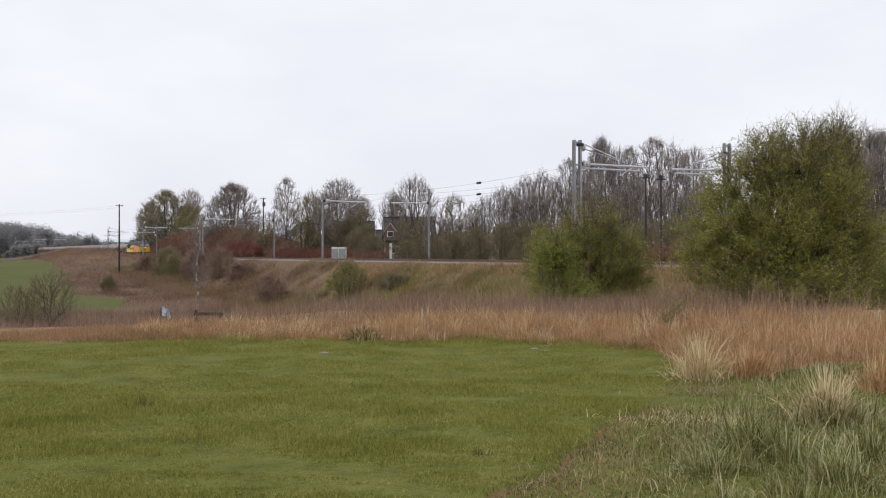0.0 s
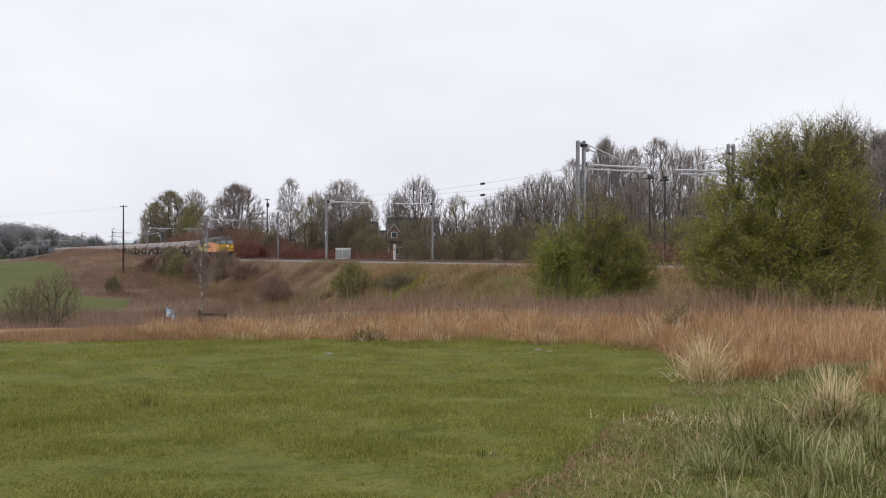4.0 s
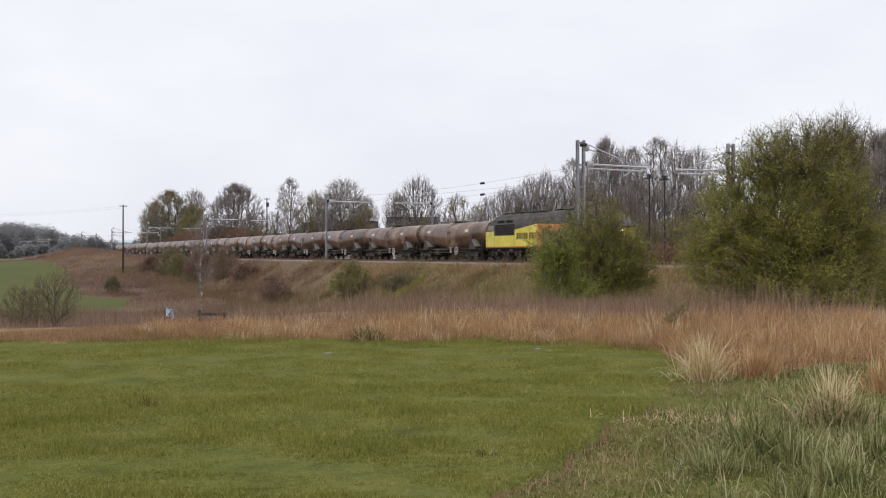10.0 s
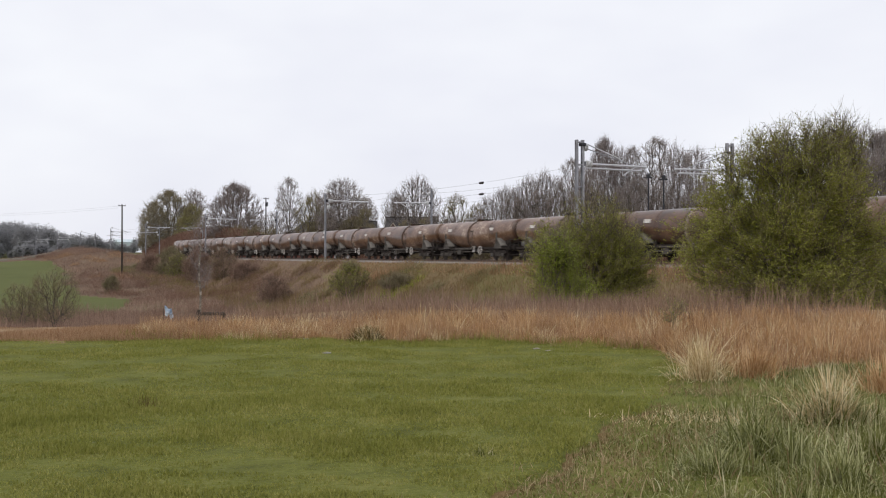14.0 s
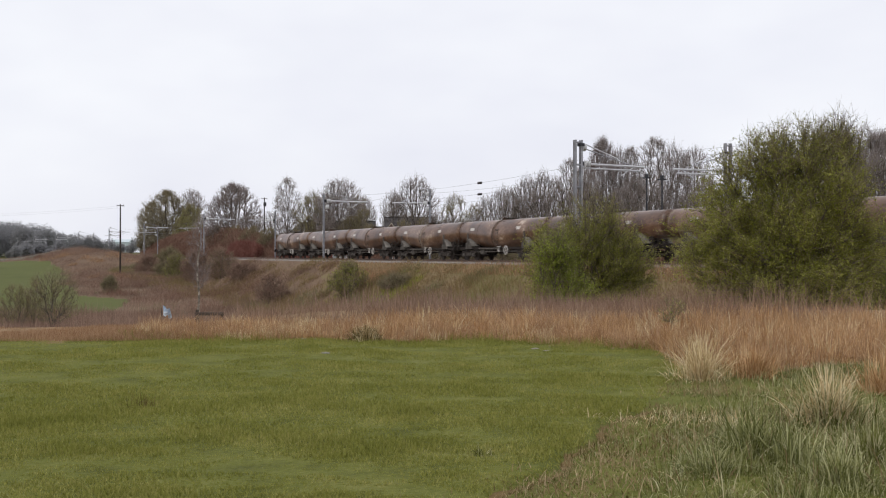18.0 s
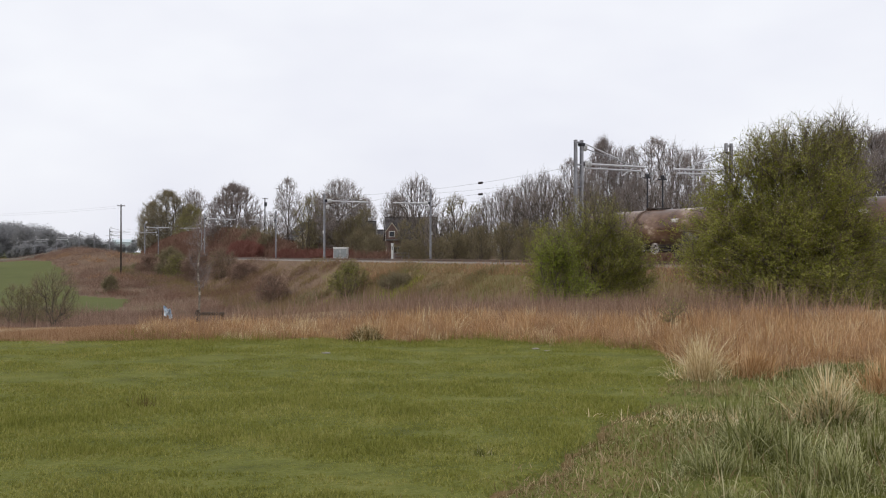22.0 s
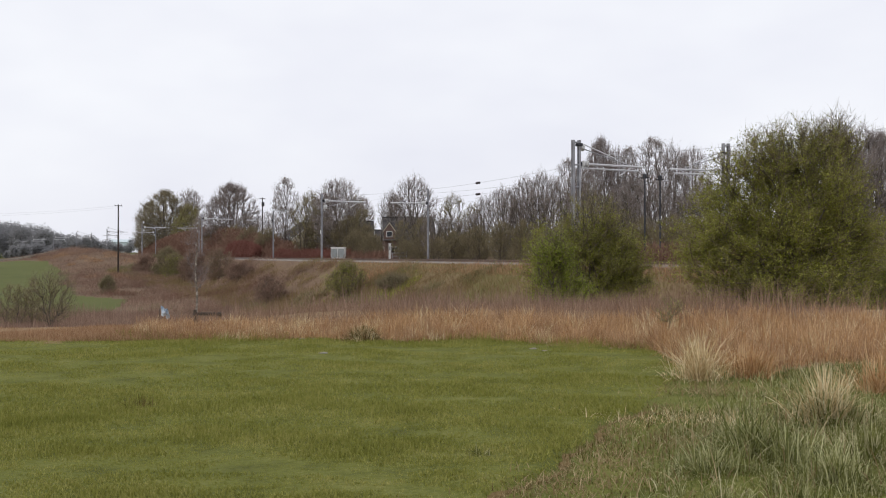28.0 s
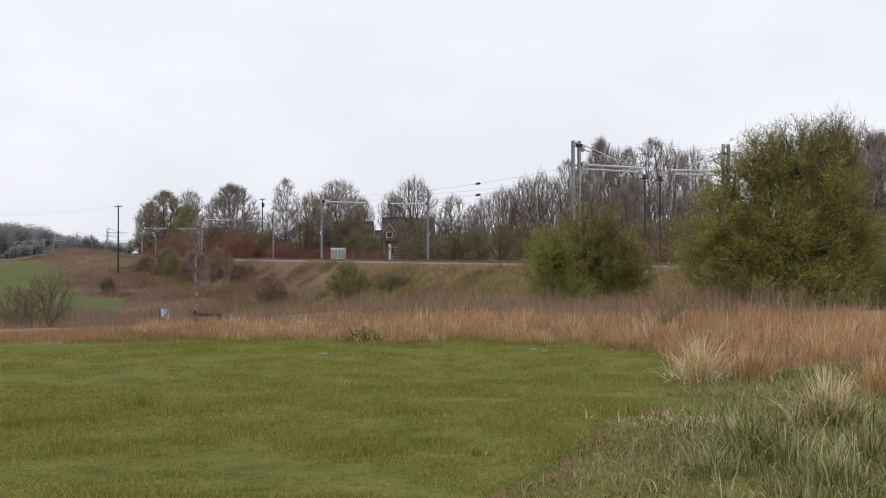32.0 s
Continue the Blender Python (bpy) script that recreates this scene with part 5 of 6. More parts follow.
# shrubs on the bank and in the hollow
def shrub(seed, px, d, top_y, width_px, label, leaf_n, leaf_m, twig_m, n=160, stems=5, twigs=3600, twig_len=0.5, twig_w=0.022, leaf_s=0.05, name="shrub"):
    return put(grown(name, seed, px_height(px, d, top_y), px_width(width_px, d), label, "shrub", n=n, stems=stems, base=0.0, belly=0.4, clumps=16, tight=0.2, limbs=10, bole=0.1, twigs=twigs, twig_len=twig_len, twig_w=twig_w, twig_m=twig_m, leaf_n=leaf_n, leaf_s=leaf_s, leaf_m=leaf_m, radius=0.05, ragged=0.9, wild=0.8), px, d)


shrub(14, 616, 97, 463, 76, "olive-green shrub on the railway bank", 8000, M_LEAF, M_TWIG_GREEN)
shrub(15, 297, 178, 440, 58, "olive-green shrub on the railway bank", 5000, M_LEAF_DULL, M_TWIG_GREEN, twig_len=0.8, twig_w=0.035, leaf_s=0.075)
shrub(22, 310, 172, 450, 44, "green shrub on the railway bank", 4500, M_LEAF, M_TWIG_GREEN, twig_len=0.7, twig_w=0.03, leaf_s=0.07)
shrub(16, 392, 150, 440, 62, "brown-green leafless shrub on the railway bank", 4200, M_LEAF_DULL, M_BROWN, twig_len=0.7, twig_w=0.025, leaf_s=0.06)
shrub(46, 345, 160, 446, 56, "purple-brown leafless shrub on the railway bank", 900, M_LEAF_DULL, M_BROWN, twigs=6000, twig_len=0.7, twig_w=0.03)
shrub(23, 430, 138, 466, 60, "straw-brown leafless shrub on the railway bank", 600, M_LEAF_DULL, M_BROWN, twigs=4500, twig_len=0.6, twig_w=0.03)
shrub(24, 262, 190, 452, 50, "purple-brown leafless shrub on the scrubby slope", 300, M_LEAF_DULL, M_BROWN, twigs=4500, twig_len=0.8, twig_w=0.035)
shrub(47, 193, 140, 488, 32, "small green shrub on the scrubby slope", 2200, M_LEAF_DULL, M_TWIG_GREEN, n=90, twigs=1500, leaf_s=0.06)
shrub(25, 478, 112, 486, 60, "low purple-brown shrub on the railway bank", 500, M_LEAF_DULL, M_BROWN, twigs=4000)
shrub(26, 700, 92, 486, 60, "low olive-brown shrub on the railway bank", 1500, M_LEAF_DULL, M_TWIG_GREEN, twigs=3000)
put(grown("bare_tree", 17, px_height(92, 84, 474), px_width(92, 84), "small bare tree with spreading limbs in the hollow", "tree", n=260, stems=2, base=0.12, belly=0.5, clumps=22, tight=0.16, limbs=20, bole=0.14, bf=0.5, twigs=2600, twig_len=0.5, twig_w=0.016, lift=0.35, leaf_n=2400, leaf_s=0.022, leaf_m=M_LEAF_FRESH, twig_m=M_TWIG_GREEN, radius=0.09, tip=0.006), 92, 84, 60)
for sd, px, d, top, wd in ((18, 36, 86, 505, 52), (19, 58, 88, 498, 40), (21, 14, 90, 508, 44)):
    put(grown("bare_tree", sd, px_height(px, d, top), px_width(wd, d), "thin bare sapling tree in the hollow", "tree", n=90, stems=3, base=0.1, belly=0.55, clumps=14, tight=0.16, limbs=12, bole=0.2, bf=0.5, twigs=1100, twig_len=0.45, twig_w=0.016, lift=0.4, leaf_n=1300, leaf_s=0.022, leaf_m=M_LEAF_FRESH, twig_m=M_TWIG_GREEN, radius=0.035, tip=0.006), px, d)
put(grown("birch_tree", 19, px_height(350, 34, 386), px_width(44, 34), "slender birch with pale flaking bark and few russet twigs", "tree", n=50, base=0.5, belly=0.4, clumps=12, tight=0.12, limbs=12, bole=0.8, bf=0.1, twigs=650, twig_len=0.34, twig_w=0.006, lift=0.5, bark=M_BIRCH, limb_m=M_TWIG_RED, twig_m=M_TWIG_RED, radius=0.036, tip=0.005), 350, 34)
put(grown("sapling", 20, 0.92, 0.7, "small budding sapling in the dry grass", "sapling", n=60, base=0.45, belly=0.5, clumps=9, tight=0.12, limbs=9, bole=0.4, bf=0.3, twigs=260, twig_len=0.12, twig_w=0.005, bark=M_TWIG_GREEN, twig_m=M_TWIG_GREEN, leaf_n=350, leaf_s=0.012, leaf_m=M_LEAF_FRESH, leaf_spread=0.015, radius=0.02, tip=0.004), 1185, 21.0)

# trees behind the railway
T_BROAD = grown("bare_tree", 31, 12.0, 10.0, "bare broad-crowned tree with reddish buds behind the railway", "tree", n=620, stems=2, base=0.1, belly=0.4, clumps=46, tight=0.13, limbs=30, bf=0.55, bole=0.16, twigs=11000, twig_len=0.85, twig_w=0.04, twig_m=M_TWIG_RED, radius=0.3, tip=0.014)
T_WIDE = grown("bare_tree", 41, 12.0, 10.0, "bare round-crowned tree behind the railway", "tree", n=520, stems=1, base=0.16, belly=0.5, clumps=34, tight=0.14, limbs=26, bf=0.55, bole=0.2, twigs=7500, twig_len=0.9, twig_w=0.036, twig_m=M_TWIG, radius=0.32, tip=0.014)
T_GREY = grown("bare_tree", 32, 11.0, 9.0, "bare grey tree with upswept limbs behind the railway", "tree", n=360, stems=2, base=0.2, belly=0.62, clumps=30, tight=0.1, limbs=30, bf=0.65, bole=0.22, twigs=2600, twig_len=0.95, twig_w=0.034, lift=0.5, twig_m=M_TWIG, radius=0.26, tip=0.018)
T_BIRCH = grown("birch_tree", 33, 12.0, 6.5, "tall birch with fine drooping bare twigs", "tree", n=330, stems=1, base=0.3, belly=0.5, clumps=24, tight=0.12, limbs=22, bf=0.5, bole=0.6, twigs=3800, twig_len=0.8, twig_w=0.03, lift=0.1, droop=0.9, bark=M_BARK, twig_m=M_TWIG, radius=0.22, tip=0.014)
T_BUD = grown("budding_tree", 34, 9.0, 7.0, "tree breaking into pale green bud", "tree", n=300, stems=3, base=0.08, belly=0.5, clumps=26, tight=0.13, limbs=22, bf=0.45, bole=0.15, twigs=2600, twig_len=0.8, twig_w=0.03, lift=0.4, leaf_n=3200, leaf_s=0.07, leaf_m=M_LEAF_GOLD, twig_m=M_TWIG_GREEN, radius=0.18, tip=0.014)
T_THICK = grown("thicket_tree", 35, 8.0, 6.0, "bare thicket tree with upright stems behind the railway", "tree", n=260, stems=6, base=0.05, belly=0.62, clumps=30, tight=0.11, limbs=28, bf=0.6, bole=0.25, twigs=1900, twig_len=0.85, twig_w=0.028, lift=0.55, leaf_n=300, leaf_s=0.06, leaf_m=M_LEAF_DULL, twig_m=M_TWIG, radius=0.12, tip=0.015)
T_IVY = grown("ivy_clad_tree", 36, 11.0, 9.0, "ivy-clad grey-green tree behind the railway", "tree", n=520, stems=2, base=0.02, belly=0.45, clumps=44, tight=0.14, limbs=26, bf=0.5, bole=0.15, twigs=10000, twig_len=0.8, twig_w=0.04, leaf_n=14000, leaf_s=0.085, leaf_m=M_LEAF_GREY, leaf_spread=0.2, twig_m=M_TWIG_GREEN, radius=0.28, tip=0.014, bare=0.3)
T_SHRUB = grown("undergrowth_shrub", 37, 4.0, 5.0, "tangled olive-brown undergrowth behind the railway", "shrub", n=170, stems=5, base=0.0, belly=0.45, clumps=20, tight=0.16, limbs=12, bole=0.1, twigs=2600, twig_len=0.65, twig_w=0.026, leaf_n=1600, leaf_s=0.055, leaf_m=M_LEAF_DULL, twig_m=M_TWIG_GREEN, radius=0.06, tip=0.012)
T_GOLD = grown("willow_bush", 38, 6.0, 6.0, "yellow-green willow bush in fresh leaf", "bush", n=260, stems=5, base=0.0, belly=0.45, clumps=24, tight=0.16, limbs=12, bole=0.1, twigs=3500, twig_len=0.7, twig_w=0.03, leaf_n=9000, leaf_s=0.09, leaf_m=M_LEAF_GOLD, leaf_spread=0.1, twig_m=M_TWIG_GREEN, radius=0.06, tip=0.012)
_used = set()


def plant(kind, base_h, base_w, px, d, top_y, width_px, turn):
    d = max(d, beyond(px, 17.0 + 3.0 * math.sin(px * 1.7)))
    h, w = px_height(px, d, top_y - 1), px_width(width_px, d)
    if kind not in _used:
        _used.add(kind)
        o = put(kind, px, d, turn)
    else:
        o = again(kind, px, d, turn)
    o.scale = (w / base_w, w / base_w, h / base_h)
    return o


for kind, bh, bw, rows in (
    (T_IVY, 11, 9, [(294, 345, 343, 100, 0), (268, 360, 362, 60, 200)]),
    (T_GOLD, 6, 6, [(336, 325, 366, 46, 30), (322, 326, 384, 36, 130)]),
    (T_BROAD, 12, 10, [(412, 275, 330, 106, 0), (1066, 125, 252, 74, 40), (1560, 95, 242, 120, 100)]),
    (T_WIDE, 12, 10, [(337, 350, 340, 58, 0), (578, 200, 345, 60, 80), (602, 190, 322, 98, 200), (1095, 128, 268, 60, 140), (1228, 130, 268, 80, 130), (642, 205, 352, 50, 30), (700, 185, 352, 46, 150)]),
    (T_BIRCH, 12, 6.5, [(507, 190, 317, 52, 0), (1152, 120, 247, 100, 60), (1005, 140, 283, 60, 140), (1118, 126, 262, 60, 250)]),
    (T_GREY, 11, 9, [(735, 175, 317, 86, 0), (696, 180, 342, 56, 120), (930, 140, 318, 75, 200), (960, 135, 308, 70, 20), (890, 145, 335, 65, 290), (1190, 125, 262, 80, 90), (1530, 95, 228, 120, 70), (1490, 100, 240, 90, 170), (1030, 132, 292, 70, 250)]),
    (T_BUD, 9, 7, [(803, 160, 348, 64, 0), (838, 155, 364, 50, 90), (552, 192, 342, 50, 200), (542, 196, 352, 56, 300), (628, 196, 348, 56, 110), (640, 185, 372, 44, 20), (566, 180, 372, 44, 60), (712, 166, 392, 40, 140), (748, 162, 388, 44, 10)]),
    (T_THICK, 8, 6, [(395, 270, 392, 55, 35), (440, 262, 385, 60, 95), (478, 255, 380, 60, 155), (770, 150, 378, 60, 0), (860, 150, 352, 60, 50), (905, 140, 340, 60, 120), (985, 125, 320, 60, 190), (1040, 118, 310, 60, 260), (1100, 115, 335, 70, 310), (1215, 112, 345, 70, 20), (1160, 112, 330, 80, 340), (1120, 118, 320, 70, 110), (1250, 110, 325, 80, 200), (1290, 105, 330, 90, 80), (1480, 95, 300, 120, 160), (1545, 92, 275, 130, 40), (1500, 95, 270, 110, 140), (1400, 100, 310, 90, 230), (800, 152, 385, 60, 15), (840, 150, 382, 60, 75), (920, 136, 352, 60, 330), (950, 132, 340, 60, 30)]),
    (T_SHRUB, 4, 5, [(385, 240, 408, 50, 15), (415, 235, 404, 50, 75), (445, 230, 406, 50, 135), (475, 225, 408, 50, 195), (755, 140, 418, 60, 0), (800, 138, 412, 60, 70), (845, 135, 405, 60, 140), (890, 130, 398, 60, 210), (930, 126, 396, 60, 280), (1135, 108, 392, 70, 30), (1190, 104, 388, 70, 100), (1240, 100, 392, 70, 170), (660, 165, 418, 45, 240), (630, 170, 412, 45, 310), (720, 150, 428, 40, 200), (500, 230, 418, 40, 185), (580, 192, 394, 60, 85), (618, 186, 390, 60, 145), (650, 182, 402, 50, 205), (1300, 98, 400, 80, 10), (1520, 85, 400, 90, 60), (775, 136, 424, 50, 90), (825, 132, 420, 50, 30)]),
):
    for px, d, top_y, wpx, turn in rows:
        plant(kind, bh, bw, px, d, top_y, wpx, turn)


# russet bramble bank and hedgerow behind the far track
def bramble_bank(seed, u0, u1, lat0, lat1, h0, h1, n, label, material=M_RUST, w=0.09, name="bramble_bank", bulge=0.0, lump=0.22):
    """h0, h1: height of the growth at u0 and at u1."""
    r = np.random.RandomState(seed)
    t = r.uniform(0, 1, n)
    u, la = u0 + (u1 - u0) * t, r.uniform(lat0, lat1, n)
    p = np.array([at_track(a, b) for a, b in zip(u, la)])
    k = 0.35 + 0.65 * step((la - lat0) / (lat1 - lat0) * 1.5)
    hh = (h0 + (h1 - h0) * t) * (1 + bulge * np.sin(np.pi * t)) * k * (1 - 0.5 * lump + lump * fbm(p[:, 0], p[:, 1], 0.25, seed))
    p[:, 2] = terrain(p[:, 0], p[:, 1]) + hh * r.uniform(0.0, 0.95, n) ** 0.6
    o = blades(name, p, r.uniform(0.4, 1.0, n), w, material, lean=0.9, seed=seed + 500, segs=1)
    return tagged(o, label, name.replace("_", " "), kind="stuff")


bramble_bank(51, -265, -118, 14.5, 21, 4.4, 3.2, 60000, "russet-brown bramble bank behind the tracks", w=0.11, bulge=1.15, lump=0.03)
bramble_bank(52, -118, -60, 14.0, 17, 1.6, 1.2, 8000, "russet-brown low brambles behind the tracks")
bramble_bank(56, -116, -74, 13.6, 15.6, 1.7, 1.5, 12000, "low thicket of dull red stems behind the tracks", M_RED, 0.05, "dogwood_thicket", lump=0.02)
bramble_bank(57, -152, -126, 12.4, 14.6, 3.3, 2.5, 16000, "rounded thicket of dull red stems behind the tracks", M_RED, 0.06, "dogwood_thicket", 0.3, 0.02)
bramble_bank(53, 2, 30, 12.8, 16, 1.9, 2.2, 9000, "russet-brown brambles behind the tracks")
bramble_bank(54, -250, -60, 24, 32, 7.0, 4.5, 26000, "dense olive-brown hedgerow behind the railway", M_TWIG_GREEN, 0.12, "hedgerow")
bramble_bank(55, -60, 45, 19, 26, 3.6, 3.6, 24000, "dense olive-brown hedgerow behind the railway", M_TWIG_GREEN, 0.08, "hedgerow")


# far woods, with the haze of distance painted into their pale grey
def far_wood(seed, x0, x1, d0, d1, top0, top1, n, label):
    r = np.random.RandomState(seed)
    c = max(10, int((x1 - x0) / 7))
    cx, cd = r.uniform(x0, x1, c), r.uniform(d0, d1, c)
    P, S = [], []
    for a, d in zip(cx, cd):
        x, y = spot(a, d)
        g = ground_z(x, y)
        t = (a - x0) / (x1 - x0)
        h = max(3.0, EYE + (451.2 - (top0 + (top1 - top0) * t + r.normal(0, 8))) / FOCAL * d - g)
        m = n // c
        q = r.normal(0, 1, (m, 3))
        q /= np.linalg.norm(q, axis=1)[:, None]
        q *= r.uniform(0, 1, (m, 1)) ** 0.5 * r.uniform(0.75, 1.12, (m, 1))
        w = h * r.uniform(0.35, 0.55)
        P.append(np.stack([x + q[:, 0] * w, y + q[:, 1] * w, g + h * 0.52 + q[:, 2] * h * 0.48], 1))
        trunk_pts = np.stack([np.full(20, x), np.full(20, y), g + np.linspace(0, h * 0.5, 20)], 1)
        P.append(trunk_pts)
    P = np.concatenate(P)
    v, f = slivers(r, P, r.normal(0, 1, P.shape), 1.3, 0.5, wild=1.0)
    return tagged(mesh_obj("far_woods", v, f, M_FAR_HAZE), label, "woodland", kind="stuff")


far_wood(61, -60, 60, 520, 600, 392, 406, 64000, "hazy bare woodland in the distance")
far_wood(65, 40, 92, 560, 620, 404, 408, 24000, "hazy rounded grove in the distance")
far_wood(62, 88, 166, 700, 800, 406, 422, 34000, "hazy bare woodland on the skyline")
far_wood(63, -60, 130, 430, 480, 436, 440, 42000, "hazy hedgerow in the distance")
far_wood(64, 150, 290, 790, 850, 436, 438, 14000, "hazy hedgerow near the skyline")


# ------------------------------------------------------------------ grass, reeds and scrub
R = np.random.RandomState(70)
# mown field
n = 620000
y = 6.3 + (21.0 - 6.3) * R.uniform(0, 1, n) ** 1.25
x = R.uniform(-1, 1, n) * (0.47 * y + 0.4)
keep = (y < field_edge(x) + 0.3) & (R.uniform(0, 1, n) < 0.93 + 0.25 * fbm(x, y * 1.3, 3.2, 69)) & ~rough_side(x, y) & ~(furrow_edge(x, y) & (R.uniform(0, 1, n) < 0.6))
x, y = x[keep], y[keep]
tuft = 0.6 * fbm(x, y, 1.6, 71) + 0.7 * fbm(x, y * 1.5, 5.0, 68)
h = (0.03 + 0.036 * np.clip(tuft, -0.6, 1.4)) * R.uniform(0.6, 1.5, len(x))
tagged(blades("mown_grass", on_ground(x, y, 0.005), h, 0.011 + 0.0004 * y, M_GRASS, lean=1.05, seed=72, segs=1), "short green mown grass of the field", "grass", kind="stuff")
# narrow brown strip between the cut and the uncut grass: the turf edge's shadow, painted
yy = np.linspace(6.2, 11.2, 90)
mid = rough_line(yy)
hw = np.clip(0.025 + 0.02 * np.sin(yy * 5.3) + 0.02 * np.sin(yy * 13), 0.006, 1)
mid = mid + 0.05
vv = np.concatenate([np.stack([mid - hw, yy, terrain(mid - hw, yy) + 0.005], 1), np.stack([mid + hw, yy, terrain(mid + hw, yy) + 0.005], 1)])
i = np.arange(89)
tagged(mesh_obj("worn_path", vv, np.stack([i, i + 90, i + 91, i + 1], 1), M_FURROW_SHADE, smooth=True), "narrow brown strip painted as furrow shade at the field edge", "path", kind="structure")
n = 5200
y = R.uniform(6.2, 11.6, n)
x = rough_line(y) + np.abs(R.normal(0.1, 0.22, n)) + 0.02
tagged(blades("trodden_grass", on_ground(x, y), 0.07 * R.uniform(0.4, 1.4, n), 0.007, M_LITTER, lean=1.2, bend=0.9, seed=75), "trodden dead grass along the furrow", "grass", kind="stuff")
# uncut grass beside it: short and bleached near the field, long and arching further off
n = 150000
y = 6.0 + 11.0 * R.uniform(0, 1, n) ** 1.2
x = R.uniform(-0.3, 0.52, n) * y + 0.3
keep = rough_side(x, y) & ~(furrow_edge(x, y) & (R.uniform(0, 1, n) < 0.6)) & ~((x > 2.9) & (y > field_edge(x) + 0.3 * np.sin(x * 7)))
x, y = x[keep], y[keep]
long_ = step((x - 0.9 - (y - 7) * 0.25) / 1.3)
tuft = np.clip(fbm(x, y, 2.4, 73) + 0.15, 0, 1.3)
h = (0.04 + 0.045 * tuft + 0.075 * tuft * long_) * R.uniform(0.6, 1.5, len(x))
dead = R.uniform(0, 1, len(x)) < 0.2 + 0.22 * (1 - long_) + 0.35 * fbm(x, y, 1.3, 70) * (1 - 0.5 * long_)
low = (long_ < 0.35) & (R.uniform(0, 1, len(x)) < 0.6)
for sel, m, nm, lb in ((dead, M_LITTER, "bleached_grass", "bleached dead grass among the rough grass"), (~dead & low, M_OLIVE, "short_rough_grass", "short green grass at the edge of the field"), (~dead & ~low, M_ROUGH, "rough_grass", "long grey-green uncut grass beside the field")):
    tagged(blades(nm, on_ground(x[sel], y[sel]), h[sel] * (0.8 if m is M_LITTER else 1), 0.0085, m, lean=0.95, bend=0.9, seed=74, segs=3), lb, "grass", kind="stuff")


# long arching stems over the rough grass
n = 3600
y = 6.6 + 7.0 * R.uniform(0, 1, n)
x = R.uniform(0.1, 0.5, n) * y
keep = rough_side(x, y) & (x > 1.1 + (y - 7) * 0.32) & (R.uniform(0, 1, n) < 0.5 + fbm(x, y, 1.5, 95))
x, y = x[keep], y[keep]
pale = R.uniform(0, 1, len(x)) < 0.35
for sel, m, nm in ((pale, M_LITTER, "bleached_stems"), (~pale, M_ROUGH, "arching_grass")):
    tagged(blades(nm, on_ground(x[sel], y[sel]), R.uniform(0.14, 0.34, sel.sum()), 0.01, m, lean=0.9, bend=1.1, seed=96, segs=5), "long arching grass stems over the rough grass", "grass", kind="stuff")


def arching(pos, way, tilt, height, width, rng, segs=5):
    """Long blades that rise and then arch over outwards: way is each one's heading, tilt its lean at the foot."""
    n = len(pos)
    out = np.stack([np.cos(way), np.sin(way), np.zeros(n)], 1)
    turn = way + np.pi / 2 + rng.normal(0, 0.5, n)
    across = np.stack([np.cos(turn), np.sin(turn), np.zeros(n)], 1)
    curl = rng.uniform(0.1, 2.2, n) * (0.45 + tilt)
    c, rows = pos.copy(), []
    for k in range(segs + 1):
        t = k / segs
        w = width * (1 - 0.8 * t ** 1.6) / 2
        rows.append(np.stack([c - across * w[:, None], c + across * w[:, None]], 1) if k < segs else c[:, None])
        a = np.minimum(tilt + curl * t, 2.3)
        c = c + (out * np.sin(a)[:, None] + np.array([0, 0, 1.0]) * np.cos(a)[:, None]) * (height / segs)[:, None]
    v = np.concatenate(rows, 1)
    base = (np.arange(n) * v.shape[1])[:, None]
    f = []
    for k in range(segs - 1):
        f += [base + np.array([[2 * k, 2 * k + 1, 2 * k + 3]]), base + np.array([[2 * k, 2 * k + 3, 2 * k + 2]])]
    k = 2 * (segs - 1)
    f.append(base + np.array([[k, k + 1, k + 2]]))
    return v.reshape(-1, 3), np.concatenate(f)


def tussock_blades(rng, x, y, h, spread, n, w):
    """Blades of one tussock round (x, y): upright in the middle, falling outwards at its rim."""
    a = rng.uniform(0, 6.283, n)
    q = np.abs(rng.normal(0, 0.6, n))
    px_, py_ = x + np.cos(a) * q * spread, y + np.sin(a) * q * spread
    tilt = np.clip(0.15 + 0.38 * q + rng.normal(0, 0.34, n), 0, 1.45)
    hh = h * rng.uniform(0.25, 1.0, n) ** 0.8 * 1.1
    return arching(on_ground(px_, py_), a + rng.normal(0, 0.9, n), tilt, hh, w * rng.uniform(0.6, 1.25, n), rng)


def tussock(name, px, d, h, spread, n, material, seed, label, w=0.011):
    x, y = spot(px, d)
    v, f = tussock_blades(np.random.RandomState(seed), x, y, h, spread, n, w)
    return tagged(mesh_obj(name, v, f, material), label, "grass tussock", "grass tussocks", "stuff")


tussock("grass_tussock", 1462, 10.3, 0.66, 0.24, 420, M_PALE, 81, "straw-coloured tussock of long dry grass", 0.011)
tussock("grass_tussock", 1468, 10.2, 0.45, 0.34, 420, M_ROUGH, 94, "green grass growing through a dry tussock")
tussock("grass_tussock", 1335, 8.6, 0.5, 0.26, 420, M_TUSSOCK, 82, "grey-green tussock of long arching grass", 0.012)
tussock("grass_tussock", 1400, 8.2, 0.38, 0.28, 300, M_TUSSOCK, 97, "grey-green tussock of long arching grass", 0.012)
tussock("grass_tussock", 1480, 7.6, 0.36, 0.3, 360, M_TUSSOCK, 83, "grey-green tussock of long arching grass", 0.011)
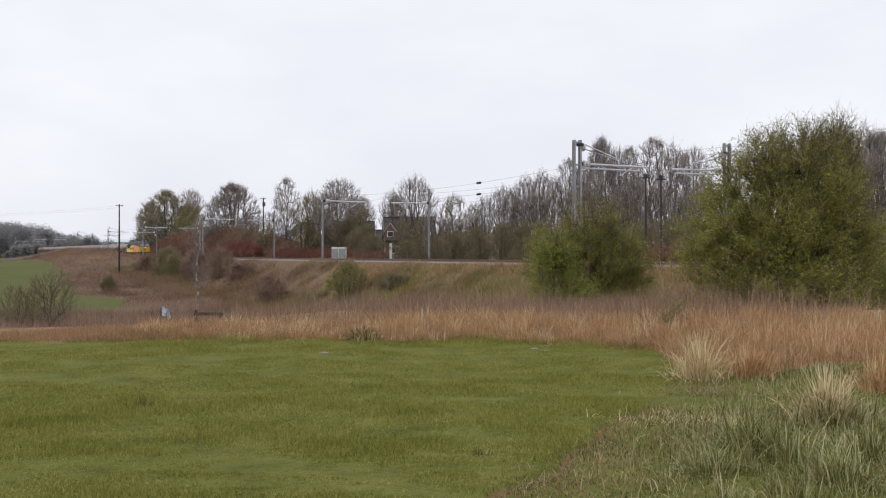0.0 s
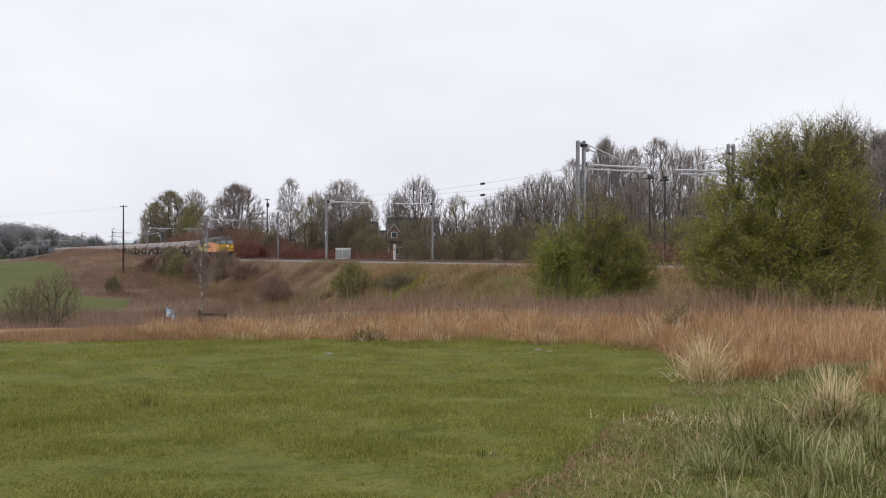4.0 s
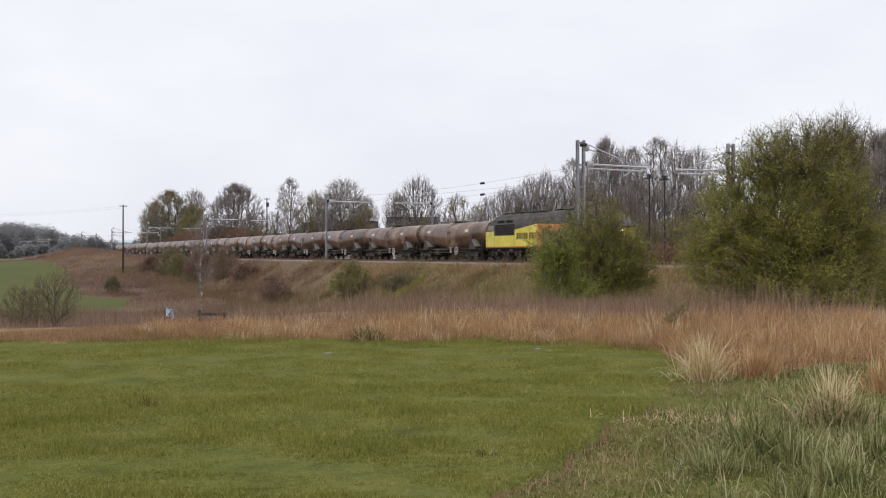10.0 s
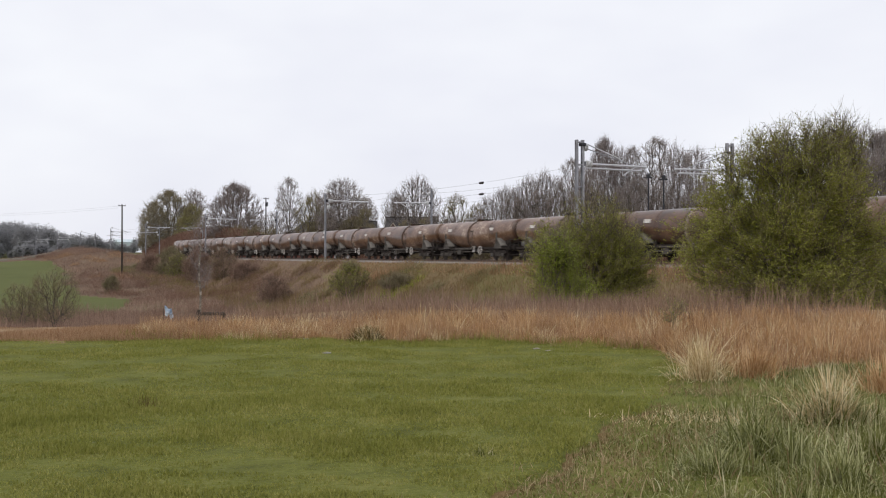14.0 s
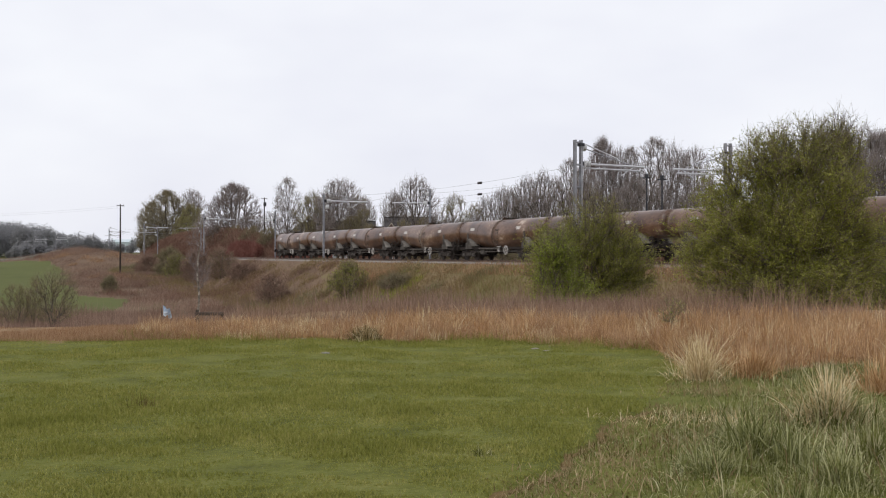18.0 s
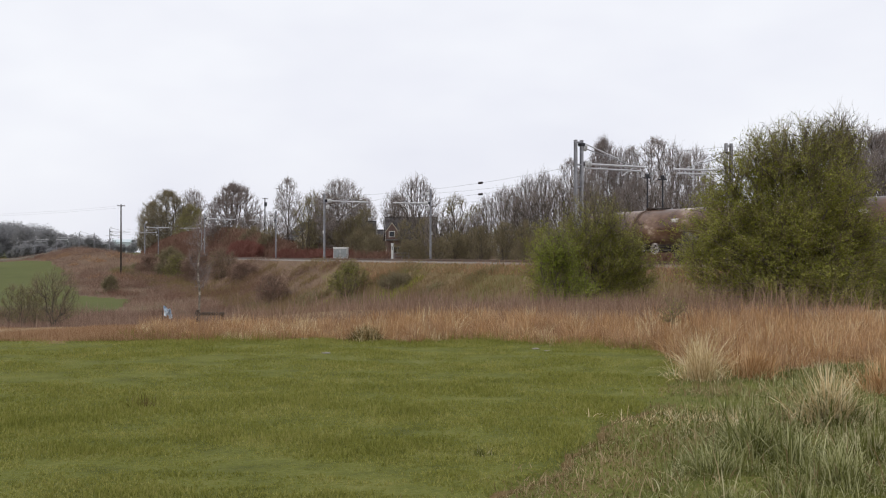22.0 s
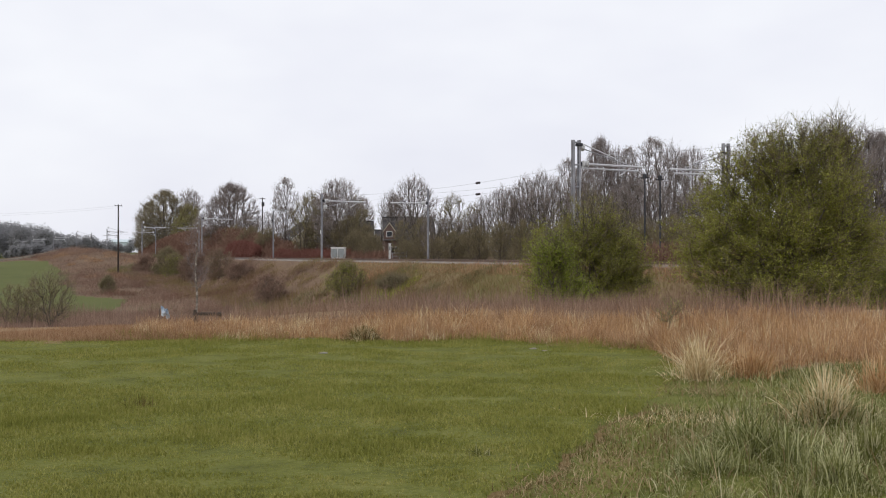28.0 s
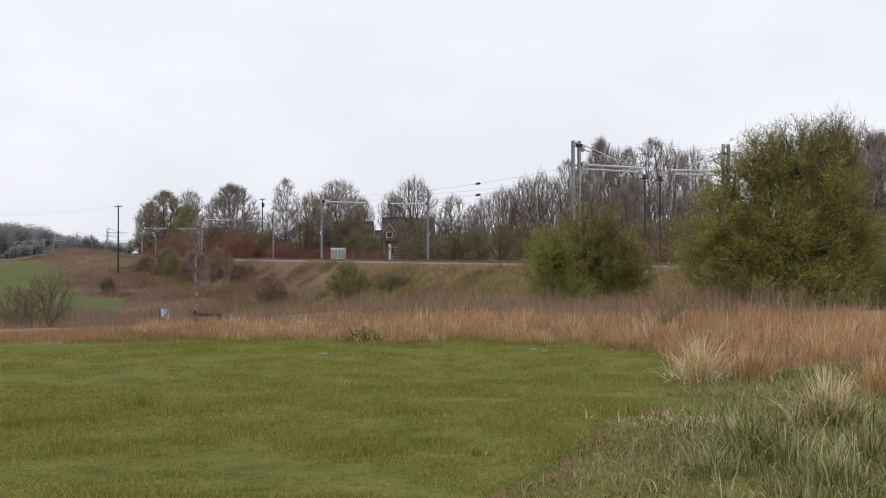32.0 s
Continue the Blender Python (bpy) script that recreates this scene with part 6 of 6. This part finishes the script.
tussock("grass_tussock", 1545, 8.4, 0.36, 0.32, 360, M_ROUGH, 98, "green tussock of long arching grass", 0.011)
tussock("grass_tussock", 1262, 7.9, 0.3, 0.26, 280, M_TUSSOCK, 84, "grey-green tussock of long arching grass", 0.01)
tussock("grass_tussock", 1240, 13.9, 0.72, 0.3, 480, M_PALE, 85, "tall straw-coloured tussock of dry grass")
tussock("grass_tussock", 1330, 14.2, 0.55, 0.36, 480, M_REED, 86, "straw-coloured tussock of dry grass")
tussock("grass_tussock", 1560, 12.6, 0.6, 0.34, 420, M_REED, 87, "straw-coloured tussock of dry grass")


def wisps(px, d, sx, sy, n, h, material, seed, label):
    """A flattened, ragged patch of dead grass lying in the green."""
    x, y = spot(px, d)
    r = np.random.RandomState(seed)
    a, b = r.normal(0, sx, n), r.normal(0, sy, n)
    keep = fbm(x + a, y + b, 5.0, seed) > -0.1
    a, b = a[keep], b[keep]
    v, f = arching(on_ground(x + a, y + b), r.uniform(0, 6.283, len(a)), np.abs(r.normal(0.9, 0.4, len(a))), h * r.uniform(0.4, 1.5, len(a)), 0.007 * r.uniform(0.6, 1.4, len(a)), r, 3)
    return tagged(mesh_obj("dead_grass_patch", v, f, material), label, "dead grass", "patches of dead grass", "stuff")


wisps(1150, 10.6, 0.34, 0.3, 900, 0.14, M_PALE, 88, "ragged patch of pale dead grass lying flat")
wisps(1292, 10.3, 0.16, 0.2, 600, 0.14, M_PALE, 99, "small patch of bleached dead grass")
wisps(1095, 8.3, 0.22, 0.3, 700, 0.12, M_LITTER, 77, "brown patch of trampled dead grass")
wisps(1010, 7.3, 0.3, 0.3, 700, 0.1, M_LITTER, 76, "brown patch of trampled dead grass")
wisps(945, 7.2, 0.2, 0.25, 500, 0.1, M_LITTER, 176, "brown patch of trampled dead grass")
wisps(1060, 7.5, 0.3, 0.2, 600, 0.11, M_LITTER, 177, "brown patch of trampled dead grass")
wisps(1190, 9.2, 0.25, 0.35, 500, 0.12, M_LITTER, 78, "brown patch of trampled dead grass")
wisps(1260, 12.6, 0.4, 0.4, 600, 0.2, M_LITTER, 79, "brown patch of dead grass below a tussock")
tussock("grass_tussock", 645, 20.0, 0.34, 0.3, 260, M_PALE, 93, "pale rush tussock at the field edge", 0.013)
tussock("grass_tussock", 645, 20.1, 0.32, 0.3, 900, M_OLIVE, 89, "olive-green rush tussock at the field edge", 0.012)
tussock("grass_tussock", 252, 11.4, 0.2, 0.2, 80, M_OLIVE, 90, "dark green tuft of taller grass in the field", 0.008)
tussock("grass_tussock", 850, 8.6, 0.11, 0.18, 90, M_ROUGH, 91, "grey-green tuft of grass in the field", 0.008)
# smaller tussocks all through the rough grass
_v, _f, _o = [], [], 0
for _ in range(300):
    cy = 6.6 + 8.2 * R.uniform(0, 1) ** 1.2
    cx = R.uniform(0.06, 0.47) * cy
    if cx < 1.35 + (cy - 7) * 0.4 or (cx > 2.9 and cy > float(field_edge(np.array([cx]))[0])):
        continue
    v, f = tussock_blades(R, cx, cy, R.uniform(0.1, 0.24), R.uniform(0.1, 0.25), 42, 0.008)
    _v.append(v)
    _f.append(f + _o)
    _o += len(v)
tagged(mesh_obj("rough_tussocks", np.concatenate(_v), np.concatenate(_f), M_TUSSOCK), "small grey-green tussocks through the rough grass", "grass tussocks", kind="stuff")
# dry grass belt behind the field: tussocks that arch outwards, over a thinner stand
def reed_zone(x, y):
    return (y > field_edge(x)) & ((x > 2.7 + 0.2 * np.sin(y * 2)) | (y > 19.5)) & ((x > -0.13 * y) | (y < 24)) & (x > -0.29 * y)


m = 2100
cy = 13.2 + 11.8 * R.uniform(0, 1, m)
cx = R.uniform(-0.3, 0.52, m) * cy
ok = reed_zone(cx, cy)
cx, cy = cx[ok], cy[ok]
per = 85
size = R.uniform(0.6, 1.25, len(cx)) * (0.85 + 0.2 * fbm(cx, cy, 0.6, 65))
shade = R.uniform(0, 1, len(cx)) + 0.12 * (cy - 20) / 8 - 0.1 * step((1.0 - cx) / 4)
k = np.repeat(np.arange(len(cx)), per)
rad, ang = np.abs(R.normal(0, 0.13, len(k))) * size[k], R.uniform(0, 6.283, len(k))
x, y = cx[k] + rad * np.cos(ang), cy[k] + rad * np.sin(ang)
h = (0.62 - 0.2 * step((-0.5 - x) / 2)) * size[k] * R.uniform(0.45, 1.15, len(k)) * (0.62 + 0.38 * step((y - field_edge(x)) / 2.0))
for lo, hi, m_, nm, lb in ((-1, 0.11, M_PALE, "pale_dry_grass", "pale bleached tussocks of tall dry grass behind the field"), (0.11, 0.7, M_REED, "dry_grass", "belt of tall straw-coloured dry grass behind the field"), (0.7, 3, M_REED_RED, "russet_grass", "tall russet-brown dry grass behind the field")):
    q = (shade[k] >= lo) & (shade[k] < hi)
    tagged(blades(nm, on_ground(x[q], y[q]), h[q], 0.010, m_, lean=0.76, bend=1.1, seed=76, segs=3, heading=ang[q]), lb, "dry grass", kind="stuff")
n = 42000
y = 13.0 + 12.0 * R.uniform(0, 1, n)
x = R.uniform(-0.29, 0.52, n) * y
q = reed_zone(x, y)
x, y = x[q], y[q]
tagged(blades("dry_undergrowth", on_ground(x, y), 0.36 * R.uniform(0.4, 1.3, len(x)), 0.009, M_REED_RED, lean=0.4, seed=77, segs=1), "thin russet stand of dry stems between the tussocks", "dry grass", kind="stuff")
n = 6000
x = R.uniform(-6.5, 4.2, n)
y = field_edge(x) + R.normal(0.25, 0.35, n)
keep = fbm(x, y, 1.2, 66) > 0.0
x, y = x[keep], y[keep]
tagged(blades("edge_grass", on_ground(x, y), 0.17 * R.uniform(0.4, 1.4, len(x)), 0.009, M_GRASS, lean=0.7, seed=67), "olive-green tufts along the edge of the field", "grass", kind="stuff")
# low dry strip along the field's end at the hollow
n = 55000
y = R.uniform(19.8, 24.8, n)
x = R.uniform(-0.46, -0.22, n) * y
tagged(blades("dry_grass_strip", on_ground(x, y), 0.13 * R.uniform(0.3, 1.5, n) * np.clip(0.8 + 0.8 * fbm(x, y, 1.1, 45), 0.25, 1.8), 0.011, M_REED_RED, lean=0.6, seed=78, segs=1), "low strip of dry grass at the end of the field", "dry grass", kind="stuff")
# russet stems standing in the hollow behind the dry grass
n = 27000
y = 23.5 + 18 * R.uniform(0, 1, n)
x = R.uniform(-0.2, 0.47, n) * y
keep = R.uniform(0, 1, n) < 0.45 + 0.8 * fbm(x, y, 0.5, 92)
x, y = x[keep], y[keep]
h = (0.55 + 0.35 * fbm(x, y, 0.6, 93) + 0.55 * step((x - 2) / 8)) * R.uniform(0.5, 1.2, len(x))
tagged(blades("russet_stems", on_ground(x, y), h, 0.012, M_STEM, lean=0.6, seed=94), "purple-brown dead stems standing in the hollow", "stems", kind="stuff")


# rounded lumps of leafless growth over the bank side
def scrub_mounds(seed, count, u0, u1, lat0, lat1, size, per, width, material, name, label, where=None):
    r = np.random.RandomState(seed)
    P, D = [], []
    for _ in range(count):
        u, la = r.uniform(u0, u1), r.uniform(lat0, lat1)
        c = at_track(u, la)
        if c.y < 34 or bool(pasture(np.array([c.x]), np.array([c.y]), 0, 0)[0]):
            continue
        if where is not None and float(fbm(np.array([c.x]), np.array([c.y]), 0.14, where)[0]) < 0.05:
            continue
        w = size * r.uniform(0.6, 1.5)
        h = w * r.uniform(0.3, 0.55) * min(1.0, max(0.3, (-2.8 - la) / 3))
        q = r.normal(0, 1, (per, 3))
        q /= np.linalg.norm(q, axis=1)[:, None]
        q[:, 2] = np.abs(q[:, 2])
        q *= r.uniform(0.15, 1, (per, 1)) ** 0.5 * r.uniform(0.8, 1.1, (per, 1))
        x, y = c.x + q[:, 0] * w, c.y + q[:, 1] * w
        P.append(np.stack([x, y, terrain(x, y) + q[:, 2] * h], 1))
        D.append(q * np.array([1, 1, 0.6]) + np.array([0, 0, 0.45]))
    P, D = np.concatenate(P), np.concatenate(D)
    v, f, _a = sprays(r, P, D, 0.5, width, 0.7, 0.1, 0.1, 1)
    return tagged(mesh_obj(name, v, f, material), label, "scrub", kind="stuff")


scrub_mounds(131, 260, -215, -22, -30, -4.2, 2.2, 260, 0.032, M_BROWN, "thorn_scrub", "rounded purple-brown clumps of leafless thorn on the bank", 41)
scrub_mounds(132, 150, -215, -12, -26, -4.2, 1.8, 220, 0.03, M_RUST, "russet_scrub", "rounded russet clumps of dead growth on the bank", 42)
scrub_mounds(133, 170, -120, 12, -17, -4.2, 1.5, 240, 0.026, M_STRAW, "straw_tussocks", "straw-coloured clumps of grass on the railway bank", 43)
scrub_mounds(134, 110, -130, 34, -16, -4.4, 1.4, 240, 0.026, M_LEAF_DULL, "olive_clumps", "olive-green clumps of herbage on the railway bank", 44)
scrub_mounds(135, 150, -200, -90, -24, -8, 1.6, 200, 0.035, M_REED_RED, "dry_clumps", "straw-brown clumps of dead grass on the mound", 45)
# fringe of dead grass along the top of the bank, by the cable trough
R2 = np.random.RandomState(136)
_u, _l = R2.uniform(-34, 40, 9000), R2.uniform(-5.2, -3.5, 9000)
_p = np.array([at_track(a, b) for a, b in zip(_u, _l)])
_k = R2.uniform(0, 1, 9000) < 0.35 + 0.65 * step((_u + 5) / 25) + 0.3 * fbm(_p[:, 0], _p[:, 1], 0.4, 137)
_p, _u = _p[_k], _u[_k]
tagged(blades("bank_top_grass", on_ground(_p[:, 0], _p[:, 1]), R2.uniform(0.25, 0.7, len(_p)) * (0.6 + 0.5 * step((_u - 5) / 15)), 0.03, M_REED_RED, lean=0.6, seed=138), "fringe of dead grass along the top of the bank", "dry grass", kind="stuff")


# scrub over the bank side, laid out along the line
def bank_cover(seed, n, u0, u1, lat0, lat1, height, width, material, name, label, where, lean=0.5):
    r = np.random.RandomState(seed)
    u, la = r.uniform(u0, u1, n), r.uniform(lat0, lat1, n)
    c = np.clip(u, U0, U1)
    p, d = _lines(c), _lines(c + 0.5) - _lines(c - 0.5)
    d = d / np.linalg.norm(d, axis=1)[:, None]
    p = p + d * (u - c)[:, None]
    x, y = p[:, 0] - d[:, 1] * la, p[:, 1] + d[:, 0] * la
    keep = where(u, la, x, y) & (r.uniform(0, 1, n) < 0.6 + 0.7 * fbm(x, y, 0.7, seed)) & (y > 30)
    u, la, x, y = u[keep], la[keep], x[keep], y[keep]
    lump = np.clip(0.8 + 0.7 * fbm(x, y, 0.5, seed + 1) + 0.5 * fbm(x, y, 0.16, seed + 2), 0.2, 2.2)
    h = height * r.uniform(0.4, 1.3, len(x)) * lump * np.clip((-3.2 - la) / 3.5, 0.25, 1)
    return tagged(blades(name, on_ground(x, y), h, width, material, lean=lean, seed=seed + 3, segs=1), label, name.replace("_", " "), kind="stuff")


def grassy(u, la, x, y):
    return (u > -24 + 14 * fbm(x, y, 0.25, 85)) & (la > -14)


bank_cover(101, 75000, -48, 46, -14, -3.5, 0.62, 0.035, M_STRAW, "bank_grass", "straw and green tussocky grass on the railway bank", grassy, 0.45)
bank_cover(105, 22000, -16, 12, -12, -4.8, 0.5, 0.045, M_LEAF, "bank_herbage", "dark green herbage on the railway bank", lambda u, la, x, y: fbm(x, y, 0.35, 7) > 0.15, 0.7)
bank_cover(113, 9000, -20, 0, -7.5, -3.6, 0.6, 0.04, M_REED_RED, "russet_bank_grass", "russet dead grass at the top of the railway bank", lambda u, la, x, y: fbm(x, y, 0.4, 17) > 0.0, 0.5)
bank_cover(109, 150000, -250, -20, -44, -3.5, 0.75, 0.05, M_BROWN, "scrub", "brown leafless scrub on the slope below the railway", lambda u, la, x, y: ~grassy(u, la, x, y) & ~pasture(x, y, u, la), 0.95)
bank_cover(121, 14000, -120, -15, -26, -4, 0.7, 0.06, M_LEAF_DULL, "olive_scrub", "olive-green patches in the leafless scrub", lambda u, la, x, y: fbm(x, y, 0.22, 27) > 0.25, 0.9)
n = 9000
y = R.uniform(82, 103, n)
x = R.uniform(-0.46, -0.27, n) * y
tagged(blades("low_thorn_scrub", on_ground(x, y), 1.0 * R.uniform(0.3, 1.3, n) * np.clip(0.9 + fbm(x, y, 0.3, 33), 0.3, 2), 0.05, M_BROWN, lean=0.8, seed=34, segs=1), "brown thorn scrub at the foot of the pasture", "scrub", kind="stuff")
n = 80000
y = 30 + 86 * R.uniform(0, 1, n) ** 1.3
x = R.uniform(-0.46, 0.4, n) * y
u, lat = to_track(np.stack([x, y], 1))
keep = (lat < -11) & ~pasture(x, y, u, lat) & (R.uniform(0, 1, n) < 0.6 + 0.6 * fbm(x, y, 0.5, 84))
x, y = x[keep], y[keep]
h = 0.75 * R.uniform(0.4, 1.3, len(x)) * np.clip(0.8 + 0.8 * fbm(x, y, 0.4, 81), 0.2, 2)
tagged(blades("hollow_scrub", on_ground(x, y), h, 0.015 + 0.0003 * y, M_BROWN, lean=0.5, seed=83, segs=1), "brown leafless scrub in the hollow below the bank", "scrub", kind="stuff")


# ------------------------------------------------------------------ small things by the field
def old_frame():
    e = empty("timber_rail")
    x, y = spot(347, 31.0)
    z = ground_z(x, y) - 0.1
    part("post", box(0.09, 0.09, 1.05, (0, 0, 0.4), 0.01), M_TIMBER, e)
    part("post", box(0.08, 0.08, 0.9, (0.72, 0.05, 0.35), 0.01), M_TIMBER, e)
    part("rail", box(0.86, 0.05, 0.09, (0.36, 0.0, 0.8), 0.01), M_TIMBER, e)
    e.matrix_world = pose(x, y, z)
    return tagged(e, "old dark timber posts with a rail in the grass", "fence")


old_frame()


def bag():
    e = empty("plastic_sheet")
    x, y = spot(294, 25.5)
    r = np.random.RandomState(5)
    b = bmesh.new()
    g = [[None] * 7 for _ in range(7)]
    for i in range(7):
        for j in range(7):
            u_, v_ = i / 6 - 0.5, j / 6 - 0.5
            g[i][j] = b.verts.new((u_ * 0.3 + v_ * 0.12 + r.normal(0, 0.015), 0.08 * math.sin(9 * u_ + 4 * v_) + r.normal(0, 0.035), -v_ * 0.34 - u_ * 0.1 + r.normal(0, 0.012)))
    for i in range(6):
        for j in range(6):
            b.faces.new((g[i][j], g[i + 1][j], g[i + 1][j + 1], g[i][j + 1]))
    bmesh.ops.solidify(b, geom=b.faces[:], thickness=0.006)
    o = part("sheet", b, M_BAG, e, "crumpled pale blue plastic")
    o.location = (0, 0, 0.3)
    o.rotation_euler = (0.2, 0.25, 0.3)
    o.scale = (0.68, 1.3, 0.62)
    part("stick", rod((-0.12, 0, -0.1), (-0.14, 0.02, 0.4), 0.008, 5), M_TIMBER, e)
    e.matrix_world = pose(x, y, ground_z(x, y))
    return tagged(e, "crumpled pale blue plastic sheet caught on a stick", "litter")


bag()


def scrap(px, d, s, seed):
    x, y = spot(px, d)
    b = bmesh.new()
    bmesh.ops.create_icosphere(b, subdivisions=2, radius=1.0)
    r = np.random.RandomState(seed)
    for v in b.verts:
        v.co *= 1 + r.normal(0, 0.12)
        v.co.x, v.co.y, v.co.z = v.co.x * s, v.co.y * s * 0.5, v.co.z * s * 0.25
    o = part("pale_stone", b, M_STONE)
    o.matrix_world = pose(x, y, ground_z(x, y) + s * 0.15)
    return tagged(o, "small pale flat stone lying in the grass", "stone", "stones in the grass")


for i, (px, yy, s) in enumerate(((574, 630, 0.075), (536, 603, 0.06), (557, 602, 0.05), (945, 619, 0.07), (965, 622, 0.05))):
    scrap(px, EYE * FOCAL / (yy - 451.2), s, i)


# ------------------------------------------------------------------ houses behind the railway
def house(px, d, length, depth, eaves, ridge, turn, walls, label, chim=True, dormer=None):
    e = empty("house")
    x, y = spot(px, d)
    z = ground_z(x, y)
    L, D = length / 2, depth / 2
    for q in (-1, 1):
        part("wall", box(length, 0.25, eaves, (0, q * (D - 0.125), eaves / 2)), walls, e)
        part("wall", prism([(-D + 0.25, 0), (D - 0.25, 0), (D - 0.25, eaves), (0, ridge - 0.12), (-D + 0.25, eaves)], 0.25, "x", (q * (L - 0.125), 0, 0)), walls, e)
    k = (ridge - eaves) / D
    for s in (-1, 1):
        part("roof_slope", slab([(-L - 0.3, s * (D + 0.35), eaves - 0.35 * k + 0.1), (L + 0.3, s * (D + 0.35), eaves - 0.35 * k + 0.1), (L + 0.3, 0, ridge + 0.1), (-L - 0.3, 0, ridge + 0.1)], (0, 0, -0.14)), M_TILES, e)
    part("ridge_tiles", rod((-L - 0.3, 0, ridge + 0.12), (L + 0.3, 0, ridge + 0.12), 0.12, 8), M_TILES, e)
    for s in (-1, 1):
        for q in (-1, 1):
            part("bargeboard", slab([(q * (L + 0.31), s * (D + 0.35), eaves - 0.35 * k + 0.1), (q * (L + 0.31), 0, ridge + 0.1), (q * (L + 0.31), 0, ridge - 0.12), (q * (L + 0.31), s * (D + 0.35), eaves - 0.35 * k - 0.12)], (-q * 0.04, 0, 0)), M_WHITE, e)
    if chim:
        part("chimney", box(0.9, 0.6, 1.7, (L * 0.55, 0, ridge + 0.4), 0.03), M_BRICKW, e)

    def window(wx, wz, face):
        if face == "front":
            w = part("window", box(1.3, 0.08, 1.15, (wx, -D - 0.01, wz), 0.01), M_WHITE, e)
            for t in (-0.32, 0.32):
                part("pane", box(0.54, 0.03, 0.98, (wx + t, -D - 0.055, wz)), M_GLASS, w)
        else:
            w = part("window", box(0.08, 1.1, 1.15, (face * (L + 0.01), wx, wz), 0.01), M_WHITE, e)
            for t in (-0.27, 0.27):
                part("pane", box(0.03, 0.45, 0.98, (face * (L + 0.055), wx + t, wz)), M_GLASS, w)
    for wx in (-0.6, 0.05, 0.62):
        for wz in ((1.5, 4.0) if eaves > 4 else (1.5,)):
            window(wx * L, wz, "front")
    for f in (-1, 1):
        window(-1.2, 1.5, f)
        window(1.2, 1.5, f)
        window(0, min(4.1, ridge - 2.2), f)
    if dormer is not None:
        top, half = ridge - 0.9, 0.95
        dm = part("gable_front", prism([(-half, eaves - 0.4), (half, eaves - 0.4), (half, top - 1.25), (0, top), (-half, top - 1.25)], 0.2, "y", (dormer * L, -D - 0.13, 0)), M_BRICKW, e, "brick gable front")
        for q in (-1, 1):
            part("bargeboard", slab([(dormer * L + q * (half + 0.2), -D - 0.27, top - 1.5), (dormer * L, -D - 0.27, top + 0.1), (dormer * L, -D - 0.27, top - 0.18), (dormer * L + q * (half + 0.2), -D - 0.27, top - 1.78)], (0, 0.04, 0)), M_RENDER, dm, "pale bargeboard")
            part("roof_slope", slab([(dormer * L + q * (half + 0.25), -D - 0.3, top - 1.5), (dormer * L, -D - 0.3, top + 0.12), (dormer * L, -0.4, top + 0.12), (dormer * L + q * (half + 0.25), -D * 0.35, top - 1.5)], (0, 0, -0.1)), M_TILES, dm)
        w = part("window", box(1.0, 0.08, 1.0, (dormer * L, -D - 0.25, top - 1.95), 0.01), M_WHITE, dm)
        part("pane", box(0.84, 0.03, 0.84, (dormer * L, -D - 0.29, top - 1.95)), M_GLASS, w)
    e.matrix_world = pose(x, y, z, 0, 0, turn)
    return tagged(e, label, "house", "houses behind the railway")


house(541, 222, 9.0, 8.0, 4.2, 7.6, -64, M_RENDER, "cream-rendered house with dark tiled roof among trees", False)
house(611, 197, 10.5, 8.0, 3.4, 7.0, 6, M_BRICKW, "brown brick house with long dark tiled roof", False)
house(664, 205, 5.0, 7.0, 3.0, 5.6, 4, M_BRICKW, "low brick wing with dark tiled roof", False)
house(723, 180, 8.2, 8.5, 3.4, 7.0, 6, M_BRICKW, "brown brick house with dark tiled roof and white-trimmed gable", False, -0.82)


def far_shed(px, d, length, h):
    e = empty("far_shed")
    x, y = spot(px, d)
    z = ground_z(x, y)
    part("wall", box(length, 12, h, (0, 0, h / 2)), M_TEAL, e)
    for s in (-1, 1):
        part("roof_slope", slab([(-length / 2 - 0.5, s * 6.5, h - 0.2), (length / 2 + 0.5, s * 6.5, h - 0.2), (length / 2 + 0.5, 0, h + 2.2), (-length / 2 - 0.5, 0, h + 2.2)], (0, 0, -0.2)), M_TEAL, e)
    e.matrix_world = pose(x, y, z)
    return tagged(e, "long pale teal shed in the far distance", "shed")


far_shed(215, 900, 16, 9.5)


def field_wall():
    e = empty("field_wall")
    pts = [Vector((*spot(px, 272 + 0.06 * px), 0)) for px in range(-20, 108, 9)]
    for a, c in zip(pts[:-1], pts[1:]):
        m = (a + c) / 2
        o = part("wall_length", box((c - a).length + 0.05, 0.5, 0.7, (0, 0, 0.25), 0.08), M_STONE, e)
        o.matrix_basis = pose(m.x, m.y, ground_z(m.x, m.y), 0, 0, math.degrees(math.atan2((c - a).y, (c - a).x)))
    return tagged(e, "low pale stone wall along the top of the pasture", "wall")


field_wall()
motions()
